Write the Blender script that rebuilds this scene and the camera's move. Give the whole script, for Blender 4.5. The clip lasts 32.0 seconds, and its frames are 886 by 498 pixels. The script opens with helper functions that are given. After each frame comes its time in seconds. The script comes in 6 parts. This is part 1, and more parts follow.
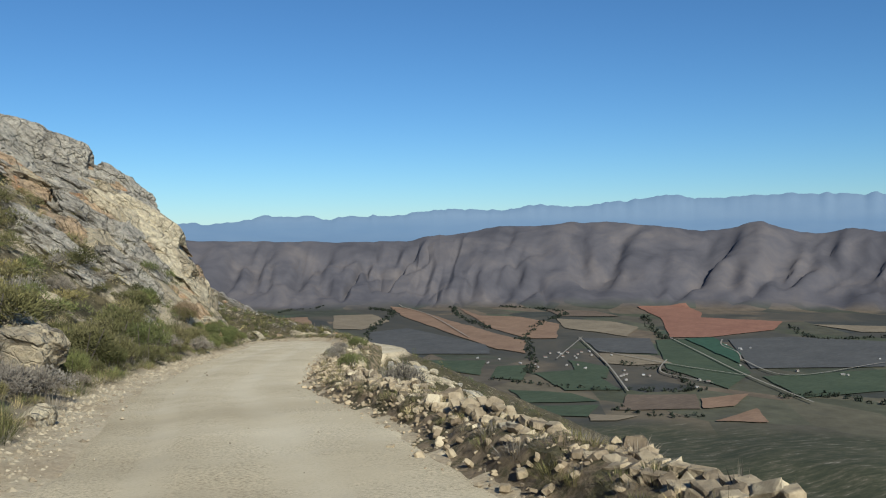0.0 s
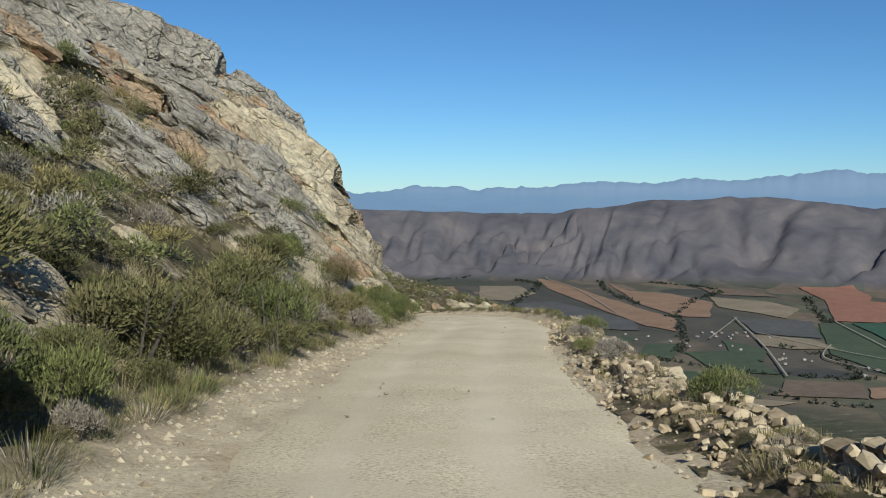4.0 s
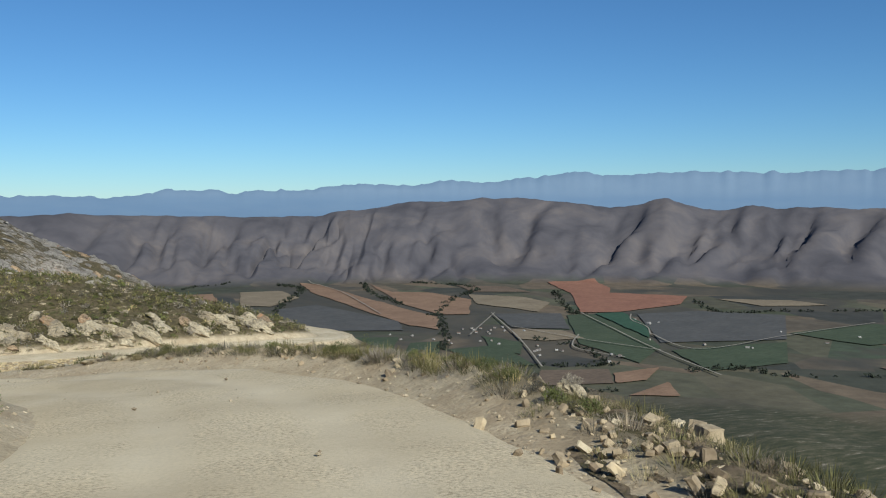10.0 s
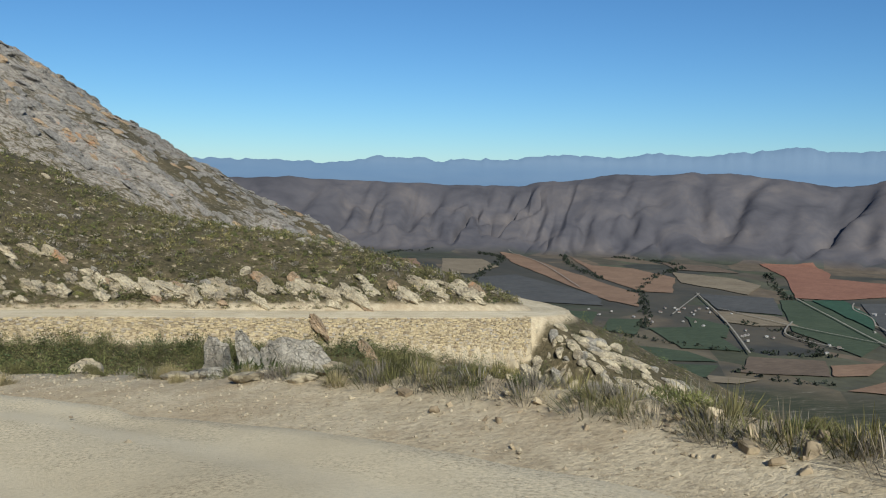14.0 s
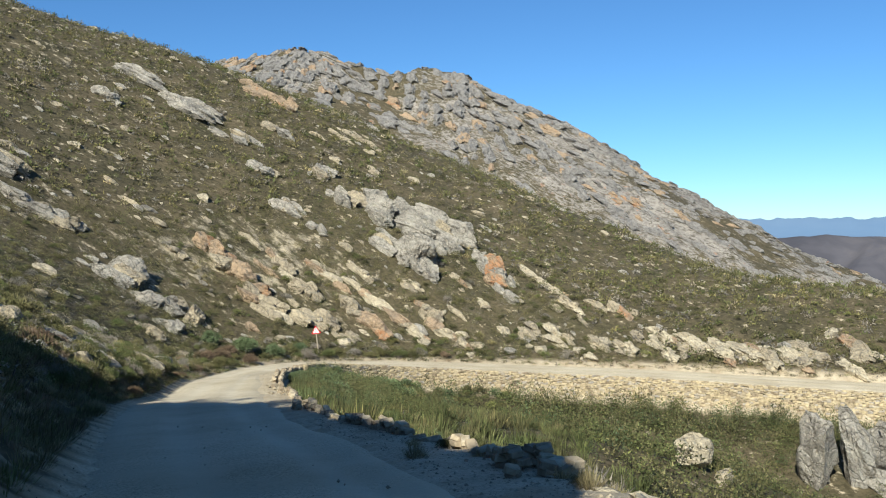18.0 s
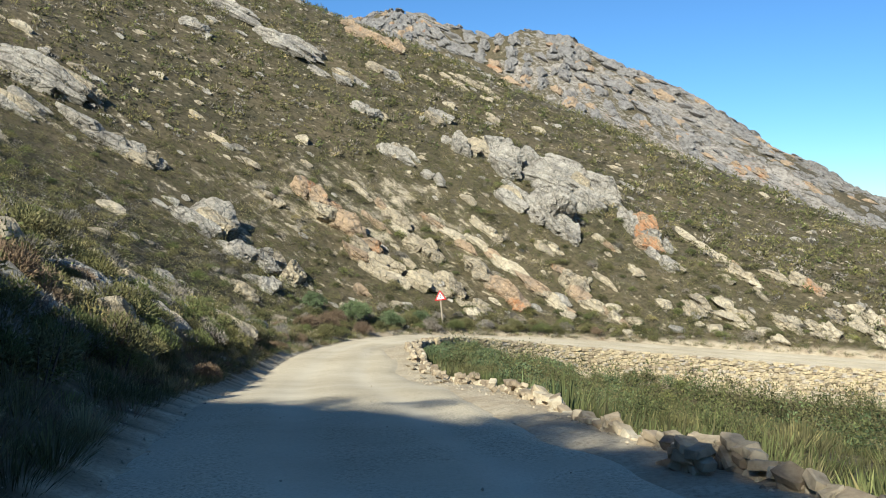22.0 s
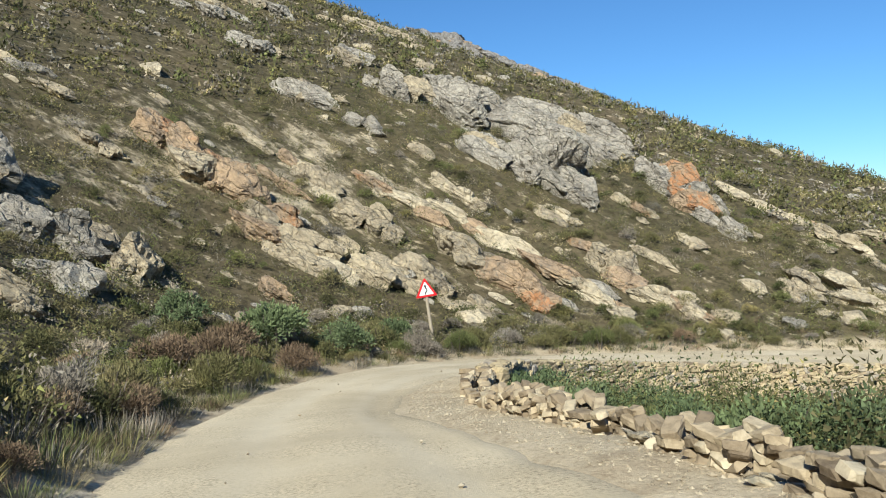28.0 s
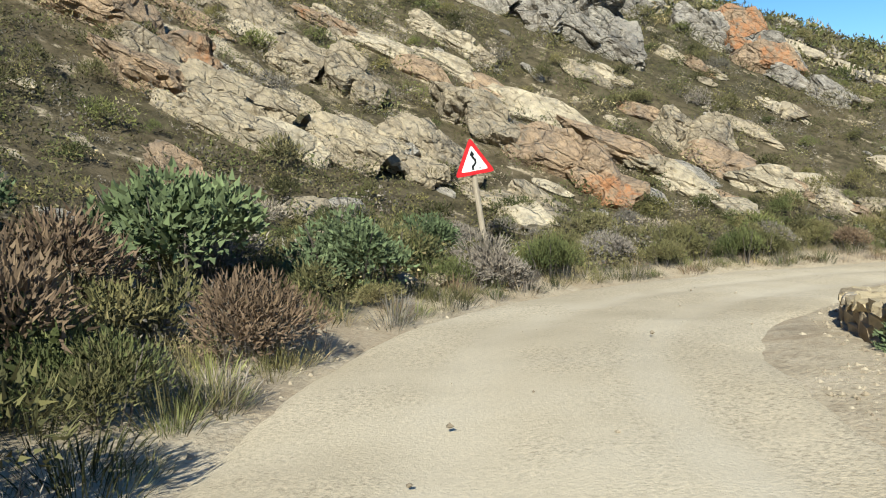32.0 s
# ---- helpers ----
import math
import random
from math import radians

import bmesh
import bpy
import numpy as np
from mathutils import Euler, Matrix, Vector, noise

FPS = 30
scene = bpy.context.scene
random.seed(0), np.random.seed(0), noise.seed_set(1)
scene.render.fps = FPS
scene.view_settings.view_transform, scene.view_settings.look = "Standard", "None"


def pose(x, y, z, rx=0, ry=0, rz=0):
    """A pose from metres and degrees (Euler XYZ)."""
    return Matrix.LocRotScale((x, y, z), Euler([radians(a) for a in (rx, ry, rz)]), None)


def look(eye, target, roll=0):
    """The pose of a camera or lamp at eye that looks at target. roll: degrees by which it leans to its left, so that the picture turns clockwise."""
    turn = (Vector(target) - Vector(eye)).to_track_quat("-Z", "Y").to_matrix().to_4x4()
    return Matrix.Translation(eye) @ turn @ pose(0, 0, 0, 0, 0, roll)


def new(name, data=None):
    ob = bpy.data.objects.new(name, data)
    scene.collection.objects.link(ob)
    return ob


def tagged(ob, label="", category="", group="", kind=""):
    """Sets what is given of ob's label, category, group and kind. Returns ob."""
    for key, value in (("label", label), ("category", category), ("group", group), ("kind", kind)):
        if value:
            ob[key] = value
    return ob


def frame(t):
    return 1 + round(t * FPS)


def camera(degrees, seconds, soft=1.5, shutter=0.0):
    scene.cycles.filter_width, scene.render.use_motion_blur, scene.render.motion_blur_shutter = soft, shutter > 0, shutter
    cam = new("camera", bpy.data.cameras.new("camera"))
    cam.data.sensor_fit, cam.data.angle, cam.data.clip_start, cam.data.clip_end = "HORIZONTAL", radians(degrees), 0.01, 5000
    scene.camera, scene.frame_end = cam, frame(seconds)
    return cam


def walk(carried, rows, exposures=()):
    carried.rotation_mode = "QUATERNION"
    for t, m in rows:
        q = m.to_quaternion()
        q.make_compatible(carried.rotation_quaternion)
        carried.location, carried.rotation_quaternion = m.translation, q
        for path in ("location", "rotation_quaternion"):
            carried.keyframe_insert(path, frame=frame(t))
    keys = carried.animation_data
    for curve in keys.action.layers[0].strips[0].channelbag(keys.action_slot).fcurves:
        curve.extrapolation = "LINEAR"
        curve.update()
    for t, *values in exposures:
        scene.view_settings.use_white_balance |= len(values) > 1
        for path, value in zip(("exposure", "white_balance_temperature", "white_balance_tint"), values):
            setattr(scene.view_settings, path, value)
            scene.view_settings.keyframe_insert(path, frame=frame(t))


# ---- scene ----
FOV = 54.12
# seconds, place, turn in degrees
PATH = [
    (0, pose(-0.000, 0.000, -0.000, 88.111, 0.631, -0.021)),
    (0.5, pose(-0.489, 1.713, -0.236, 86.748, 0.501, 2.837)),
    (1, pose(-1.013, 3.264, -0.471, 86.602, 0.422, 4.106)),
    (1.5, pose(-1.514, 4.926, -0.651, 86.500, 0.354, 6.147)),
    (2, pose(-2.064, 6.588, -0.851, 86.069, 0.032, 7.232)),
    (2.5, pose(-2.633, 8.342, -1.069, 85.809, 0.332, 8.744)),
    (4.5, pose(-4.750, 15.771, -1.893, 86.356, -0.345, 9.718)),
    (5, pose(-5.239, 17.783, -2.152, 86.335, -0.391, 9.718)),
    (5.5, pose(-5.694, 19.805, -2.418, 86.346, -0.277, 9.731)),
    (6, pose(-6.121, 21.896, -2.682, 86.425, -0.343, 9.660)),
    (6.5, pose(-6.399, 24.024, -2.886, 86.361, -0.202, 7.046)),
    (7, pose(-6.644, 26.207, -3.128, 86.586, 0.216, 3.741)),
    (7.5, pose(-6.860, 28.382, -3.347, 86.370, 0.125, 3.243)),
    (8, pose(-7.071, 30.602, -3.545, 85.839, -0.199, 2.176)),
    (8.5, pose(-7.261, 32.765, -3.740, 85.519, -0.065, 1.183)),
    (9, pose(-7.440, 35.001, -3.949, 85.355, 0.236, -0.468)),
    (9.5, pose(-7.577, 37.377, -4.192, 86.419, 0.209, -3.864)),
    (10, pose(-7.558, 39.836, -4.474, 86.495, 0.215, -6.025)),
    (10.5, pose(-7.539, 42.110, -4.745, 86.382, 0.814, -6.655)),
    (11, pose(-7.668, 43.426, -4.831, 85.952, 1.392, -8.853)),
    (11.5, pose(-7.894, 44.827, -4.907, 87.906, 0.258, -13.757)),
    (12, pose(-8.189, 45.934, -5.088, 88.215, 2.171, -8.594)),
    (12.5, pose(-8.558, 47.325, -5.283, 87.520, 0.912, -4.484)),
    (13, pose(-9.019, 48.721, -5.496, 89.700, -3.462, -1.528)),
    (13.2, pose(-9.250, 49.300, -5.578, 86.250, -2.500, 1.700)),
    (13.5, pose(-9.617, 50.207, -5.692, 84.956, -1.958, 4.428)),
    (15.5, pose(-12.836, 55.009, -6.383, 82.330, 3.360, 17.041)),
    (16, pose(-13.656, 55.856, -6.558, 82.374, 2.854, 21.168)),
    (16.5, pose(-14.763, 57.088, -6.750, 83.265, 1.950, 28.223)),
    (17, pose(-16.178, 58.034, -7.013, 87.610, 1.198, 36.356)),
    (17.5, pose(-17.411, 58.888, -7.290, 88.241, 1.306, 38.947)),
    (18, pose(-18.913, 59.758, -7.604, 88.605, 1.271, 41.042)),
    (18.5, pose(-20.644, 60.701, -7.918, 88.824, 0.715, 43.363)),
    (19, pose(-22.446, 61.697, -8.273, 88.725, -1.267, 47.501)),
    (19.5, pose(-24.248, 62.743, -8.628, 86.981, -1.414, 48.931)),
    (20, pose(-26.079, 63.871, -9.005, 86.861, -1.207, 48.905)),
    (20.5, pose(-27.875, 65.070, -9.320, 87.303, -1.106, 48.321)),
    (21, pose(-29.744, 66.298, -9.622, 87.274, -0.912, 47.919)),
    (21.5, pose(-31.667, 67.388, -9.917, 87.247, 0.292, 46.672)),
    (22, pose(-33.546, 68.351, -10.234, 87.257, 0.276, 46.686)),
    (22.5, pose(-35.525, 69.433, -10.557, 87.246, 0.359, 46.938)),
    (23, pose(-37.492, 70.547, -10.877, 87.351, 0.406, 46.984)),
    (23.5, pose(-39.437, 71.711, -11.146, 87.293, 0.377, 47.046)),
    (24, pose(-41.347, 72.970, -11.418, 87.539, -0.115, 48.180)),
    (24.5, pose(-43.243, 74.436, -11.739, 87.409, -0.026, 48.344)),
    (26.5, pose(-53.000, 81.274, -13.726, 93.471, 2.506, 46.234)),
    (27, pose(-54.680, 82.784, -13.990, 92.475, 2.737, 42.480)),
    (27.5, pose(-56.447, 84.238, -14.235, 91.341, 3.077, 40.910)),
    (28, pose(-58.207, 85.681, -14.526, 88.816, 3.584, 38.459)),
    (28.5, pose(-59.871, 87.093, -14.757, 88.164, 4.121, 38.001)),
    (29, pose(-61.519, 88.446, -14.977, 88.052, 4.393, 37.908)),
    (29.5, pose(-63.355, 89.839, -15.188, 87.147, 4.006, 36.618)),
    (30, pose(-64.973, 91.231, -15.427, 85.453, 4.353, 35.511)),
    (30.5, pose(-66.635, 92.638, -15.688, 84.209, 4.953, 33.760)),
    (31, pose(-68.244, 94.005, -15.957, 83.707, 4.955, 32.612)),
    (31.5, pose(-69.649, 95.215, -16.181, 82.845, 5.162, 32.372)),
    (32, pose(-70.936, 96.413, -16.432, 83.207, 4.739, 32.493)),
]
EXPOSURE, KELVIN, TINT = 0.4, 5750, 4
cam = camera(FOV, 32.0, soft=1.1)
walk(cam, PATH, [(t, EXPOSURE + e, KELVIN, TINT) for t, e in ((0, -0.06), (13, -0.14), (16, -0.10), (17.2, 0.14), (19, 0.58), (20.2, 0.6), (21.2, 0.5), (24, 0.62), (26, 0.50), (28, 0.36), (30, 0.36), (32, 0.38))])

# ---------------------------------------------------------------- sky and sun
SUN_TO = Vector((0.38, -0.925, 0.0)).normalized()
SUN_UP = radians(33.5)
world = bpy.data.worlds.new("sky")
scene.world = world
world.use_nodes = True
wt = world.node_tree
wt.nodes.clear()
sky = wt.nodes.new("ShaderNodeTexSky")
sky.sky_type = "NISHITA"
sky.sun_disc = False
sky.sun_elevation = SUN_UP
sky.sun_rotation = math.atan2(SUN_TO.x, SUN_TO.y)
sky.altitude = 1500
sky.air_density = 1.0
sky.dust_density = 0.0
sky.ozone_density = 4.0
bg = wt.nodes.new("ShaderNodeBackground")
bg.inputs["Strength"].default_value = 0.06
wo = wt.nodes.new("ShaderNodeOutputWorld")
tone = wt.nodes.new("ShaderNodeMix")
tone.data_type, tone.blend_type = "RGBA", "MULTIPLY"
tone.inputs[0].default_value = 1.0
tone.inputs[7].default_value = (0.75, 0.97, 1.11, 1)
wt.links.new(sky.outputs[0], tone.inputs[6])
wt.links.new(tone.outputs[2], bg.inputs[0])
wt.links.new(bg.outputs[0], wo.inputs[0])

sun = new("sun", bpy.data.lights.new("sun", "SUN"))
sun.data.energy = 5.0
sun.data.angle = radians(0.55)
sun.data.color = (1.0, 0.905, 0.74)
sun.matrix_world = look((0, 0, 0), -(SUN_TO * math.cos(SUN_UP) + Vector((0, 0, math.sin(SUN_UP)))))

# ---------------------------------------------------------------- materials
def material(name, build, rough=0.9, bump=None):
    """build(n) returns the colour socket; n makes nodes. bump: (height socket maker, strength, distance)."""
    m = bpy.data.materials.new(name)
    m.use_nodes = True
    t = m.node_tree
    b = t.nodes["Principled BSDF"]
    b.inputs["Roughness"].default_value = rough
    b.inputs["Specular IOR Level"].default_value = 0.2
    n = Nodes(t)
    col = build(n)
    if isinstance(col, tuple):
        b.inputs["Base Color"].default_value = (*col, 1)
    else:
        t.links.new(col, b.inputs["Base Color"])
    if bump:
        make, strength, dist = bump
        k = t.nodes.new("ShaderNodeBump")
        k.inputs["Strength"].default_value = strength
        k.inputs["Distance"].default_value = dist
        t.links.new(make(n), k.inputs["Height"])
        t.links.new(k.outputs[0], b.inputs["Normal"])
    return m


class Nodes:
    """Makes the shader nodes of one tree."""

    def __init__(self, t):
        self.t = t
        self.pos = None

    def place(self):
        if self.pos is None:
            self.pos = self.t.nodes.new("ShaderNodeNewGeometry").outputs["Position"]
        return self.pos

    def up(self):
        g = self.t.nodes.new("ShaderNodeNewGeometry")
        s = self.t.nodes.new("ShaderNodeSeparateXYZ")
        self.t.links.new(g.outputs["Normal"], s.inputs[0])
        return s.outputs[2]

    def stretched(self, scale, turn=(0, 0, 0)):
        m = self.t.nodes.new("ShaderNodeMapping")
        m.vector_type = "TEXTURE"
        m.inputs["Scale"].default_value = [1 / a for a in scale]
        m.inputs["Rotation"].default_value = [radians(a) for a in turn]
        self.t.links.new(self.place(), m.inputs["Vector"])
        return m.outputs[0]

    def noise(self, scale, detail=5, rough=0.6, vec=None, bend=0.0):
        k = self.t.nodes.new("ShaderNodeTexNoise")
        k.inputs["Scale"].default_value = scale
        k.inputs["Detail"].default_value = detail
        k.inputs["Roughness"].default_value = rough
        k.inputs["Distortion"].default_value = bend
        self.t.links.new(vec or self.place(), k.inputs["Vector"])
        return k.outputs[0]

    def cells(self, scale, vec=None, feature="F1", out=0):
        k = self.t.nodes.new("ShaderNodeTexVoronoi")
        k.feature = feature
        k.inputs["Scale"].default_value = scale
        self.t.links.new(vec or self.place(), k.inputs["Vector"])
        return k.outputs[out]

    def ramp(self, fac, *stops):
        k = self.t.nodes.new("ShaderNodeValToRGB")
        e = k.color_ramp.elements
        while len(e) < len(stops):
            e.new(0.5)
        for q, (p, c) in zip(e, stops):
            q.position = p
            q.color = (*c, 1) if len(c) == 3 else c
        self.t.links.new(fac, k.inputs[0])
        return k.outputs[0]

    def gate(self, fac, lo, hi):
        k = self.t.nodes.new("ShaderNodeMapRange")
        k.interpolation_type = "SMOOTHSTEP"
        k.inputs["From Min"].default_value = lo
        k.inputs["From Max"].default_value = hi
        self.t.links.new(fac, k.inputs[0])
        return k.outputs[0]

    def mix(self, fac, a, b, how="MIX"):
        k = self.t.nodes.new("ShaderNodeMix")
        k.data_type = "RGBA"
        k.blend_type = how
        for s, v in ((k.inputs[0], fac), (k.inputs[6], a), (k.inputs[7], b)):
            if isinstance(v, (int, float)):
                s.default_value = v
            elif isinstance(v, tuple):
                s.default_value = (*v, 1)
            else:
                self.t.links.new(v, s)
        return k.outputs[2]

    def sum(self, a, b, how="ADD"):
        k = self.t.nodes.new("ShaderNodeMath")
        k.operation = how
        for s, v in ((k.inputs[0], a), (k.inputs[1], b)):
            if isinstance(v, (int, float)):
                s.default_value = v
            else:
                self.t.links.new(v, s)
        return k.outputs[0]

    def attr(self, name):
        k = self.t.nodes.new("ShaderNodeAttribute")
        k.attribute_name = name
        return k.outputs["Fac"]

    def chance(self):
        return self.t.nodes.new("ShaderNodeObjectInfo").outputs["Random"]

    def island(self):
        return self.t.nodes.new("ShaderNodeNewGeometry").outputs["Random Per Island"]


STRATA = (0, 41, 49)  # the beds dip down along the slope
TAN_STONE = ((0.205, 0.174, 0.137), (0.35, 0.295, 0.212), (0.46, 0.385, 0.265), (0.285, 0.253, 0.215))
GREY_STONE = ((0.22, 0.20, 0.172), (0.37, 0.335, 0.285), (0.46, 0.42, 0.355), (0.30, 0.276, 0.242))
PALE_STONE = ((0.26, 0.22, 0.16), (0.41, 0.35, 0.25), (0.50, 0.43, 0.31), (0.33, 0.295, 0.245))
RUST_STONE = ((0.201, 0.165, 0.13), (0.342, 0.254, 0.171), (0.425, 0.307, 0.195), (0.283, 0.248, 0.206))


def crack_net(n, scale, wide, shape=(0.7, 0.9, 1.6)):
    """0 in the cracks between blocks of bedded rock, 1 on the blocks."""
    k = n.t.nodes.new("ShaderNodeVectorMath")
    k.operation = "MULTIPLY_ADD"
    w = n.t.nodes.new("ShaderNodeTexNoise")
    w.inputs["Scale"].default_value = 0.9 * scale
    w.inputs["Detail"].default_value = 5
    n.t.links.new(n.place(), w.inputs["Vector"])
    n.t.links.new(w.outputs["Color"], k.inputs[0])
    k.inputs[1].default_value = (1.1 / scale, 1.1 / scale, 1.1 / scale)
    n.t.links.new(n.stretched(shape, STRATA), k.inputs[2])
    return n.gate(n.cells(scale, k.outputs[0], "DISTANCE_TO_EDGE"), 0.0, wide)


def rock_colour(n, tones=TAN_STONE, rusty=0.66, blocks=0.95):
    a = n.noise(0.42, 7, 0.68)
    b = n.noise(3.2, 7, 0.74)
    base = n.ramp(a, (0.30, tones[0]), (0.45, tones[1]), (0.60, tones[2]), (0.74, tones[3]))
    spots = n.ramp(b, (0.28, (0.42, 0.41, 0.39)), (0.46, (0.9, 0.9, 0.9)), (0.56, (1.08, 1.07, 1.04)), (0.72, (1.4, 1.36, 1.28)))
    base = n.mix(1.0, base, spots, "MULTIPLY")
    rust = n.sum(n.gate(n.noise(0.25, 5, 0.65, bend=1.2), rusty, rusty + 0.08), n.gate(b, 0.38, 0.6), "MULTIPLY")
    base = n.mix(n.sum(rust, 0.8, "MULTIPLY"), base, (0.42, 0.18, 0.07))
    lichen = n.sum(n.gate(n.noise(5.5, 4, 0.6), 0.54, 0.64), n.gate(n.noise(0.7, 3, 0.6), 0.42, 0.58), "MULTIPLY")
    base = n.mix(n.sum(lichen, 0.6, "MULTIPLY"), base, (0.17, 0.17, 0.15))
    gaps = n.sum(crack_net(n, blocks, 0.055 if blocks > 0.5 else 0.11), n.sum(crack_net(n, blocks * 2.7, 0.05 if blocks > 0.5 else 0.12), 0.45 if blocks > 0.5 else 0.0, "MAXIMUM"), "MINIMUM")
    gaps = n.sum(gaps, n.gate(n.noise(0.8, 3, 0.6), 0.60, 0.42), "MAXIMUM")
    return n.mix(gaps, n.mix(1.0, base, (0.42, 0.40, 0.37), "MULTIPLY"), base)


def rock_relief(n):
    a = n.noise(2.4, 9, 0.72, n.stretched((0.8, 0.8, 2.0), STRATA), 0.2)
    gaps = n.sum(n.sum(crack_net(n, 0.8, 0.06), 0.7, "MULTIPLY"), n.sum(crack_net(n, 2.2, 0.06), 0.3, "MULTIPLY"), "ADD")
    return n.sum(n.sum(n.sum(a, 1.2, "MULTIPLY"), n.sum(n.noise(12, 5, 0.7), 0.45, "MULTIPLY"), "ADD"), gaps, "ADD")


def ground_colour(n):
    soil = n.ramp(n.noise(1.3, 7, 0.7), (0.3, (0.34, 0.275, 0.185)), (0.5, (0.47, 0.39, 0.27)), (0.72, (0.55, 0.465, 0.335)))
    soil = n.mix(1.0, soil, n.ramp(n.noise(18, 4, 0.7), (0.35, (0.72, 0.70, 0.67)), (0.50, (1, 1, 1)), (0.7, (1.2, 1.18, 1.14))), "MULTIPLY")
    soil = n.mix(n.sum(n.gate(n.noise(0.45, 5, 0.7), 0.46, 0.62), 0.40, "MULTIPLY"), soil, (0.29, 0.205, 0.12))
    herb = n.ramp(n.noise(0.16, 6, 0.7), (0.3, (0.056, 0.050, 0.027)), (0.5, (0.098, 0.080, 0.046)), (0.7, (0.14, 0.108, 0.064)))
    herb = n.mix(n.gate(n.noise(2.2, 4, 0.7), 0.42, 0.62), herb, n.mix(1.0, herb, (0.55, 0.55, 0.5), "MULTIPLY"))
    cover = n.mix(n.gate(n.noise(0.9, 5, 0.7), 0.30, 0.43), soil, herb)
    cover = n.mix(n.attr("verge"), cover, soil)
    stone = n.mix(n.attr("crag"), rock_colour(n), rock_colour(n, tuple(tuple(0.70 * c * f for c, f in zip(t, (1.0, 0.98, 1.0))) for t in GREY_STONE), 0.60, 0.16))
    steep = n.sum(1.0, n.up(), "SUBTRACT")
    bare = n.gate(n.sum(n.sum(steep, n.attr("rocky"), "ADD"), n.sum(n.noise(0.45, 5, 0.7, n.stretched((1, 1, 2.6), STRATA)), 0.5, "SUBTRACT"), "ADD"), 0.42, 0.58)
    near = n.mix(bare, cover, stone)
    # the valley and the range beyond
    plain = n.ramp(n.noise(0.0035, 8, 0.65, bend=0.6), (0.3, (0.040, 0.040, 0.036)), (0.5, (0.062, 0.058, 0.048)), (0.7, (0.095, 0.080, 0.060)))
    brush = n.ramp(n.noise(0.07, 8, 0.78, n.stretched((0.35, 1.4, 1), (0, 0, 25))), (0.35, (0.030, 0.036, 0.020)), (0.5, (0.055, 0.056, 0.032)), (0.60, (0.10, 0.09, 0.06)), (0.68, (0.30, 0.265, 0.21)))
    patch = n.cells(0.0065, n.stretched((1, 0.7, 0.01), (0, 0, 25)), "F1", 1)
    sep = n.t.nodes.new("ShaderNodeSeparateColor")
    n.t.links.new(patch, sep.inputs[0])
    plots = n.ramp(sep.outputs[0], (0.0, (0.045, 0.045, 0.042)), (0.3, (0.060, 0.066, 0.040)), (0.55, (0.085, 0.072, 0.055)), (0.75, (0.13, 0.10, 0.07)), (1.0, (0.055, 0.070, 0.045)))
    plain = n.mix(n.gate(n.noise(0.002, 4, 0.6), 0.44, 0.52), plain, n.mix(1.0, plots, n.ramp(n.noise(0.02, 6, 0.7), (0.3, (0.7, 0.7, 0.7)), (0.7, (1.3, 1.3, 1.3))), "MULTIPLY"))
    # The range's bluish tint is distance haze mixed into its rock and scrub colour.
    hazy_hills = n.ramp(n.noise(0.0045, 9, 0.62, bend=0.5), (0.32, (0.058, 0.056, 0.066)), (0.48, (0.083, 0.078, 0.088)), (0.60, (0.108, 0.097, 0.101)), (0.76, (0.15, 0.13, 0.124)))
    far = n.mix(n.attr("range"), n.mix(n.attr("foot"), plain, brush), hazy_hills)
    return n.mix(n.attr("far"), near, far)


ROCK_ORANGE = material("orange_rock", lambda n: rock_colour(n, RUST_STONE, 0.47), 0.9, (rock_relief, 0.9, 0.16))
GROUND = material("ground", ground_colour, 0.95, (lambda n: n.sum(n.noise(3.0, 8, 0.75), n.noise(14, 4, 0.7), "ADD"), 0.5, 0.05))
ROCK = material("tan_rock", rock_colour, 0.9, (rock_relief, 0.9, 0.16))
ROCK_GREY = material("grey_rock", lambda n: rock_colour(n, GREY_STONE, 0.70), 0.9, (rock_relief, 1.0, 0.2))
ROCK_RIDGE = material("ridge_rock", lambda n: rock_colour(n, ((0.165, 0.152, 0.142), (0.27, 0.25, 0.23), (0.345, 0.32, 0.295), (0.22, 0.205, 0.195)), 0.64), 0.9, (rock_relief, 1.0, 0.25))
ROCK_PALE = material("pale_rock", lambda n: rock_colour(n, PALE_STONE, 0.68), 0.9, (rock_relief, 0.8, 0.12))
ROCK_RUST = material("rusty_rock", lambda n: rock_colour(n, RUST_STONE, 0.56), 0.9, (rock_relief, 0.9, 0.16))


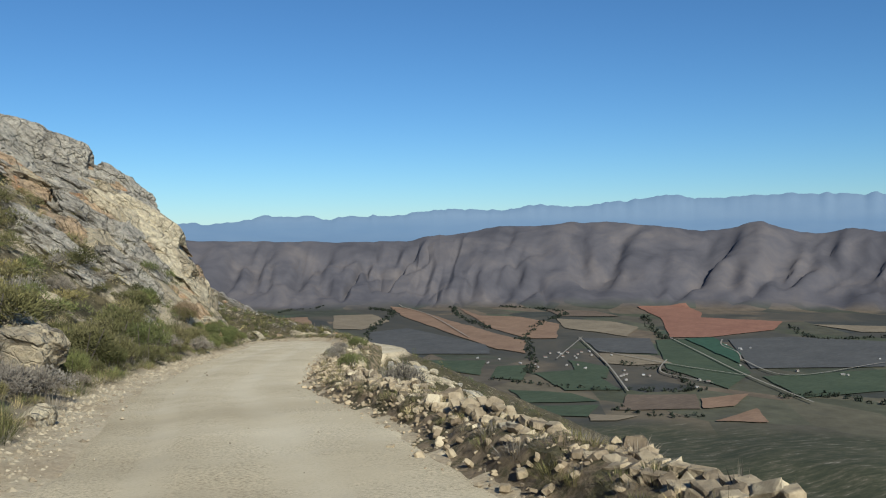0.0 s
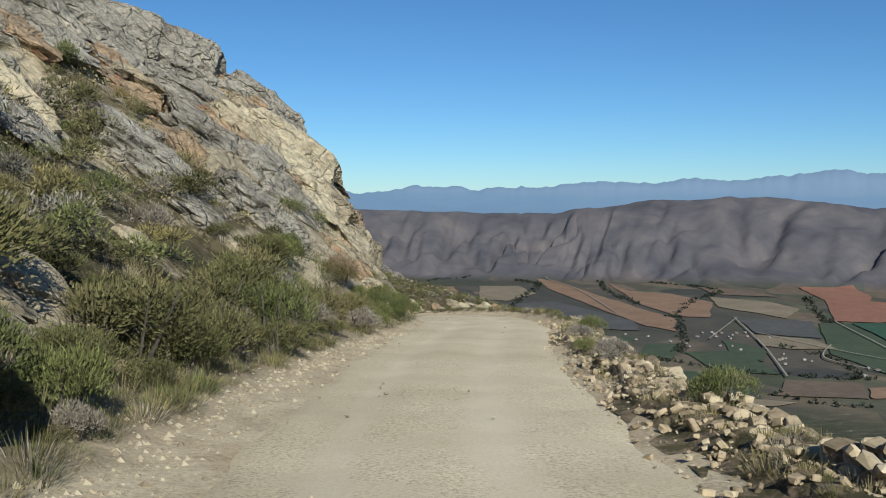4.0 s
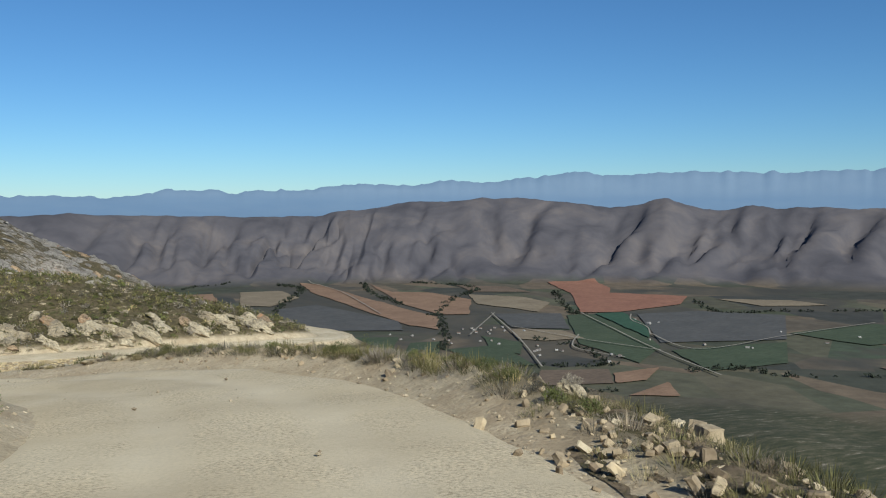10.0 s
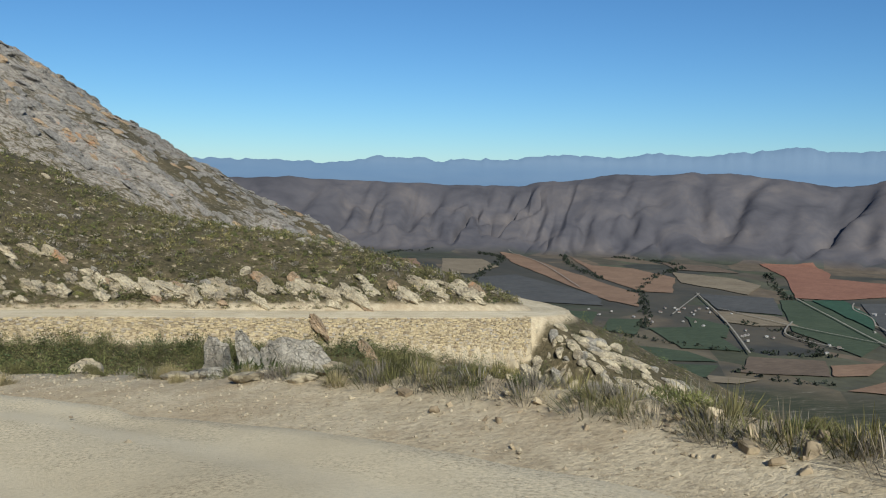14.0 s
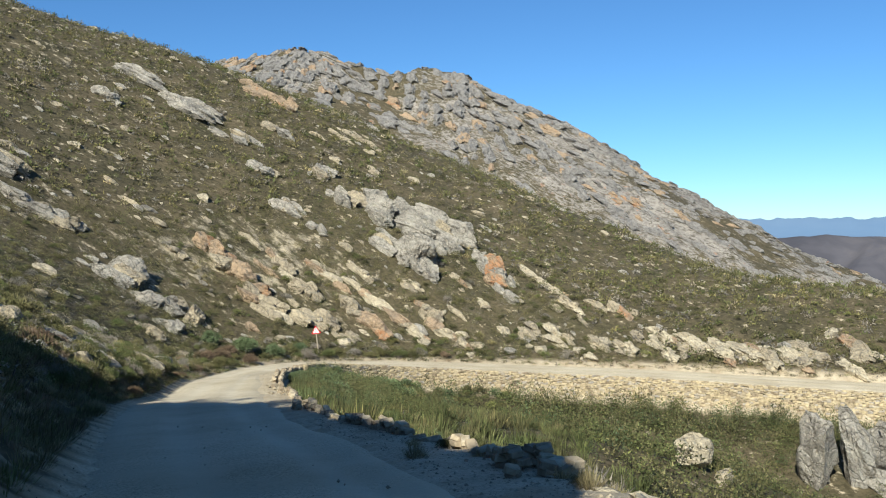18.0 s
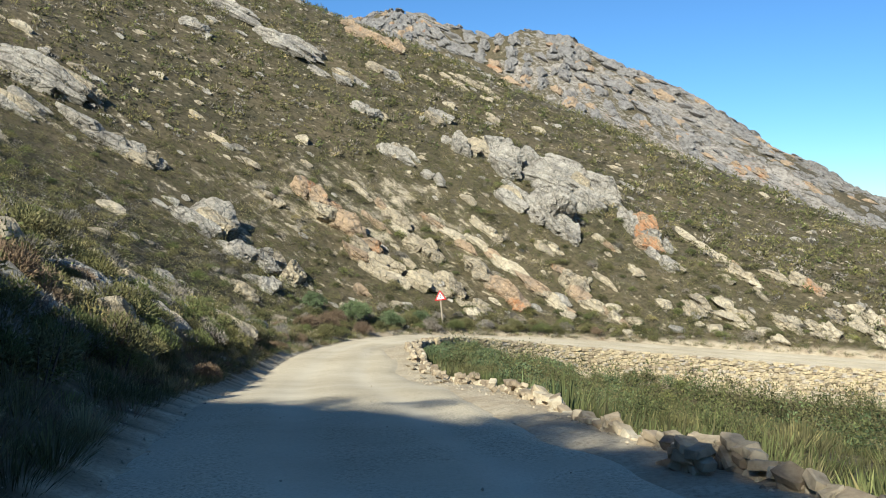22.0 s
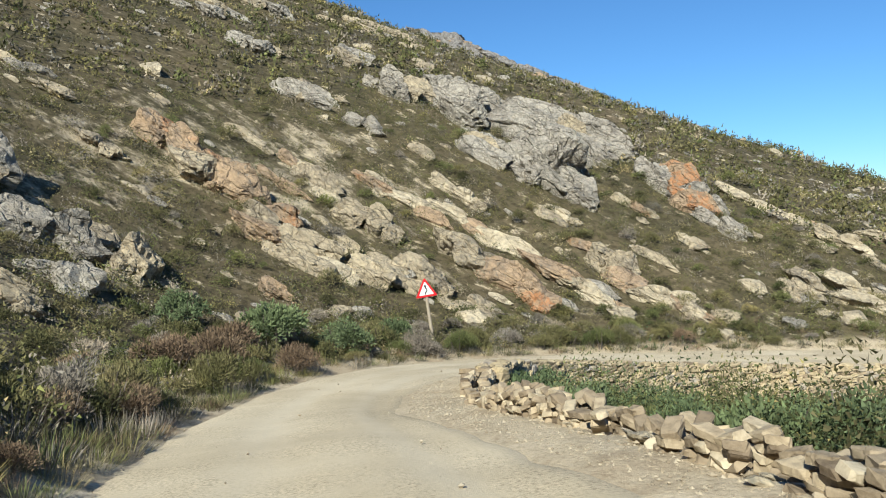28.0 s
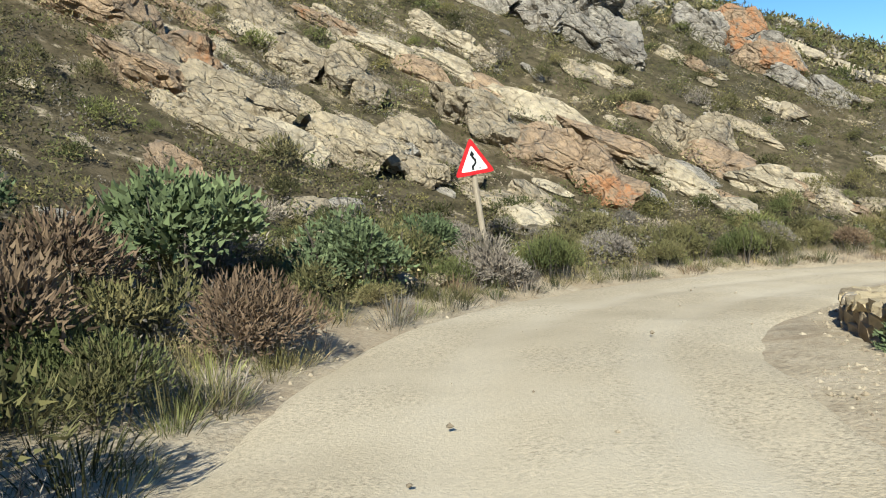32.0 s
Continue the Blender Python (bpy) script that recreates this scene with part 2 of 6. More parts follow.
def road_colour(n):
    base = n.ramp(n.noise(0.30, 6, 0.6), (0.3, (0.47, 0.395, 0.275)), (0.5, (0.55, 0.47, 0.335)), (0.7, (0.61, 0.53, 0.39)))
    worn = n.gate(n.attr("track"), 0.15, 0.95)
    base = n.mix(worn, n.mix(1.0, base, (0.95, 0.94, 0.92), "MULTIPLY"), n.mix(1.0, base, (1.01, 1.01, 1.01), "MULTIPLY"))
    grit = n.ramp(n.noise(26, 4, 0.75), (0.34, (0.52, 0.50, 0.47)), (0.50, (1, 1, 1)), (0.66, (1.28, 1.26, 1.22)))
    loose = n.gate(n.sum(n.noise(0.7, 5, 0.65), n.sum(worn, 0.16, "MULTIPLY"), "SUBTRACT"), 0.36, 0.56)
    base = n.mix(n.sum(n.sum(loose, 0.75, "MULTIPLY"), 0.2, "ADD"), base, n.mix(1.0, base, grit, "MULTIPLY"))
    damp = n.ramp(n.noise(0.14, 4, 0.6), (0.34, (0.90, 0.89, 0.87)), (0.55, (1.02, 1.02, 1.02)))
    return n.mix(1.0, base, damp, "MULTIPLY")


ROAD_DIRT = material("road_dirt", road_colour, 0.95, (lambda n: n.sum(n.sum(n.noise(1.1, 4, 0.55), 0.6, "MULTIPLY"), n.noise(34, 3, 0.75), "ADD"), 0.42, 0.025))



def leafy(name, *tones, fine=3.0):
    def build(n):
        c = n.ramp(n.noise(0.55, 4, 0.6), (0.32, tones[0]), (0.5, tones[1]), (0.68, tones[2]))
        c = n.mix(1.0, c, n.ramp(n.attr("tone"), (0.0, (0.5, 0.52, 0.5)), (0.5, (1, 1, 1)), (0.8, (1.25, 1.2, 1.1)), (1.0, (1.55, 1.45, 1.25))), "MULTIPLY")
        return n.mix(1.0, c, n.ramp(n.island(), (0.0, (0.65, 0.65, 0.65)), (0.5, (1, 1, 1)), (1.0, (1.4, 1.4, 1.3))), "MULTIPLY")
    m = material(name, build, 0.8)
    m.node_tree.nodes["Principled BSDF"].inputs["Specular IOR Level"].default_value = 0.15
    return m


HEATH = leafy("heath_leaf", (0.064, 0.065, 0.027), (0.120, 0.112, 0.049), (0.185, 0.157, 0.083))
HEATH_GREEN = leafy("green_leaf", (0.060, 0.074, 0.027), (0.105, 0.116, 0.044), (0.155, 0.158, 0.064))
BROAD = leafy("broad_leaf", (0.070, 0.095, 0.045), (0.105, 0.135, 0.066), (0.14, 0.17, 0.088))
GREY_TWIG = leafy("grey_twig", (0.13, 0.115, 0.095), (0.20, 0.175, 0.15), (0.26, 0.235, 0.20))
RUSSET = leafy("russet_leaf", (0.10, 0.070, 0.045), (0.17, 0.12, 0.08), (0.23, 0.17, 0.11))
STRAW = leafy("dry_grass", (0.20, 0.165, 0.085), (0.30, 0.25, 0.14), (0.38, 0.33, 0.19))
BARK = material("bark", lambda n: n.ramp(n.noise(6, 4), (0.3, (0.06, 0.05, 0.04)), (0.7, (0.14, 0.12, 0.10))), 0.9)
WALL_STONE = material("wall_stone", lambda n: n.mix(1.0, n.ramp(n.chance(), (0.0, (0.25, 0.195, 0.13)), (0.35, (0.40, 0.325, 0.205)), (0.7, (0.49, 0.395, 0.24)), (1.0, (0.34, 0.30, 0.25))),
                      n.ramp(n.noise(4, 6, 0.7), (0.3, (0.55, 0.52, 0.48)), (0.55, (1, 1, 1)), (0.75, (1.2, 1.18, 1.1))), "MULTIPLY"), 0.9,
                      (lambda n: n.noise(9, 7, 0.7), 0.7, 0.05))
WALL_STONE_MASS = material("wall_stone_mass", lambda n: n.mix(1.0, n.ramp(n.island(), (0.0, (0.25, 0.195, 0.13)), (0.35, (0.40, 0.325, 0.205)), (0.7, (0.49, 0.395, 0.24)), (1.0, (0.34, 0.30, 0.25))),
                           n.ramp(n.noise(4, 6, 0.7), (0.3, (0.55, 0.52, 0.48)), (0.55, (1, 1, 1)), (0.75, (1.2, 1.18, 1.1))), "MULTIPLY"), 0.9)
# Plain dark brown backing behind the stones of a wall.
WALL_BACKING = material("wall_core", lambda n: n.ramp(n.noise(5, 6, 0.7), (0.3, (0.07, 0.055, 0.04)), (0.7, (0.17, 0.14, 0.10))), 0.95)
PEBBLE = material("pebble", lambda n: n.ramp(n.island(), (0.0, (0.18, 0.145, 0.10)), (0.5, (0.30, 0.25, 0.175)), (1.0, (0.39, 0.335, 0.245))), 0.9)
EDGE_STONE = material("edge_stone", lambda n: n.mix(1.0, n.ramp(n.chance(), (0.0, (0.20, 0.155, 0.105)), (0.45, (0.33, 0.265, 0.18)), (0.8, (0.43, 0.35, 0.235)), (1.0, (0.50, 0.43, 0.31))),
                      n.ramp(n.noise(4, 6, 0.7), (0.3, (0.5, 0.47, 0.43)), (0.55, (1, 1, 1)), (0.75, (1.2, 1.18, 1.1))), "MULTIPLY"), 0.9, (lambda n: n.noise(9, 7, 0.7), 0.7, 0.05))
EDGE_STONE_MASS = material("edge_stone_mass", lambda n: n.mix(1.0, n.ramp(n.island(), (0.0, (0.20, 0.155, 0.105)), (0.45, (0.33, 0.265, 0.18)), (0.8, (0.43, 0.35, 0.235)), (1.0, (0.50, 0.43, 0.31))),
                           n.ramp(n.noise(4, 6, 0.7), (0.3, (0.5, 0.47, 0.43)), (0.55, (1, 1, 1)), (0.75, (1.2, 1.18, 1.1))), "MULTIPLY"), 0.9)
EARTH = material("bank_earth", lambda n: n.mix(n.gate(n.noise(2.6, 6, 0.7), 0.44, 0.58), n.mix(1.0, n.ramp(n.noise(5, 6, 0.75), (0.3, (0.14, 0.105, 0.066)), (0.6, (0.29, 0.22, 0.145)), (0.75, (0.42, 0.335, 0.225))),
                 n.ramp(n.noise(0.6, 4, 0.6), (0.35, (0.75, 0.75, 0.72)), (0.6, (1.05, 1.05, 1.05))), "MULTIPLY"), (0.09, 0.078, 0.04)), 0.95, (lambda n: n.noise(7, 7, 0.75), 0.9, 0.08))
# ---------------------------------------------------------------- lie of the land
# Centre line of the pass road: x, y and the height of its surface.
ROAD = np.array([(24, -130, 14), (13, -75, 7.4), (6.5, -40, 3.4), (3.8, -20, 0.9), (1.0, -6, -0.9), (-1.2, 4, -2.05), (-3.3, 12, -3.0), (-5.6, 20, -3.95),
                 (-6.9, 28, -4.8), (-7.6, 36, -5.6), (-8.1, 44, -6.45), (-8.9, 50, -7.1), (-10.8, 55, -7.75), (-14.3, 58.4, -8.4),
                 (-19.3, 61.4, -9.2), (-27.3, 66.4, -10.7), (-36.3, 71.5, -12.1), (-45.3, 77.2, -13.5), (-55.0, 84.0, -15.5),
                 (-63.7, 91.2, -16.65), (-70.2, 97.2, -17.75), (-74.0, 103, -18.4), (-75.4, 109, -19.1), (-74.6, 115.5, -19.9),
                 (-71.3, 122.3, -20.7), (-65, 129.6, -21.5), (-57.6, 135.8, -22.1), (-45.5, 142, -22.7), (-29.5, 150.2, -23.4),
                 (-15, 158.4, -24.1), (-10.5, 167, -25), (-14, 180, -26), (-30, 200, -27), (-60, 225, -29), (-120, 262, -32)], float)


def smooth_line(pts, n):
    """A rounded line through points, evenly sampled n times a span."""
    out = []
    for i in range(len(pts) - 1):
        p0, p1, p2, p3 = pts[max(i - 1, 0)], pts[i], pts[i + 1], pts[min(i + 2, len(pts) - 1)]
        for k in range(n):
            t = k / n
            out.append(0.5 * (2 * p1 + (p2 - p0) * t + (2 * p0 - 5 * p1 + 4 * p2 - p3) * t * t + (3 * p1 - p0 - 3 * p2 + p3) * t ** 3))
    return np.array(out + [pts[-1]])


LINE = smooth_line(ROAD, 10)
TAN = np.gradient(LINE[:, :2], axis=0)
TAN /= np.linalg.norm(TAN, axis=1)[:, None]
ALONG = np.r_[0, np.cumsum(np.linalg.norm(np.diff(LINE[:, :2], axis=0), axis=1))]


S0 = float(ALONG[np.argmin(((LINE[:, :2] - (-1.2, 4)) ** 2).sum(1))])  # where the drive begins
# Rise of the mountain beside the road: stations along it, each with heights at the distances in OUT.
OUT = np.array([2.4, 3.4, 5, 8, 14, 24, 45, 90, 200, 600], float)
RISE = np.array([(S0 - 60, 0, 0.2, 1.0, 3.2, 8, 15, 28, 48, 60, 20),
                 (S0 + 18, 0, 0.3, 1.0, 3.0, 6.7, 12, 25, 46, 60, 20),
                 (S0 + 36, 0, 0.3, 1.0, 3.2, 7.1, 11.8, 24, 44, 60, 20),
                 (S0 + 43, 0, 0.4, 2.4, 5.4, 9.8, 14.0, 24, 44, 60, 20),
                 (S0 + 49, 0, 0.7, 4.6, 9.0, 12.0, 15.0, 24, 44, 60, 20),
                 (S0 + 56, 0, 0.8, 5.0, 9.4, 12.6, 16.0, 26, 46, 60, 20),
                 (S0 + 64, 0, 0.8, 5.0, 9.4, 13.8, 18, 29, 48, 60, 20),
                 (S0 + 71, 0, 0.6, 5.0, 10.2, 15.0, 21, 36, 52, 70, 20),
                 (S0 + 77, 0, 0.5, 3.0, 6.6, 12.0, 20, 34, 52, 70, 20),
                 (S0 + 82, 0, 0.4, 2.0, 4.4, 8.4, 15, 29, 50, 70, 20),
                 (S0 + 88, 0, 0.3, 1.5, 3.3, 6.6, 12.5, 25, 50, 70, 20),
                 (S0 + 95, 0, 0.3, 1.6, 3.7, 6.6, 11.5, 24, 52, 70, 20),
                 (S0 + 105, 0, 0.4, 1.9, 4.1, 6.6, 11.5, 24, 50, 72, 20),
                 (S0 + 111, 0, 0.5, 1.7, 3.2, 6.0, 11.5, 24, 48, 75, 24),
                 (S0 + 115, 0, 0.5, 1.6, 2.7, 6.0, 12.0, 24, 47, 77, 27),
                 (S0 + 119, 0, 0.4, 1.0, 2.2, 6.4, 12.5, 24, 46, 80, 30),
                 (S0 + 126, 0, 0.1, 0.5, 2.0, 6.6, 13.0, 24, 46, 80, 30),
                 (S0 + 136, 0, 0.2, 0.4, 1.3, 4.6, 10, 27, 60, 100, 30),
                 (S0 + 143, 0, 0.2, 0.4, 1.5, 5.2, 14.0, 33, 80, 100, 30),
                 (S0 + 150, 0, 0.2, 0.6, 1.7, 5.4, 15.0, 27.5, 58, 75, 30),
                 (S0 + 159, 0, 0.3, 0.8, 1.8, 5.2, 9.0, 10.8, 20, 40, 10),
                 (S0 + 178, 0, 0.5, 1.0, 1.6, 3.2, 4.4, 5.4, 11, 28, 0),
                 (S0 + 205, 0, 0.6, 1.4, 2.3, 4.0, 6.5, 11, 17, 22, -20),
                 (S0 + 250, 0, 0.6, 1.4, 2.4, 4.0, 6.5, 10, 14, 6, -60)], float)
PROFILE = np.stack([np.interp(ALONG, RISE[:, 0], RISE[:, 1 + k]) for k in range(len(OUT))], 1)


def road_coords(x, y):
    """For each place: way along the road, distance from its middle (left is positive), height of the road nearby."""
    x, y = np.ravel(x), np.ravel(y)
    s, d, zr, up = np.zeros(len(x)), np.zeros(len(x)), np.zeros(len(x)), np.zeros(len(x))
    for a in range(0, len(x), 4000):
        q = slice(a, a + 4000)
        dx, dy = x[q, None] - LINE[:, 0], y[q, None] - LINE[:, 1]
        d2 = dx * dx + dy * dy
        j = d2.argmin(1)
        r = np.arange(len(j))
        along = dx[r, j] * TAN[j, 0] + dy[r, j] * TAN[j, 1]
        side = TAN[j, 0] * dy[r, j] - TAN[j, 1] * dx[r, j]
        s[q] = ALONG[j] + along.clip(-2, 2)
        dist = np.sqrt(d2[r, j])
        d[q] = np.where(np.abs(side) > 0.7 * dist, side, np.sign(side + 1e-9) * dist)
        w = 1 / (d2 + 0.2) ** 3
        zn = LINE[j, 2] + along.clip(-2, 2) * np.gradient(LINE[:, 2])[j] / np.gradient(ALONG)[j]
        za = (w * LINE[:, 2]).sum(1) / w.sum(1)
        b = ((dist - 3) / 5).clip(0, 1)
        zr[q] = zn * (1 - b) + za * b
        prof = (w @ PROFILE) / w.sum(1)[:, None]
        m = np.interp(np.abs(d[q]), OUT, np.arange(len(OUT)))
        k = np.minimum(m.astype(int), len(OUT) - 2)
        up[q] = prof[r, k] * (1 - (m - k)) + prof[r, k + 1] * (m - k)
    return s, d, zr, up


CREST = np.array([(-620, 60, 126), (-430, 200, 86), (-350, 250, 62), (-306, 277, 65), (-290, 288, 66), (-276, 300, 58), (-246, 325, 53), (-237, 336, 46), (-228, 360, 17), (-212, 380, -1),
                  (-176, 396, -28), (-130, 400, -56), (-86, 398, -84), (-40, 388, -116), (40, 372, -178)], float)


BRINK_S = S0 + np.array([44, 49, 52, 54, 56.5, 59, 62, 74, 82, 92, 98, 105, 112, 120, 127, 131], float)  # how far out the ground stays level on the outer side
BRINK_D = np.array([3.4, 3.7, 3.6, 3.7, 3.8, 3.2, 3.0, 3.0, 2.8, 2.9, 3.3, 3.3, 3.1, 2.8, 3.0, 2.95])


def near_height(x, y):
    s, d, zr, up = road_coords(x, y)
    ad = np.abs(d)
    up = zr + up
    # below the road: a bank, then the fall of the mountain side; gentler under the far leg
    far_leg = np.clip((s - (S0 + 128)) / 30, 0, 1)
    bank = np.interp(s, [S0 + 60, S0 + 75, S0 + 128, S0 + 150, S0 + 200, S0 + 219.5, S0 + 222.5], [0.3, 0.6, 0.6, 1.8, 3.0, 6.0, 0.5])
    steep = 0.72 * (1 - far_leg) + 0.30 * far_leg
    steep = np.where(s > S0 + 222, 0.45, steep) - (0.34 + 0.18 * np.clip((s - (S0 + 90)) / 10, 0, 1)) * np.clip((s - (S0 + 74)) / 10, 0, 1) * (1 - far_leg)
    brink = np.interp(s, BRINK_S, BRINK_D)
    low = (ad - brink).clip(0)
    down = zr - bank * (low / np.interp(s, [S0 + 100, S0 + 128], [1.2, 0.4])).clip(0, 1) - steep * low - 0.0006 * low ** 2
    berm = 0.16 * np.clip((ad - 3.1) / 0.45, 0, 1) * np.clip((4.4 - ad) / 0.6, 0, 1) * np.clip((s - (S0 - 40)) / 10, 0, 1) * np.clip((S0 + 50 - s) / 6, 0, 1)
    berm = berm + np.interp(s - S0, [45, 49, 54, 58], [0.36, 0.34, 0.24, 0.24]) * np.exp(-((ad - brink + 0.3) / 0.55) ** 2) * np.clip((s - (S0 + 44)) / 3, 0, 1) * np.clip((S0 + 59.5 - s) / 3, 0, 1)
    z = np.where(d > 0, up, down + berm)
    # the far leg's side of the gully, seen from the near one
    keep = (d < 0) & (s < S0 + 135)
    ix = ALONG > S0 + 140
    ix &= ALONG < S0 + 226
    q = np.where(keep)[0]
    for a in range(0, len(q), 4000):
        r = q[a:a + 4000]
        d2 = (np.ravel(x)[r, None] - LINE[ix, 0]) ** 2 + (np.ravel(y)[r, None] - LINE[ix, 1]) ** 2
        j = d2.argmin(1)
        dist = np.sqrt(d2[np.arange(len(j)), j])
        z[r] = np.maximum(z[r], LINE[ix, 2][j] - 3.5 - 0.33 * (dist - 3.1) - 0.0006 * dist ** 2)
    # the rocky ridge behind
    c = smooth_line(CREST, 6)
    best = np.full(len(z), -1e9)
    for a in range(0, len(z), 20000):
        q = slice(a, a + 20000)
        d2 = (np.ravel(x)[q, None] - c[:, 0]) ** 2 + (np.ravel(y)[q, None] - c[:, 1]) ** 2
        best[q] = (c[:, 2] - 0.56 * np.sqrt(d2)).max(1)
    return np.maximum(z, best), s, d, zr, best > z
# ---------------------------------------------------------------- helpers for meshes
def raw_mesh(name, verts, faces, mats, smooth=False, attrs=()):
    """A mesh from arrays: faces all of one size, or a list of such arrays."""
    me = bpy.data.meshes.new(name)
    verts = np.asarray(verts, np.float32)
    lots = [np.asarray(f, np.int32) for f in (faces if isinstance(faces, list) else [faces]) if len(f)]
    me.vertices.add(len(verts))
    me.vertices.foreach_set("co", verts.ravel())
    loops = np.concatenate([f.ravel() for f in lots])
    sizes = np.concatenate([np.full(len(f), f.shape[1], np.int32) for f in lots])
    me.loops.add(len(loops))
    me.loops.foreach_set("vertex_index", loops)
    me.polygons.add(len(sizes))
    me.polygons.foreach_set("loop_start", np.r_[0, np.cumsum(sizes)[:-1]].astype(np.int32))
    for label, values in attrs:
        me.attributes.new(label, "FLOAT", "POINT").data.foreach_set("value", np.asarray(values, np.float32))
    me.update(calc_edges=True)
    me.polygons.foreach_set("use_smooth", np.full(len(sizes), smooth))
    for m in mats if isinstance(mats, (list, tuple)) else [mats]:
        me.materials.append(m)
    return me


def part(name, mesh, parent, label="", at=None):
    ob = new(name, mesh)
    ob.parent = parent
    if at is not None:
        ob.matrix_local = at
    return tagged(ob, label)


def hashed(ix, iy, seed):
    h = np.sin(ix * 127.1 + iy * 311.7 + seed * 74.7) * 43758.5453
    return h - np.floor(h)


def value_noise(x, y, seed=0):
    ix, iy = np.floor(x), np.floor(y)
    fx, fy = x - ix, y - iy
    fx, fy = fx * fx * (3 - 2 * fx), fy * fy * (3 - 2 * fy)
    a, b = hashed(ix, iy, seed), hashed(ix + 1, iy, seed)
    c, d = hashed(ix, iy + 1, seed), hashed(ix + 1, iy + 1, seed)
    return (a * (1 - fx) + b * fx) * (1 - fy) + (c * (1 - fx) + d * fx) * fy


def fbm(x, y, octaves=4, seed=0, gain=0.5):
    out, amp, tot = 0, 1.0, 0
    for k in range(octaves):
        out = out + amp * (value_noise(x * 2 ** k + 17.3 * k, y * 2 ** k - 9.1 * k, seed + k) - 0.5)
        tot += amp
        amp *= gain
    return out / tot


# ---------------------------------------------------------------- the far land
FLOOR = -330.0
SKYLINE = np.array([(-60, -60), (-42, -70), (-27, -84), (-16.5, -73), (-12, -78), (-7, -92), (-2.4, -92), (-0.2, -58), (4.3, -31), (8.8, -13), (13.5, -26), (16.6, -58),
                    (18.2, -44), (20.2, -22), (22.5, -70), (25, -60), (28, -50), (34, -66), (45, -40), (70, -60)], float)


def far_height(x, y):
    r = np.hypot(x, y)
    a = np.degrees(np.arctan2(x, y))
    z = FLOOR + 6 * fbm(x / 500, y / 500, 3, 5) * np.clip((3300 - r) / 800, 0, 1)
    z = z + 150 * np.clip((1500 - r) / 1200, 0, 1) ** 1.4 + 70 * fbm(x / 260, y / 260, 4, 9) * np.clip((1500 - r) / 500, 0, 1)
    wob = 4.2 * fbm(a / 4, r / 260, 3, 21)
    foot = 3280 + 160 * fbm(a / 9, a * 0, 3, 31)
    t = ((r - foot) / (3980 - foot)).clip(0, 1.6)
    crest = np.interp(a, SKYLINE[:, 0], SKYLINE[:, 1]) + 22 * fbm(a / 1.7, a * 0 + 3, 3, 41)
    rise = np.where(t < 1, t * t * (3 - 2 * t) * 0.55 + 0.45 * t, 1 - (t - 1) * 0.9)
    gul = 0.5 + fbm((a + wob) / 3.0, t * 0.7, 3, 51)
    bend_ = a - 1.8 * t + 2.2 * fbm(x / 500, y / 500, 3, 66)
    fine = np.abs(fbm(bend_ / 2.0, t * 1.3, 3, 61, 0.45)) * 2
    small = np.abs(fbm(x / 170, y / 170, 3, 67, 0.5)) * 2
    cut = (gul * 20 + (1 - np.clip(fine / 0.30, 0, 1)) ** 1.2 * 52 + (1 - np.clip(small / 0.25, 0, 1)) * 13) * np.clip(t * 2.2, 0, 1) * np.clip((1.02 - t) * 3.2, 0, 1)
    z = np.where(t > 0, FLOOR + (crest - FLOOR) * rise - cut + 14 * fbm(x / 120, y / 120, 3, 71) * np.clip(t * 3, 0, 1), z)
    return z, np.clip(t * 6, 0, 1)


def spaced(*runs):
    """Grid lines: (from, to, step) runs, one after another."""
    return np.unique(np.concatenate([np.arange(a, b, c) for a, b, c in runs]).round(3))


gx = spaced((-3400, -1000, 30), (-1000, -420, 14), (-420, -130, 2.4), (-130, -95, 0.7), (-95, 7, 0.45), (7, 30, 0.9), (30, 120, 3), (120, 400, 10), (400, 3400, 20))
gy = spaced((-260, -30, 6), (-30, 0, 0.8), (0, 150, 0.6), (150, 190, 0.8), (190, 430, 2.6), (430, 800, 9), (800, 3250, 36), (3250, 4050, 15), (4050, 4600, 40))
X, Y = np.meshgrid(gx, gy)
SHAPE = X.shape


EDGE_L = ([-20, 8, 22, 32, 44, 60, 68, 118, 126], [1.9, 1.75, 1.7, 2.1, 2.5, 2.5, 2.75, 2.75, 2.5])  # half widths of the road
EDGE_R = ([41, 45, 50, 54, 58, 70, 76, 90, 97, 112, 118, 123, 129, 135, 141], [2.65, 2.7, 2.6, 2.0, 1.5, 1.5, 1.9, 1.9, 2.4, 2.2, 1.7, 1.25, 1.45, 2.0, 2.6])


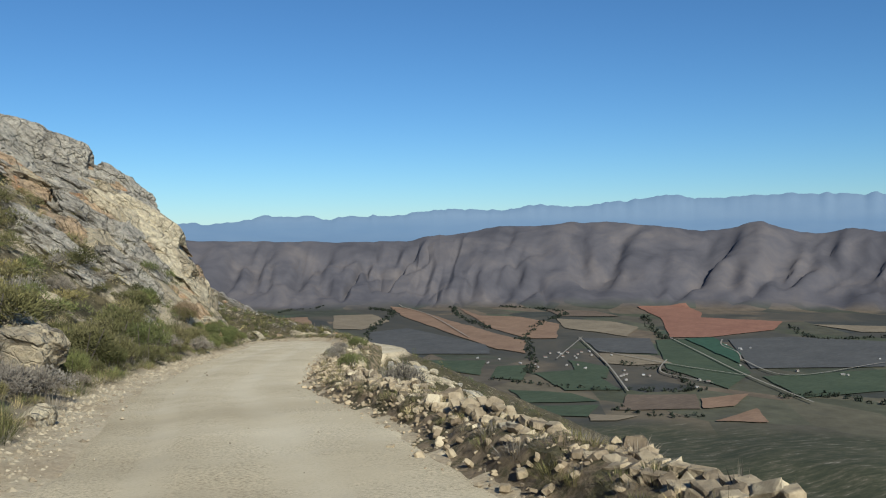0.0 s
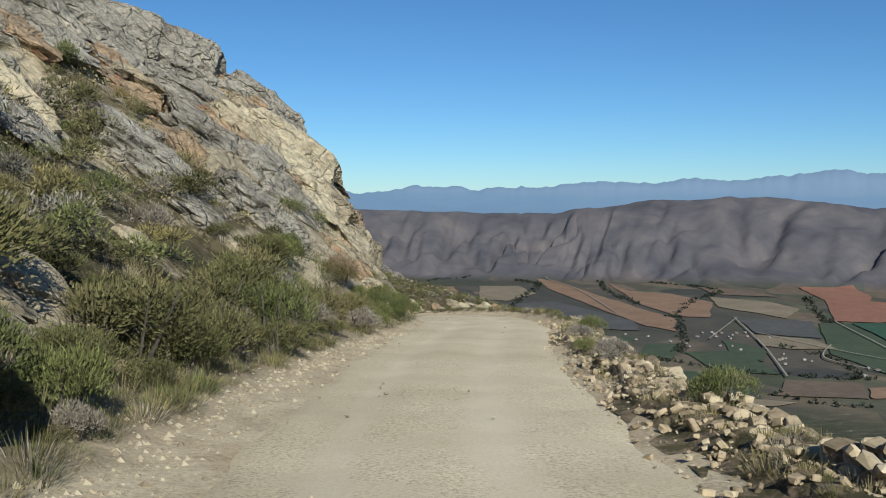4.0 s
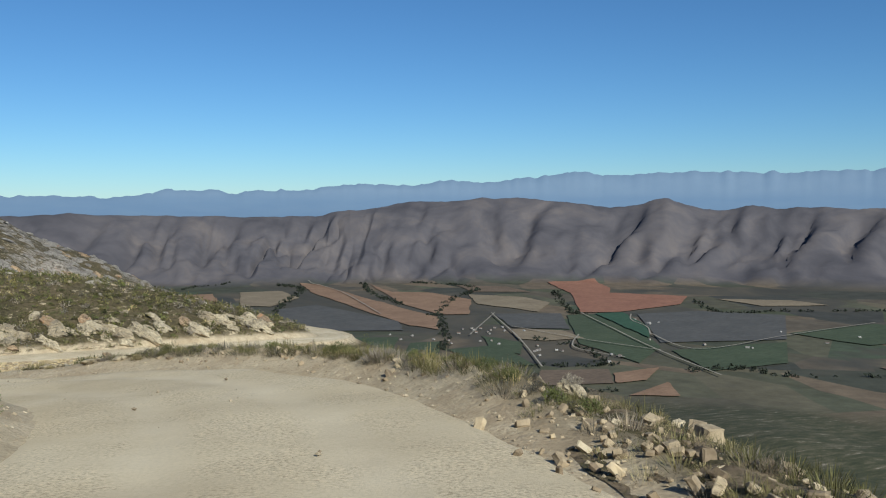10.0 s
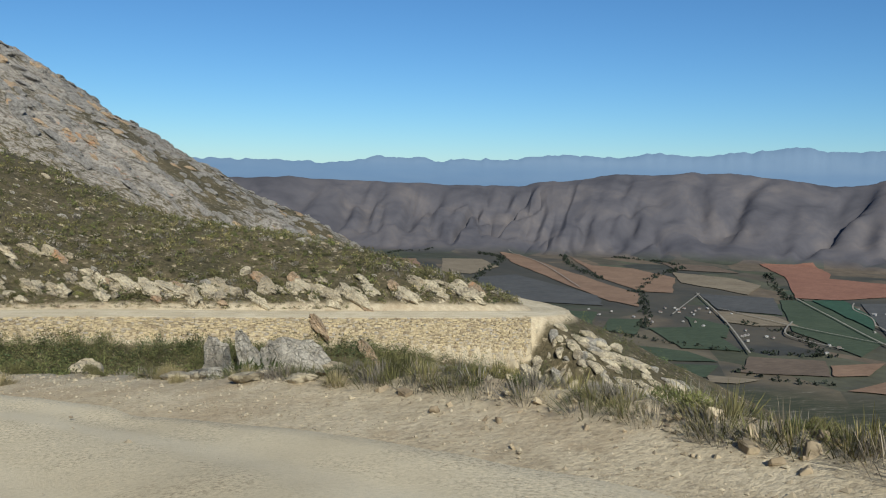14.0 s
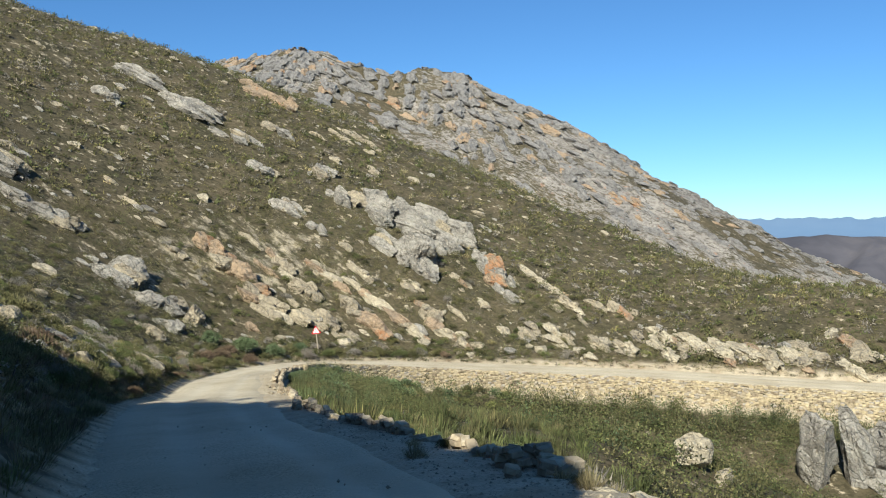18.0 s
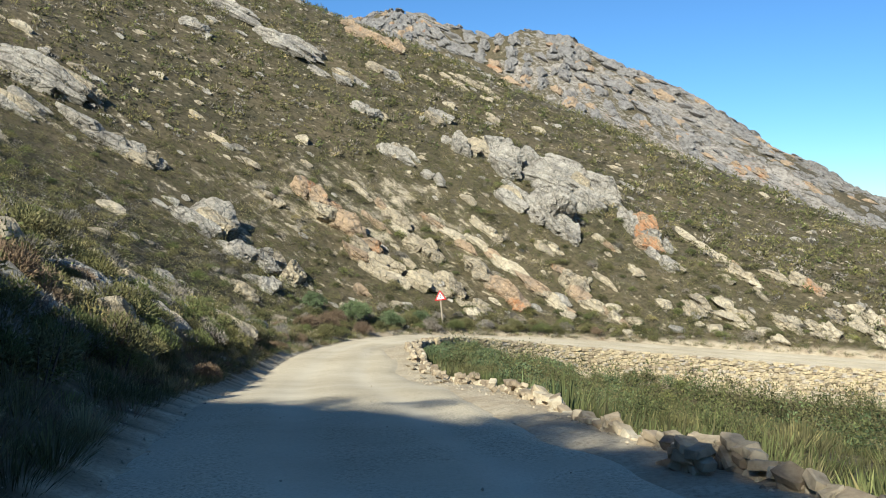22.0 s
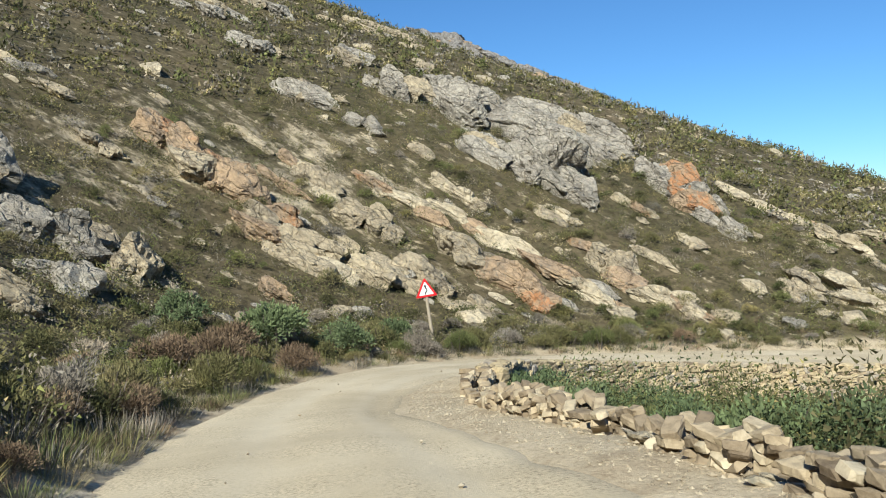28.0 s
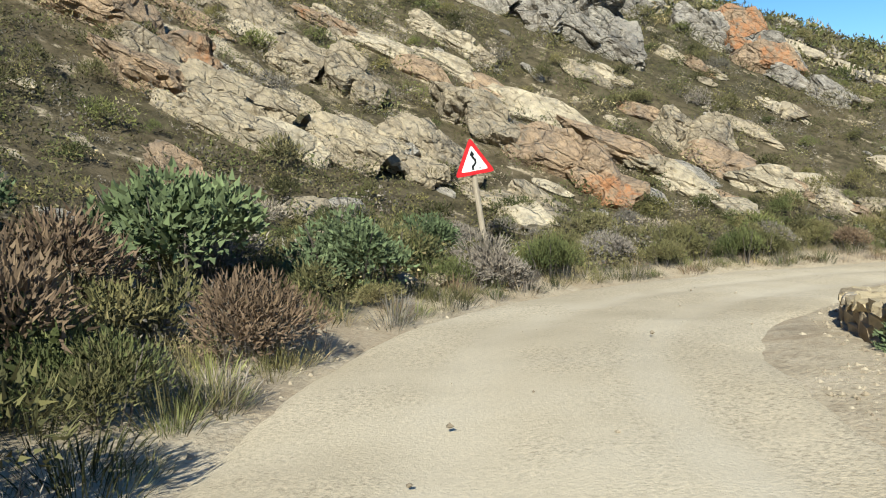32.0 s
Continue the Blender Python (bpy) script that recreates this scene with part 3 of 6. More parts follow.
def surface(x, y):
    """Height of the ground with its roughness, and what it is made of."""
    x, y = np.ravel(x), np.ravel(y)
    close = (np.abs(x + 180) < 900) & (y < 900)
    zn = np.full(len(x), -1e9)
    s, d, zr = np.zeros(len(x)), np.full(len(x), 999.0), np.zeros(len(x))
    ridge = np.zeros(len(x), bool)
    zn[close], s[close], d[close], zr[close], ridge[close] = near_height(x[close], y[close])
    zf, rng = far_height(x, y)
    far = (zf > zn).astype(float)
    ad = np.abs(d)
    edge_at = np.where(d > 0, 3.0, np.interp(s, BRINK_S, BRINK_D))
    off = np.clip((ad - edge_at + 0.4) / 3, 0, 1)
    # beds of rock that crop out in bands and blocks
    q = (x * 0.62 + y * 0.30 + zn * 0.9) / 5.5 + 1.4 * fbm(x / 14, y / 14, 3, 3)
    band = np.abs(q - np.floor(q) - 0.5) * 2
    patch = fbm(x / 30, y / 30, 3, 13)
    cliff = np.exp(-((s - (S0 + 46)) / 20) ** 2) * np.clip((ad - 3.2) / 2, 0, 1) * (d > 0) * np.clip((34 - ad) / 10, 0, 1)
    rocky = np.clip(0.02 + 0.8 * patch + 0.55 * cliff + 0.30 * ridge, 0, 1)
    rough = (0.25 + 1.0 * rocky) * off
    zr_ = 0.55 * (band - 0.5) * rough * (1 + 1.6 * ridge) + 0.9 * fbm(x / 5, y / 5, 4, 23) * rough + 3.0 * fbm(x / 24, y / 24, 3, 33) * np.clip((ad - 8) / 14, 0, 1) \
        + 12 * fbm(x / 70, y / 70, 4, 43) * np.clip((ad - 50) / 60, 0, 1) + 0.10 * fbm(x / 0.9, y / 0.9, 3, 53) * off
    zr_ = zr_ + ridge * 6.0 * fbm(x / 16, y / 16, 3, 307, 0.6)
    blocks = np.floor(3 * (fbm(x / 3.4, y / 3.4, 2, 63) + 0.5)) / 3 - 0.5
    zr_ = zr_ + 1.9 * blocks * cliff
    z = np.where(far > 0, zf, zn + np.where(close, zr_, 0))
    half_road = np.where(d > 0, np.interp(s - S0, EDGE_L[0], EDGE_L[1]), np.interp(s - S0, EDGE_R[0], EDGE_R[1]))
    z = z - 0.10 * np.clip((half_road - 0.1 - ad) / 0.35, 0, 1)
    verge = np.clip(1 - (ad - edge_at - 0.2) / np.where(d > 0, 0.9, 1.0), 0, 1)
    verge = np.where((d < 0) & (s < S0 + 47), np.clip(1 - (ad - 2.9) / 0.5, 0.22, 1), verge)
    verge = np.where((d > 0) & (s < S0 + 46), np.clip(1 - (ad - 2.5) / 0.6, 0.35, 1) * (ad < 4.5), verge)
    verge = np.where((d > 0) & (s > S0 + 60) & (s < S0 + 126), verge * np.clip(1 - (ad - 2.7) / 0.15, 0, 1), verge)
    return z, rocky * (1 - far), verge, far, rng, ridge


Z, rocky_v, verge_v, far_v, range_v, crag_v = surface(X, Y)
idx = np.arange(X.size).reshape(SHAPE)
quads = np.stack([idx[:-1, :-1], idx[:-1, 1:], idx[1:, 1:], idx[1:, :-1]], -1).reshape(-1, 4)
ground = new("ground", raw_mesh("ground", np.stack([X.ravel(), Y.ravel(), Z], 1), quads, GROUND, True,
             [("rocky", rocky_v), ("verge", verge_v), ("far", far_v), ("range", range_v), ("crag", crag_v), ("foot", np.clip((1450 - np.hypot(X, Y).ravel()) / 120 + 1.2 * fbm(X.ravel() / 120, Y.ravel() / 120, 3, 7), 0, 1))]))
tagged(ground, "rocky mountainside with dry scrub above a farmed valley", "mountainside", kind="structure")


def ground_z(x, y):
    """Height of the built ground by its grid."""
    x, y = np.atleast_1d(np.asarray(x, float)), np.atleast_1d(np.asarray(y, float))
    i = np.clip(np.searchsorted(gx, x) - 1, 0, len(gx) - 2)
    j = np.clip(np.searchsorted(gy, y) - 1, 0, len(gy) - 2)
    fx, fy = (x - gx[i]) / (gx[i + 1] - gx[i]), (y - gy[j]) / (gy[j + 1] - gy[j])
    g = Z.reshape(SHAPE)
    return (g[j, i] * (1 - fx) + g[j, i + 1] * fx) * (1 - fy) + (g[j + 1, i] * (1 - fx) + g[j + 1, i + 1] * fx) * fy


# ---------------------------------------------------------------- the road
fine = smooth_line(ROAD, 34)[34 * 2:34 * 33]
ft = np.gradient(fine[:, :2], axis=0)
ft /= np.linalg.norm(ft, axis=1)[:, None]
side = np.stack([-ft[:, 1], ft[:, 0]], 1)
cols = np.linspace(-1, 1, 17)
road_s = np.r_[0, np.cumsum(np.linalg.norm(np.diff(fine[:, :2], axis=0), axis=1))] + np.interp(fine[0, 1], LINE[:40, 1], ALONG[:40]) - S0
edge_l = np.interp(road_s, *EDGE_L) + 0.5 * fbm(fine[:, 0] / 2.2, fine[:, 1] / 2.2, 3, 81)
edge_r = np.interp(road_s, *EDGE_R) + 0.6 * fbm(fine[:, 0] / 2.0, fine[:, 1] / 2.0, 3, 91)
rows_v = []
for c in cols:
    w = c * np.where(c > 0, edge_l, edge_r)
    px_, py_ = fine[:, 0] + side[:, 0] * w, fine[:, 1] + side[:, 1] * w
    z = fine[:, 2] + 0.05 * (1 - c * c) - 0.05 * np.exp(-((np.abs(w) - 0.85) / 0.35) ** 2) + 0.05 * fbm(px_ / 1.3, py_ / 1.3, 3, 95) - 0.09 * (np.abs(c) > 0.99)
    rows_v.append(np.stack([px_, py_, z], 1))
rv = np.stack(rows_v, 1)
ri = np.arange(rv.shape[0] * rv.shape[1]).reshape(rv.shape[:2])
rq = np.stack([ri[:-1, :-1], ri[1:, :-1], ri[1:, 1:], ri[:-1, 1:]], -1).reshape(-1, 4)[:, ::-1]
road = new("road", raw_mesh("road", rv.reshape(-1, 3), rq, ROAD_DIRT, True, [("track", np.tile(0.5 + 0.5 * np.cos(np.clip(np.abs(np.abs(cols) - 0.36) / 0.24, 0, 1) * math.pi), len(fine)))]))
tagged(road, "pale dusty gravel pass road with worn wheel tracks", "road", kind="structure")

# the earth bank along the outer side of the first stretch
bank_s = np.arange(S0 - 9, S0 + 47.5, 0.22)
bx, by, bz = (np.interp(bank_s, ALONG, LINE[:, k]) for k in range(3))
btx, bty = np.interp(bank_s, ALONG, TAN[:, 0]), np.interp(bank_s, ALONG, TAN[:, 1])
low_end = np.interp(bank_s, S0 + np.array([12, 20, 38, 47.0]), [1.0, 0.75, 0.6, 0.1])
tall = (0.24 + 0.14 * fbm(bank_s / 1.7, bank_s * 0, 3, 401) + 0.10 * fbm(bank_s / 6, bank_s * 0, 2, 403)) * low_end
foot = np.interp(bank_s, S0 + np.array([16, 26, 38, 43, 47.0]), [2.75, 3.0, 2.7, 2.8, 3.2]) + 0.35 * fbm(bank_s / 2.4, bank_s * 0 + 5, 3, 405)
bank_rows = []
for u, h in ((-0.25, -0.15), (0.0, 0.02), (0.10, 0.28), (0.16, 0.55), (0.24, 0.85), (0.40, 1.0), (0.62, 1.05), (0.80, 0.95), (0.95, 0.9), (1.10, 0.5), (1.30, -0.4), (1.6, -2.2), (2.0, -4.5)):
    w = foot + u + 0.12 * fbm(bank_s / 0.6 + 9 * u, bank_s * 0 + u * 5, 3, 407)
    z = bz + tall * h + 0.16 * fbm(bank_s / 0.5, bank_s * 0 + u * 9, 3, 409) * (0.3 + abs(h)) - 0.6 * max(0, u - 1.4)
    bank_rows.append(np.stack([bx + bty * w, by - btx * w, z], 1))
bv = np.stack(bank_rows, 1)
bi = np.arange(bv.shape[0] * bv.shape[1]).reshape(bv.shape[:2])
earth_bank = new("earth_bank", raw_mesh("earth_bank", bv.reshape(-1, 3), np.stack([bi[:-1, :-1], bi[1:, :-1], bi[1:, 1:], bi[:-1, 1:]], -1).reshape(-1, 4), EARTH, False))
tagged(earth_bank, "low brown earth bank with rubble along the outer road edge", "earth bank", kind="structure")


def bank_top(x, y):
    """Height of the ground or of the bank that lies on it."""
    s_, d_ = road_coords([x], [y])[:2]
    i = int(np.clip((s_[0] - bank_s[0]) / 0.22, 0, len(bank_s) - 1))
    f = np.interp(-d_[0] - foot[i], [-0.2, 0, 0.3, 0.95, 1.2, 1.5], [0, 0.05, 0.95, 0.95, 0.1, -1.6])
    return max(float(ground_z(x, y)[0]), float(bz[i] + tall[i] * f)) if bank_s[0] < s_[0] < bank_s[-1] else float(ground_z(x, y)[0])


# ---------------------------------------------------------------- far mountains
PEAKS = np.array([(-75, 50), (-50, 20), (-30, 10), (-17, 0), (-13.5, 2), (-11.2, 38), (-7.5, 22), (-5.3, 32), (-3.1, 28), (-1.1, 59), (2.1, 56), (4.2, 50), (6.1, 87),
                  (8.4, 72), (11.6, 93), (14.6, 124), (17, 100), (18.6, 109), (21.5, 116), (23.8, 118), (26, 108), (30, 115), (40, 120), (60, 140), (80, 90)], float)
pa = np.radians(np.arange(-75, 80, 0.16))
pr = np.array([4120, 4300, 4500, 4650, 4720, 4770, 4810, 4850.])
deg = np.degrees(pa)
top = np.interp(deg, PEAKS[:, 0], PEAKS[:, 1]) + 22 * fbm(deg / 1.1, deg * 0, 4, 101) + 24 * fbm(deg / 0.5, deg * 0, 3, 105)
pv = []
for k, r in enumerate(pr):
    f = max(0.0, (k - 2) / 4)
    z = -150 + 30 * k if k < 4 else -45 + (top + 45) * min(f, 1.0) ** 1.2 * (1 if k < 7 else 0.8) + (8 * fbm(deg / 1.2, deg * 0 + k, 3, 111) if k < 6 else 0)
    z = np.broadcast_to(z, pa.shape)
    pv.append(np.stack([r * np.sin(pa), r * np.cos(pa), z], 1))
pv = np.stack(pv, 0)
pi_ = np.arange(pv.shape[0] * pv.shape[1]).reshape(pv.shape[:2])
pq = np.stack([pi_[:-1, :-1], pi_[:-1, 1:], pi_[1:, 1:], pi_[1:, :-1]], -1).reshape(-1, 4)


# Aerial haze is put into the colour: dark blue plain, paler blue peaks.
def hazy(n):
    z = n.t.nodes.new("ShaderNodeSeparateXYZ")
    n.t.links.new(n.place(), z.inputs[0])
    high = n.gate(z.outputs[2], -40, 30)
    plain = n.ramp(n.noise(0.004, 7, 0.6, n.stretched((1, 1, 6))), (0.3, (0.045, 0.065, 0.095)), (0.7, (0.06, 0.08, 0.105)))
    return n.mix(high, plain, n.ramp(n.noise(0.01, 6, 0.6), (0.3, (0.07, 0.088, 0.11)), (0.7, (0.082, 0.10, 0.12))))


HAZE = material("hazy_mountain", hazy, 1.0)
# A faint blue glow stands in for light scattered by the haze.
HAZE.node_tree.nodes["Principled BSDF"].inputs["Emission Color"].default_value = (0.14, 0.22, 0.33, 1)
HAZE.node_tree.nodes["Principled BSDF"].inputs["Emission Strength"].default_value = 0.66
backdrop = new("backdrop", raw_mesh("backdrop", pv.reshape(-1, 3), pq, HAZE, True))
tagged(backdrop, "blue distant mountain range across a hazy plain", "mountain range", kind="structure")

# ---------------------------------------------------------------- rocks
rnd = random.Random(7)


def rock_shape(seed, level, beds=0.10, planes=9, pit=None, thin=4.8):
    """A broken block of bedded rock of about unit radius, its beds along local x; pit: a hollow on that side."""
    r = random.Random(seed)
    bm = bmesh.new()
    bmesh.ops.create_icosphere(bm, subdivisions=level, radius=1.25)
    cuts = []
    for k in range(planes):
        v = Vector((r.gauss(0, 0.7), r.gauss(0, 1), r.gauss(0, 0.8))).normalized()
        cuts.append((v, r.uniform(0.60, 0.98)))
    off = Vector((r.uniform(-50, 50), r.uniform(-50, 50), r.uniform(-50, 50)))
    bed = Vector((r.uniform(-0.12, 0.12), 0.74 + r.uniform(-0.1, 0.1), 0.66)).normalized()
    thin *= r.uniform(0.8, 1.25)
    for v in bm.verts:
        p = v.co.copy()
        way = p.normalized()
        for nrm, far in cuts:
            h = p.dot(nrm) - far
            if h > 0:
                p -= nrm * h
        # beds of uneven thickness, each broken by joints along its length
        q = p + 0.13 * Vector((noise.noise(p * 1.7 + off), noise.noise(p * 1.7 - off), noise.noise(p * 1.9 + off)))
        u = q.dot(bed) * thin + 0.6 * noise.noise(q * 0.9 + off) + seed * 0.37
        k = math.floor(u)
        f = u - k
        w = q.x * 1.25 + 7.3 * noise.cell(Vector((k * 3.7, seed, 0.5))) + 0.5 * noise.noise(q * 2.2 - off)
        j = math.floor(w)
        g = w - j
        step = noise.cell(Vector((k * 5.1, j * 2.3, seed * 0.7)))
        seam = max(0.0, 1 - min(f, 1 - f) / 0.15) ** 1.4
        joint = max(0.0, 1 - min(g, 1 - g) / 0.09) ** 1.4
        out = p.normalized()
        p += out * (beds * (1.5 * step - 0.45) - beds * max(1.4 * seam, 0.6 * joint))
        p += out * (0.10 * noise.noise(p * 1.9 + off) + 0.035 * noise.noise(p * 5.2 + off) + 0.02 * noise.noise(p * 11 + off))
        if pit is not None:
            far = (way - pit.normalized()).length
            p -= (pit.normalized() - Vector((0, 0, 0.5))) * 0.95 * max(0.0, min(1.0, (0.30 - far) / 0.12))
        v.co = p
    return bm


def bm_mesh(name, bm, mat, smooth=False):
    me = bpy.data.meshes.new(name)
    bm.to_mesh(me)
    bm.free()
    me.materials.append(mat)
    if smooth:
        me.polygons.foreach_set("use_smooth", [True] * len(me.polygons))
    return me


TONE_MATS = (("tan", ROCK), ("grey", ROCK_GREY), ("pale", ROCK_PALE), ("rust", ROCK_RUST))


def rock_set(name, seed, count, level, beds, planes, thin=4.8):
    """The same few shapes in every tone of stone."""
    out = {tone: [] for tone, _ in TONE_MATS}
    for k in range(count):
        bm = rock_shape(seed + 13 * k, level, beds, planes, None, thin)
        for tone, mat in TONE_MATS:
            out[tone].append(bm_mesh(name + "_" + tone, bm.copy(), mat))
        bm.free()
    return out


ROCKS = rock_set("outcrop", 31, 6, 3, 0.13, 9)
BOULDERS = rock_set("boulder", 81, 4, 3, 0.06, 12)
CLIFFS = rock_set("cliff", 231, 7, 4, 0.085, 15, 2.3)
CRAGS = rock_set("crag", 431, 5, 5, 0.085, 13, 3.6)
PEBBLY = rock_set("loose", 331, 5, 2, 0.08, 9)
LABELS = {"tan": "weathered tan and grey quartzite outcrop among dry scrub", "grey": "rough grey bedded rock outcrop on the mountainside",
          "pale": "pale cream bedded sandstone slab breaking through the scrub", "rust": "rust-stained orange and grey rock outcrop on the slope"}


def slope_frame(x, y):
    """Directions on the slope: along the dipping beds, across, and up from it."""
    e = 1.5
    zz = near_height([x + e, x - e, x, x], [y, y, y + e, y - e])[0]
    nrm = Vector((-(zz[0] - zz[1]) / (2 * e), -(zz[2] - zz[3]) / (2 * e), 1)).normalized()
    j = int(((LINE[:, 0] - x) ** 2 + (LINE[:, 1] - y) ** 2).argmin())
    t = Vector((TAN[j, 0], TAN[j, 1], 0))
    fall = Vector((nrm.x, nrm.y, 0))
    fall = fall.normalized() if fall.length > 0.05 else Vector((t.y, -t.x, 0))
    a = t * 0.34 + fall * 0.94
    a = (a - nrm * a.dot(nrm)).normalized()
    return a, nrm.cross(a), nrm


HEAP = {}


def heap_mesh(name, label, category, mat_of, kind="stuff"):
    """All that was thrown on one heap, as one object of many pieces."""
    for key, lots in list(HEAP.items()):
        if key[0] != name:
            continue
        vs, fs, n = [], [], 0
        for v, f in lots:
            vs.append(v)
            fs.append(f + n)
            n += len(v)
        tagged(new(name, raw_mesh(name, np.concatenate(vs), np.concatenate(fs), mat_of[key[1]])), label, category, kind=kind)


def mesh_arrays(me):
    v = np.empty(len(me.vertices) * 3, np.float32)
    me.vertices.foreach_get("co", v)
    f = np.empty(len(me.loops), np.int32)
    me.loops.foreach_get("vertex_index", f)
    return v.reshape(-1, 3), f.reshape(len(me.polygons), -1)


ARRAYS = {}


def on_heap(name, tone, me, m):
    if me.name not in ARRAYS:
        ARRAYS[me.name] = mesh_arrays(me)
    v, f = ARRAYS[me.name]
    a = np.array(m)
    HEAP.setdefault((name, tone), []).append((v @ a[:3, :3].T + a[:3, 3], f))


def lay_rock(x, y, long, wide, high, tone, mesh_list, sink=0.3, turn=0.0, name="rock_outcrop", label=None, tilt=0.0, group="rock outcrops on the slope", heap=None):
    a, b, c = slope_frame(x, y)
    m3 = Matrix((a, b, c)).transposed() @ Euler((radians(tilt), 0, radians(turn))).to_matrix()
    z = float(ground_z(x, y)[0])
    lists = mesh_list[tone]
    me = lists[rnd.randrange(len(lists))]
    m = Matrix.LocRotScale(Vector((x, y, z)) + c * (high * (0.5 - sink)), m3.to_quaternion(), (long / 2, wide / 2, high / 2))
    if heap:
        return on_heap(heap, tone, me, m)
    ob = new(name, me)
    ob.matrix_basis = m
    return tagged(ob, label or LABELS[tone], "rock", group)


def field_of_rocks(rows, tone, tall=0.75, group="rock outcrops on the slope"):
    """Rows of x, y, length and breadth in metres: each an outcrop of several lumps in a line down the beds."""
    for x, y, long, wide in rows:
        a, b, c = slope_frame(x, y)
        if wide > 2.4:
            ribs = max(3, round(wide / 1.1))
            lumps = [(rnd.uniform(-0.16, 0.16), (k + 0.5) / ribs - 0.5, rnd.uniform(0.5, 0.85), 1.45 / ribs, rnd.uniform(0.4, 0.75)) for k in range(ribs)]
            lumps += [(rnd.uniform(-0.5, 0.5), rnd.uniform(-0.6, 0.6), rnd.uniform(0.16, 0.3), 0.7 / ribs, rnd.uniform(0.25, 0.4)) for k in range(3)]
        elif long > 2.4:
            lumps = [(-0.22, rnd.uniform(-0.1, 0.1), 0.62, 0.85, 0.9), (0.25, rnd.uniform(-0.15, 0.15), 0.6, 0.9, 1.0), (0.55, rnd.uniform(-0.3, 0.3), 0.35, 0.6, 0.6)]
        else:
            lumps = [(0, 0, 1.0, 1.0, 0.9), (rnd.uniform(-0.6, 0.6), rnd.uniform(-0.6, 0.6), 0.45, 0.5, 0.5)]
        for u, v, l, w, h in lumps:
            p = Vector((x, y, 0)) + a * u * long + b * v * wide
            l *= long * 1.2
            w = max(wide * w, l * 0.30) * 1.15
            lay_rock(p.x, p.y, l, w, max(wide * h * tall, w * 0.5), tone if rnd.random() < (0.5 if tone == "pale" else 0.8) else rnd.choice(("tan", "rust")) if tone == "pale" else "tan", CRAGS if l > 5 else CLIFFS if l > 1.6 else ROCKS, 0.28, rnd.uniform(-7, 7), tilt=rnd.uniform(-12, 12), group=group, heap="slope_stones" if l < 1.5 else None)


# the band of grey slabs high up, then the crag with the hollow, the rusty wall above the sign and the pale ribs
field_of_rocks([(-125.9, 130.2, 11.5, 4.4), (-118.4, 132.1, 5.3, 3.0), (-136.3, 127.2, 9.1, 3.5), (-128.4, 117.8, 3.7, 2.1), (-110.5, 129.1, 3.7, 1.9), (-108.6, 137.8, 3.9, 3.1), (-101.5, 126.5, 4.6, 2.8), (-120.6, 139.9, 4.5, 1.9), (-96.9, 126.7, 2.6, 1.5)], "grey", 0.8)
field_of_rocks([(-105.8, 92.7, 8.3, 4.4), (-100.4, 89.0, 4.4, 2.7), (-99.8, 94.4, 6.3, 2.0), (-99.6, 96.6, 2.7, 1.4), (-98.4, 97.4, 2.7, 2.0)], "grey", 0.8)
field_of_rocks([(-101.3, 135.5, 4.6, 3.1), (-100.0, 139.5, 4.2, 2.4), (-96.8, 137.0, 5.4, 3.5), (-96.5, 141.0, 5.3, 3.2), (-93.5, 142.5, 6.6, 4.2), (-91.6, 132.8, 4.9, 2.7), (-92.8, 139.7, 6.4, 4.4),
                (-91.0, 144.5, 4.9, 3.7), (-89.5, 142.0, 6.0, 4.3), (-87.8, 134.1, 5.3, 3.5), (-88.0, 139.0, 4.3, 2.9), (-86.1, 133.3, 3.4, 1.7)], "grey", 1.25)
field_of_rocks([(-132.6, 147.8, 8.3, 2.3), (-138.3, 149.1, 4.8, 1.8), (-131.6, 150.4, 3.8, 2.3)], "rust", 0.9)
field_of_rocks([(-91.3, 99.0, 4.9, 3.5), (-87.2, 100.1, 3.2, 2.1), (-88.2, 99.4, 2.1, 0.7), (-83.2, 99.2, 1.3, 1.3), (-83.8, 98.5, 1.4, 0.9)], "grey", 1.0)
field_of_rocks([(-88.0, 102.5, 1.7, 1.1), (-86.0, 102.8, 1.6, 2.1), (-80.6, 95.8, 1.7, 1.0)], "tan", 1.1)
field_of_rocks([(-96.3, 111.6, 4.0, 2.2), (-93.4, 111.7, 4.2, 2.4), (-89.7, 112.5, 4.0, 3.3), (-85.2, 108.5, 1.6, 1.0), (-82.5, 121.4, 3.8, 2.1)], "rust", 0.9)
field_of_rocks([(-87.7, 112.6, 3.5, 2.6), (-86.1, 115.5, 4.9, 2.6), (-89.5, 118.4, 3.2, 2.1), (-93.2, 118.8, 2.6, 1.5), (-85.8, 121.3, 3.2, 2.1), (-80.7, 128.0, 2.6, 1.9), (-82.0, 118.1, 1.9, 1.3), (-85.1, 117.4, 2.6, 1.7)], "tan", 0.9)
field_of_rocks([(-90.6, 122.4, 5.4, 1.0), (-87.4, 124.5, 4.6, 1.3), (-83.8, 124.9, 6.2, 1.6), (-80.8, 125.0, 4.6, 1.4), (-89.6, 126.2, 3.2, 1.4), (-88.5, 122.8, 1.9, 1.1), (-95.2, 118.7, 1.9, 1.1),
                (-97.6, 117.8, 2.8, 0.8), (-93.4, 116.2, 2.9, 0.8), (-91.6, 118.1, 2.2, 0.9), (-92.1, 122.6, 2.4, 0.9), (-78.5, 127.7, 4.0, 1.8), (-76.4, 127.5, 2.9, 1.1)], "pale", 0.8)
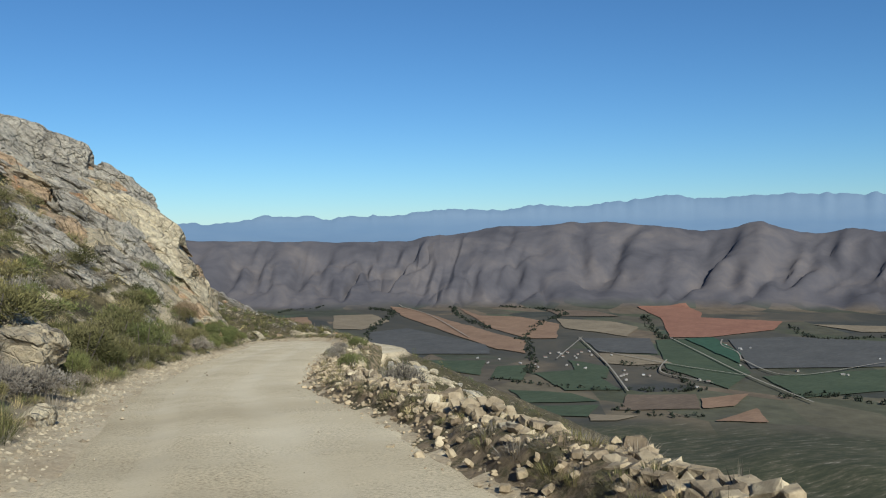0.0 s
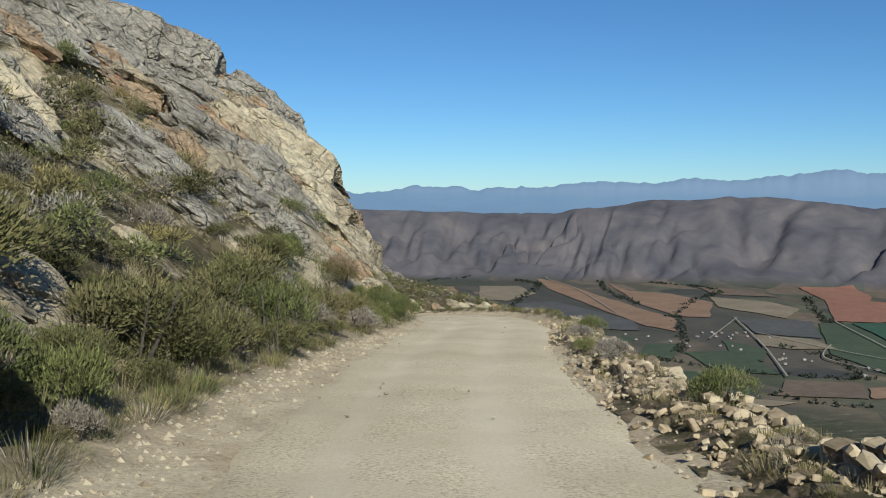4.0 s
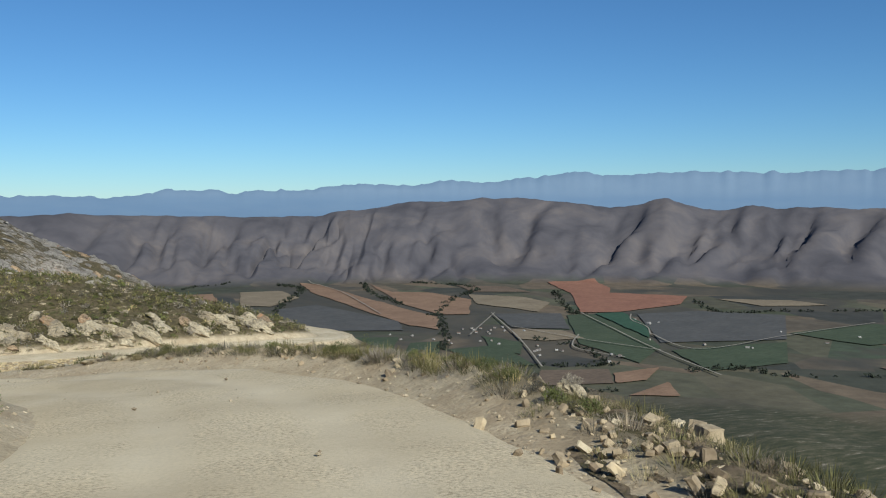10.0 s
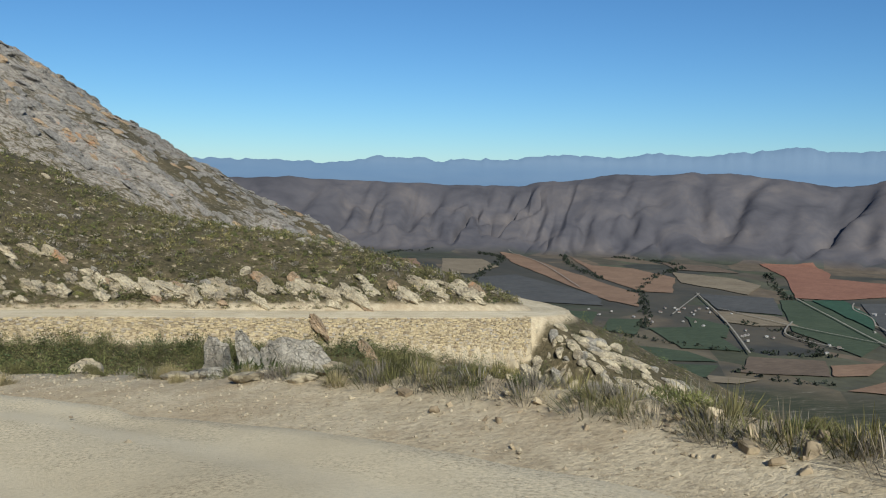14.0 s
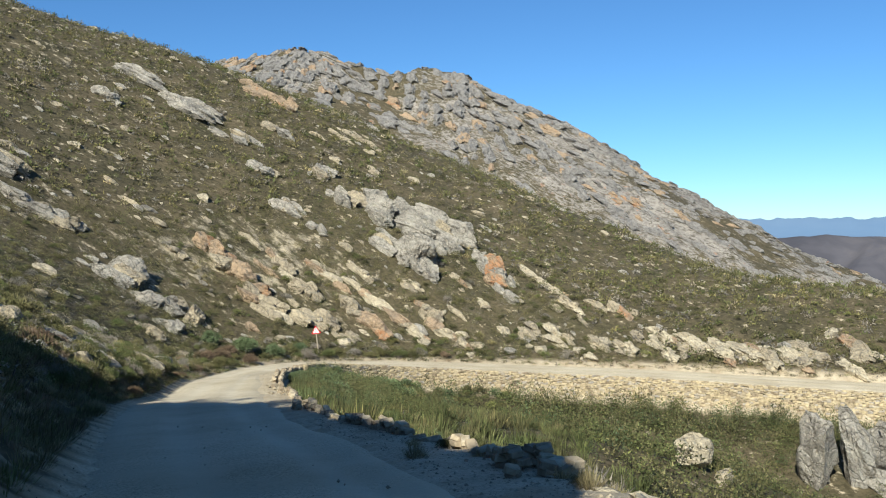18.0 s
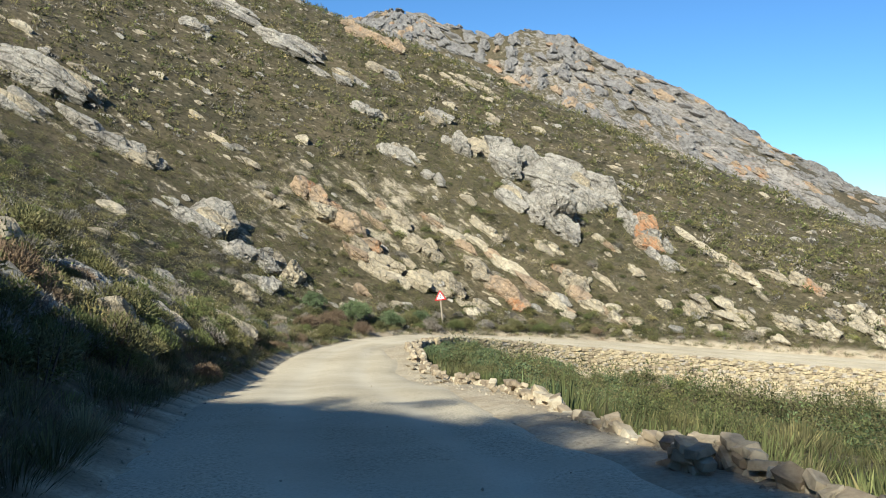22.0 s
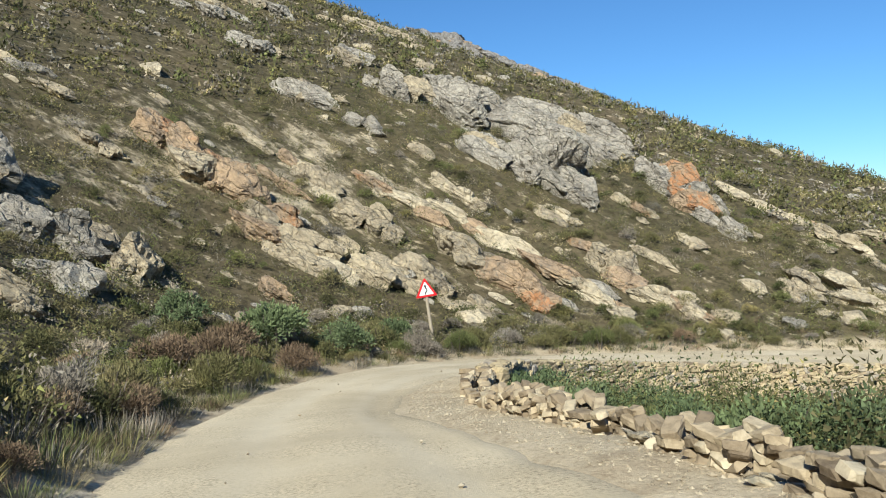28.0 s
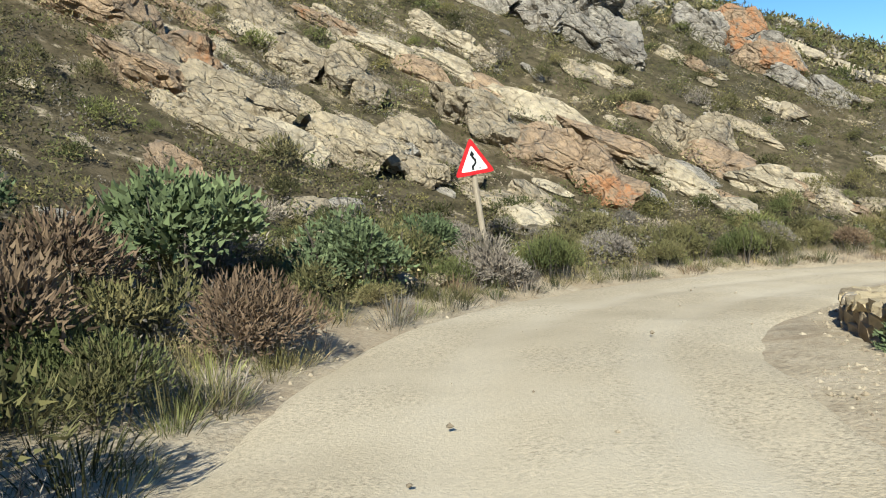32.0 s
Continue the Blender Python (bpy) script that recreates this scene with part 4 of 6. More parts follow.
field_of_rocks([(-84.0, 141.2, 2.8, 1.9), (-78.2, 138.2, 3.9, 1.3), (-81.6, 140.4, 4.6, 2.4)], "grey", 1.0)
field_of_rocks([(-78.4, 144.8, 6.2, 0.9), (-76.5, 144.8, 3.8, 0.8), (-79.4, 131.0, 2.3, 0.8), (-82.9, 135.8, 2.6, 0.9), (-82.4, 128.7, 1.9, 0.8), (-84.8, 130.5, 2.0, 1.0), (-78.5, 134.7, 2.0, 0.8)], "pale", 0.8)
field_of_rocks([(-99.8, 107.8, 1.9, 1.0), (-106.9, 106.6, 1.7, 0.8), (-103.1, 106.8, 2.0, 0.6), (-96.3, 107.3, 1.4, 1.0), (-95.3, 107.9, 1.0, 0.9), (-100.9, 114.5, 1.2, 0.6), (-118.7, 154.7, 6.4, 1.1), (-119.6, 151.1, 4.2, 1.0),
                (-119.1, 146.3, 2.7, 0.9), (-82.9, 105.5, 1.0, 0.9), (-81.7, 109.1, 0.8, 0.5), (-81.9, 117.5, 2.2, 1.1), (-78.3, 96.7, 1.0, 0.5), (-81.9, 95.5, 0.9, 0.5), (-82.1, 96.7, 1.3, 0.6)], "tan", 0.8)
field_of_rocks([(-70.4, 145.0, 3.0, 1.3), (-64.5, 140.0, 2.3, 1.1), (-65.5, 138.2, 1.8, 1.3), (-66.9, 147.1, 2.0, 1.1), (-69.2, 137.3, 1.9, 1.0), (-70.2, 141.4, 1.9, 0.9), (-64.0, 142.9, 2.2, 1.1), (-72.9, 140.8, 1.9, 1.0)], "tan", 0.7)
field_of_rocks([(-62.4, 144.6, 3.2, 1.7), (-58.9, 144.6, 4.4, 2.1), (-55.6, 144.5, 4.9, 2.1), (-52.2, 145.7, 4.8, 1.8), (-48.4, 146.4, 3.5, 1.5), (-44.8, 152.5, 4.9, 1.8), (-40.9, 153.5, 4.2, 2.0), (-37.3, 152.4, 4.6, 2.0),
                (-34.1, 153.2, 5.1, 2.0), (-44.0, 147.5, 3.4, 1.4), (-68.3, 145.9, 3.3, 1.5), (-72.6, 142.8, 3.3, 1.6), (-29, 157, 4, 2), (-25, 160, 4, 2), (-21, 163, 4, 2)], "pale", 0.8)
for k in range(70):
    s_, d_ = S0 + rnd.uniform(160, 218), rnd.uniform(4.2, 9.5)
    j = int(np.searchsorted(ALONG, s_))
    big = rnd.uniform(0.8, 2.0)
    lay_rock(LINE[j, 0] - TAN[j, 1] * d_, LINE[j, 1] + TAN[j, 0] * d_, big * rnd.uniform(1.3, 2.2), big, big * rnd.uniform(0.5, 0.8), rnd.choice(("pale", "pale", "tan")), ROCKS, 0.34, rnd.uniform(-12, 12), tilt=rnd.uniform(-12, 12), heap="slope_stones")
# rocks that stand in the gully below the wall
GULLY_ROCKS = ((-41.4, 129.0, 3.4, 3.0, 9.6, "grey", 14), (-39.4, 131.4, 2.8, 2.4, 8.2, "grey", 16), (-36.0, 134.0, 8.5, 5.2, 5.4, "grey", 8), (-32.4, 135.4, 9.0, 5.4, 5.0, "tan", 8), (-29.4, 132.6, 8.0, 5.0, 5.4, "grey", 6),
               (-33.0, 140.4, 8.0, 3.0, 3.4, "rust", 8), (-30.6, 128.6, 3.6, 3.0, 3.0, "grey", 5), (-26.4, 132.0, 7.0, 5.0, 5.2, "grey", 6), (-24.0, 128.6, 6.0, 4.4, 4.6, "tan", 6), (-12.0, 151.5, 3.6, 2.4, 2.4, "pale", 10))
for x, y, l, w, h, tone, tl in GULLY_ROCKS:
    slab = h > 8
    for k in range(1 if slab else 3):
        u = 1.0 if slab or k == 0 else rnd.uniform(0.4, 0.7)
        lay_rock(x + (0 if slab else rnd.uniform(-0.4, 0.4) * l), y + (0 if slab else rnd.uniform(-0.4, 0.4) * l), l * u, w * u, h * u, tone, CLIFFS, 0.2, rnd.uniform(-20, 20), tilt=tl,
                 label="grey slanting rock slab standing in the scrub below the road", group="rocks in the gully")
for k in range(420):
    x, y = (rnd.uniform(-17, 10), rnd.uniform(128, 157)) if k < 150 else (rnd.uniform(-15, 20), rnd.uniform(143, 160))
    if road_coords([x], [y])[1][0] > -4.2:
        continue
    big = rnd.uniform(0.5, 1.5)
    lay_rock(x, y, big * rnd.uniform(1.2, 2.0), big, big * rnd.uniform(0.5, 0.9), rnd.choice(("pale", "pale", "tan", "grey")), PEBBLY, 0.3, rnd.uniform(-20, 20), tilt=rnd.uniform(-12, 12), heap="slope_stones")
lay_rock(-37.6, 98.5, 2.2, 1.6, 1.9, "pale", BOULDERS, 0.0, 20, "boulder", "large whitish boulder lying in green scrub below the wall", group="rocks in the gully")
lay_rock(-36.2, 99.6, 1.2, 0.9, 0.9, "pale", BOULDERS, 0.25, 70, "boulder", "whitish boulder lying in green scrub below the wall", group="rocks in the gully")

hollow = tagged(new("rock_outcrop", bm_mesh("hollow_rock", rock_shape(777, 5, 0.15, 9, Vector((0.50, -0.84, 0.05))), ROCK_GREY)), "grey rock outcrop with a dark hollow in its face", "rock", "rock outcrops on the slope")
hollow.matrix_basis = Matrix.LocRotScale((-87.5, 133.7, -11.2), None, (2.6, 2.3, 2.6))
for x, y, l, w, h in ((-82.3, 141.0, 3.4, 2.0, 2.6), (-81.4, 139.6, 2.6, 1.6, 2.0), (-80.1, 138.8, 3.0, 1.4, 1.8)):
    ob = lay_rock(x, y, l, w, h, "rust", CLIFFS, 0.25, rnd.uniform(-10, 10), label="bright orange-stained rock outcrop on the slope")
    ob.data = ob.data.copy()
    ob.data.materials[0] = ROCK_ORANGE

# the nose of rock that the road rounds
for k in range(150):
    s_ = S0 + (rnd.uniform(33, 66) if k % 2 else rnd.uniform(40, 58))
    d_ = rnd.uniform(4.4, 19) if k % 2 else rnd.uniform(4.0, 11)
    if s_ < S0 + 42 and d_ < 7:
        continue
    j = int(np.searchsorted(ALONG, s_))
    x, y = LINE[j, 0] - TAN[j, 1] * d_, LINE[j, 1] + TAN[j, 0] * d_
    if abs(road_coords([x], [y])[1][0]) < d_ - 0.8:
        continue
    big = rnd.uniform(1.6, 3.6) * (1.0 if d_ > 6 else 0.55)
    lay_rock(x, y, big * rnd.uniform(1.3, 2.0), big * rnd.uniform(0.8, 1.1), big * rnd.uniform(0.55, 0.8), rnd.choice(("tan", "tan", "pale", "pale", "grey", "rust")) if d_ < 9 else rnd.choice(("grey", "grey", "tan", "rust")), CRAGS if big > 2.2 else CLIFFS, 0.56,
             rnd.uniform(-16, 16), label="blocky tan cliff rock with cracks and lichen", name="cliff_rock", tilt=rnd.uniform(-14, 14), group="rocks of the cliff")
for s_, d_, l, w, h in ((41, 16, 6.0, 4.0, 4.2), (45, 14.5, 4.6, 3.2, 3.0), (37, 18, 4.6, 3.4, 2.8), (47, 12.5, 4.4, 3.0, 3.0), (50, 9.5, 4.0, 2.6, 3.0), (52, 8.0, 3.4, 2.4, 2.8)):
    lay_rock(*(float(c) for c in (np.interp(S0 + s_, ALONG, LINE[:, 0]) - np.interp(S0 + s_, ALONG, TAN[:, 1]) * d_, np.interp(S0 + s_, ALONG, LINE[:, 1]) + np.interp(S0 + s_, ALONG, TAN[:, 0]) * d_)),
             l, w, h, "grey", CRAGS, 0.42, rnd.uniform(-8, 8), label="large grey crag crowning the cliff", name="cliff_rock", group="rocks of the cliff")
# the rocky bulge above the second stretch
for k in range(16):
    s_, d_ = S0 + rnd.uniform(92, 110), rnd.uniform(4.6, 7.0)
    j = int(np.searchsorted(ALONG, s_))
    big = rnd.uniform(0.8, 1.7)
    lay_rock(LINE[j, 0] - TAN[j, 1] * d_, LINE[j, 1] + TAN[j, 0] * d_, big * 1.6, big, big * rnd.uniform(0.5, 0.7), "grey", CLIFFS if big > 1.5 else ROCKS, 0.46, rnd.uniform(-20, 20), tilt=rnd.uniform(-15, 15))
# loose and half-buried rocks on the banks above the road
for s0_, s1_, n_, tones in ((-8, 40, 34, ("tan", "pale", "grey")), (66, 128, 44, ("grey", "grey", "tan")), (128, 205, 60, ("tan", "pale", "grey", "pale"))):
    for k in range(n_):
        s_, d_ = S0 + rnd.uniform(s0_, s1_), (4.2 if s0_ == 66 else 3.6) + abs(rnd.gauss(0, 5))
        j = int(np.searchsorted(ALONG, s_))
        x, y = LINE[j, 0] - TAN[j, 1] * d_, LINE[j, 1] + TAN[j, 0] * d_
        if road_coords([x], [y])[1][0] < 3.3:
            continue
        big = rnd.uniform(0.35, 1.4) * (0.55 if d_ < 4.5 else 1)
        lay_rock(x, y, big * rnd.uniform(1, 1.8), big, big * rnd.uniform(0.5, 0.9), rnd.choice(tones), BOULDERS if big > 0.7 else PEBBLY, 0.3, rnd.uniform(0, 180), "boulder",
                 "weathered boulder half buried in the bank above the road", tilt=rnd.uniform(-15, 15), group="boulders beside the road")
# a dark weathered block and a pale boulder by the verge
lay_rock(-9.6, 18.7, 2.4, 1.7, 1.9, "tan", CLIFFS, 0.3, 20, "boulder", "big brown weathered rock above the verge", group="boulders beside the road")
lay_rock(-6.7, 14.1, 0.9, 0.5, 0.5, "pale", BOULDERS, 0.25, 50, "boulder", "pale flat-topped boulder in the verge grass", group="boulders beside the road")
# outcrops on the slope above the first stretch
for k in range(46):
    s_, d_ = S0 + rnd.uniform(8, 42), rnd.uniform(6.0, 21)
    j = int(np.searchsorted(ALONG, s_))
    big = rnd.uniform(0.8, 2.6)
    lay_rock(LINE[j, 0] - TAN[j, 1] * d_, LINE[j, 1] + TAN[j, 0] * d_, big * 1.6, big, big * rnd.uniform(0.5, 0.85), rnd.choice(("grey", "grey", "tan", "pale")), CRAGS if big > 2 else CLIFFS, 0.36, rnd.uniform(-18, 18), tilt=rnd.uniform(-12, 12), group="rocks of the cliff", name="cliff_rock", label="weathered grey and tan rock on the slope above the road")
# many outcrops scattered up the far slope
for k in range(2600):
    x, y = rnd.uniform(-165, -10), rnd.uniform(60, 225)
    c_ = road_coords([x], [y])
    if c_[1][0] < 5 or c_[0][0] < S0 + 70 or fbm(np.array([x / 22]), np.array([y / 22]), 2, 13)[0] < rnd.uniform(-0.16, 0.06):
        continue
    big = rnd.uniform(0.2, 0.6) if rnd.random() < 0.88 else rnd.uniform(0.6, 1.2)
    lay_rock(x, y, big * rnd.uniform(1.2, 2.2), big, big * rnd.uniform(0.45, 0.8), rnd.choice(("tan", "grey", "grey", "pale")), PEBBLY, 0.30, rnd.uniform(-14, 14), tilt=rnd.uniform(-14, 14), heap="slope_stones")
# the crags of the ridge
crest_line = smooth_line(CREST, 8)
for k in range(1500):
    j = rnd.randrange(14, len(crest_line) - 16)
    p = crest_line[j]
    out = abs(rnd.gauss(0, 60))
    tx, ty = crest_line[j + 1, 0] - crest_line[j - 1, 0], crest_line[j + 1, 1] - crest_line[j - 1, 1]
    q = math.hypot(tx, ty)
    x, y = p[0] + ty / q * (out - 4), p[1] - tx / q * (out - 4)
    big = rnd.uniform(1.6, 5.0) * (1 if out > 10 else 0.7) * (1 if j < 62 else 0.6)
    if near_height([x], [y])[4][0] or out < 8:
        lay_rock(x, y, big * rnd.uniform(1.3, 2.4), big, big * rnd.uniform(0.5, 0.85), rnd.choice(("grey",) * 7 + ("rust",)), ROCKS if big > 2 else PEBBLY, 0.42, rnd.uniform(-16, 16), tilt=rnd.uniform(-12, 12), heap="ridge_crags")
TONES = {"tan": ROCK, "grey": ROCK_GREY, "pale": ROCK_PALE, "rust": ROCK_RUST}
heap_mesh("slope_stones", "scattered grey and tan stones among the scrub", "stones", TONES)
heap_mesh("ridge_crags", "grey craggy bedded rock along the mountain ridge", "crags", {"grey": ROCK_RIDGE, "rust": ROCK_RUST})

# ---------------------------------------------------------------- plants
def blades(r, count, spread, height, width, lean, droop=0.15, leaf=0, rounded=False):
    """Thin leaves or twigs that fan out from the ground; leaf: so many leaflets a twig."""
    vs, fs = [], []
    for k in range(count):
        a = r.uniform(0, 2 * math.pi)
        q = math.sqrt(r.random())
        base = Vector((math.cos(a) * q * spread * 0.45, math.sin(a) * q * spread * 0.45, 0))
        out = Vector((math.cos(a), math.sin(a), 0)) * (q * lean + r.gauss(0, 0.12)) + Vector((0, 0, 1))
        out.normalize()
        h = height * r.uniform(0.55, 1.0) * (1.05 - 0.35 * q)
        tip = base + out * h - Vector((0, 0, droop * h * q))
        side = Vector((-math.sin(a + r.uniform(-1, 1)), math.cos(a + r.uniform(-1, 1)), 0)) * width
        if not leaf:
            mid = base.lerp(tip, 0.55) + Vector((0, 0, 0.05 * h))
            n = len(vs)
            vs += [base, mid + side, tip, mid - side]
            fs.append((n, n + 1, n + 2, n + 3))
        for m in range(leaf):
            f = r.uniform(0.25, 1.0)
            c = base.lerp(tip, f)
            d = Vector((r.gauss(0, 1), r.gauss(0, 1), r.gauss(0.35, 0.7))).normalized() * width * r.uniform(0.7, 1.4)
            e = d.cross(Vector((r.gauss(0, 1), r.gauss(0, 1), r.gauss(0, 1)))).normalized() * width * 0.42
            n = len(vs)
            if rounded:
                vs += [c, c + d * 0.5 + e * 1.5, c + d * 1.25, c + d * 0.5 - e * 1.5]
                fs.append((n, n + 1, n + 2, n + 3))
            else:
                vs += [c - e * 0.7, c + e * 0.9 + d * 0.3, c + d * 1.4]
                fs.append((n, n + 1, n + 2))
    return np.array([tuple(v) for v in vs]), np.array(fs)


def lobed(seed, lobes, leaves, spread, height, leaf, upright=0.5, plump=0.32):
    """A dense bush of overlapping lobes, each a shell of small narrow leaves."""
    g = np.random.default_rng(seed)
    vs = []
    for k in range(lobes):
        a, q = g.uniform(0, 6.28), math.sqrt(g.random())
        c = np.array([math.cos(a) * q * spread * 0.36, math.sin(a) * q * spread * 0.36, height * (0.30 + 0.36 * (1 - q * q) * g.uniform(0.6, 1.1))])
        d = g.normal(0, 1, (leaves, 3))
        d[:, 2] = np.abs(d[:, 2]) * 1.1 - 0.35
        d /= np.linalg.norm(d, axis=1)[:, None]
        at = c + d * (spread * 0.24 * g.uniform(0.55, 1.05, (leaves, 1))) * (1, 1, 0.95)
        u = d + (0, 0, upright) + g.normal(0, 0.35, (leaves, 3))
        u = u / np.linalg.norm(u, axis=1)[:, None] * leaf * g.uniform(0.8, 2.0, (leaves, 1))
        w = np.cross(u, g.normal(0, 1, (leaves, 3)))
        w = w / np.linalg.norm(w, axis=1)[:, None] * leaf * plump
        vs.append(np.stack([at - w, at + w, at + u * 1.5], 1).reshape(-1, 3))
    v = np.concatenate(vs)
    v[:, 2] = np.maximum(v[:, 2], 0.0)
    return v, np.arange(len(v)).reshape(-1, 3)


def stem_mesh(r, count, spread, height):
    bm = bmesh.new()
    for k in range(count):
        a = r.uniform(0, 2 * math.pi)
        p = Vector((math.cos(a), math.sin(a), 0)) * spread * 0.12
        q = Vector((math.cos(a) * spread * r.uniform(0.15, 0.4), math.sin(a) * spread * r.uniform(0.15, 0.4), height * r.uniform(0.5, 0.8)))
        w = 0.012 + 0.008 * r.random()
        base = [bm.verts.new(p + Vector((math.cos(b), math.sin(b), 0)) * w + Vector((0, 0, -0.05))) for b in (0, 2.1, 4.2)]
        tops = [bm.verts.new(q + Vector((math.cos(b), math.sin(b), 0)) * w * 0.4) for b in (0, 2.1, 4.2)]
        for i in range(3):
            bm.faces.new((base[i], base[(i + 1) % 3], tops[(i + 1) % 3], tops[i]))
    return bm_mesh("trunk", bm, BARK)


KINDS = {  # foliage material, blades, spread, height, width, lean, droop, leaflets, label
    "heath": (HEATH, 330, 1.0, 0.7, 0.026, 1.0, 0.2, 8, "olive-brown heath shrub with fine dry leaves"),
    "green": (HEATH_GREEN, 340, 1.0, 0.75, 0.025, 0.85, 0.1, 8, "bright green needle-leaved shrub on the bank"),
    "broad": (BROAD, 230, 1.1, 0.95, 0.040, 1.0, 0.15, 7, "green broad-leaved bush with rounded leaves"),
    "grey": (GREY_TWIG, 300, 1.0, 0.65, 0.026, 1.1, 0.3, 6, "dry grey twiggy shrub"),
    "russet": (RUSSET, 330, 1.1, 0.7, 0.028, 1.0, 0.15, 6, "russet-brown dry heath shrub beside the road"),
    "straw": (STRAW, 420, 0.6, 0.75, 0.0055, 0.8, 0.35, 0, "tuft of pale dry grass"),
}
SHRUBS = {}
for key, (mat, count, spread, height, width, lean, droop, leaf, label) in KINDS.items():
    SHRUBS[key] = []
    for k in range(3):
        r = random.Random(500 + 17 * k + len(key))
        if key == "straw":
            v, f = blades(r, count, spread, height, width, lean, droop, leaf)
        elif key == "broad":
            v, f = lobed(870 + 31 * k, 13, 230, spread, height, 0.026, 0.4, 0.7)
        else:
            v, f = lobed(800 + 31 * k + len(key), 13, 230, spread, height, width, 1.2 if key == "green" else 0.5)
        SHRUBS[key].append((raw_mesh("foliage", v, f, mat, attrs=[("tone", np.full(len(v), (0.35, 0.5, 0.62)[k]))]), stem_mesh(r, 7, spread, height), label))


def plant(x, y, kind, size, tall=1.0, group="shrubs beside the road"):
    fol, stem, label = SHRUBS[kind][rnd.randrange(3)]
    ob = new("grass_tuft" if kind == "straw" else "shrub")
    ob.empty_display_size = 0.2
    ob.matrix_basis = Matrix.LocRotScale((x, y, bank_top(x, y) - 0.04), Euler((rnd.uniform(-0.12, 0.12), rnd.uniform(-0.12, 0.12), rnd.uniform(0, 6.28))), (size, size, size * tall))
    part("foliage", fol, ob)
    if kind != "straw":
        part("trunk", stem, ob)
    return tagged(ob, label, "grass" if kind == "straw" else "shrub", group)


def beside(s_, d_):
    """The place d_ metres left of the road's middle at a station."""
    x, y = np.interp(s_, ALONG, LINE[:, 0]), np.interp(s_, ALONG, LINE[:, 1])
    return float(x - np.interp(s_, ALONG, TAN[:, 1]) * d_), float(y + np.interp(s_, ALONG, TAN[:, 0]) * d_)


def grow(s0_, s1_, d0_, d1_, count, kinds, size, spread=1.0):
    for k in range(count):
        s_ = S0 + rnd.uniform(s0_, s1_)
        d_ = d0_ + (d1_ - d0_) * rnd.random() ** 1.5
        x, y = beside(s_, d_)
        if d_ > 0 and road_coords([x], [y])[1][0] < d0_ - 0.6:
            continue
        plant(x, y, rnd.choice(kinds), rnd.uniform(*size), rnd.uniform(0.8, 1.2))


grow(2, 41, 2.9, 8.0, 56, ("heath", "heath", "heath", "green", "grey", "russet"), (0.7, 1.4))
grow(18, 46, 3.3, 4.8, 30, ("heath", "green", "heath"), (0.6, 1.1))
grow(-4, 40, 3.0, 4.2, 20, ("straw", "grey", "heath"), (0.35, 0.7))
for x, y, kind, size in ((-11.6, 48.6, "green", 1.0), (-11.9, 47.2, "green", 0.9), (-12.1, 45.6, "heath", 1.0), (-11.8, 43.6, "green", 0.8), (-12.6, 41.4, "heath", 1.1), (-11.8, 38.8, "heath", 1.1), (-11.6, 36.2, "green", 1.1), (-12.4, 34.2, "heath", 1.2),
                         (-4.1, 41.4, "green", 0.95), (-4.5, 37.2, "grey", 0.7), (-4.3, 33.2, "green", 0.6), (-3.8, 30.2, "grey", 0.8), (-2.6, 24.5, "green", 0.8), (-1.0, 20.0, "grey", 1.3), (-1.6, 22.3, "heath", 0.7)):
    plant(x, y, kind, size, group="shrubs beside the road")
grow(36, 47, 3.1, 4.3, 22, ("green", "heath", "green"), (0.6, 1.0))
for s_, d_, kind, size in ((27.8, 3.5, "green", 2.1), (26.2, 4.2, "heath", 1.9), (29.4, 5.0, "heath", 2.2), (24.5, 3.4, "heath", 1.6), (31.5, 3.6, "grey", 1.3), (33.5, 3.8, "heath", 1.6), (22.0, 4.0, "heath", 2.0), (20.0, 5.6, "heath", 2.4), (18.0, 4.2, "green", 1.5), (35.5, 3.6, "heath", 1.4), (38.0, 3.2, "green", 1.1), (14.0, 3.6, "grey", 1.2), (11.5, 4.6, "heath", 1.9), (8.0, 3.6, "heath", 1.4)):
    plant(*beside(S0 + s_, d_), kind, size)
grow(46, 60, -4.4, -3.2, 16, ("straw", "straw", "heath", "grey"), (0.25, 0.5))
grow(56, 78, -3.2, -1.9, 30, ("straw", "straw", "straw", "heath"), (0.2, 0.5))
grow(66, 119, 3.9, 6.8, 70, ("heath", "heath", "green", "grey", "russet"), (0.6, 1.3))
grow(84, 118, 3.0, 4.2, 26, ("straw", "straw", "russet"), (0.35, 0.7))
grow(122, 152, 3.1, 4.8, 24, ("heath", "grey", "heath", "green"), (0.9, 1.5))
grow(120, 162, 3.1, 7.0, 30, ("heath", "heath", "grey", "russet", "green"), (0.6, 1.3))
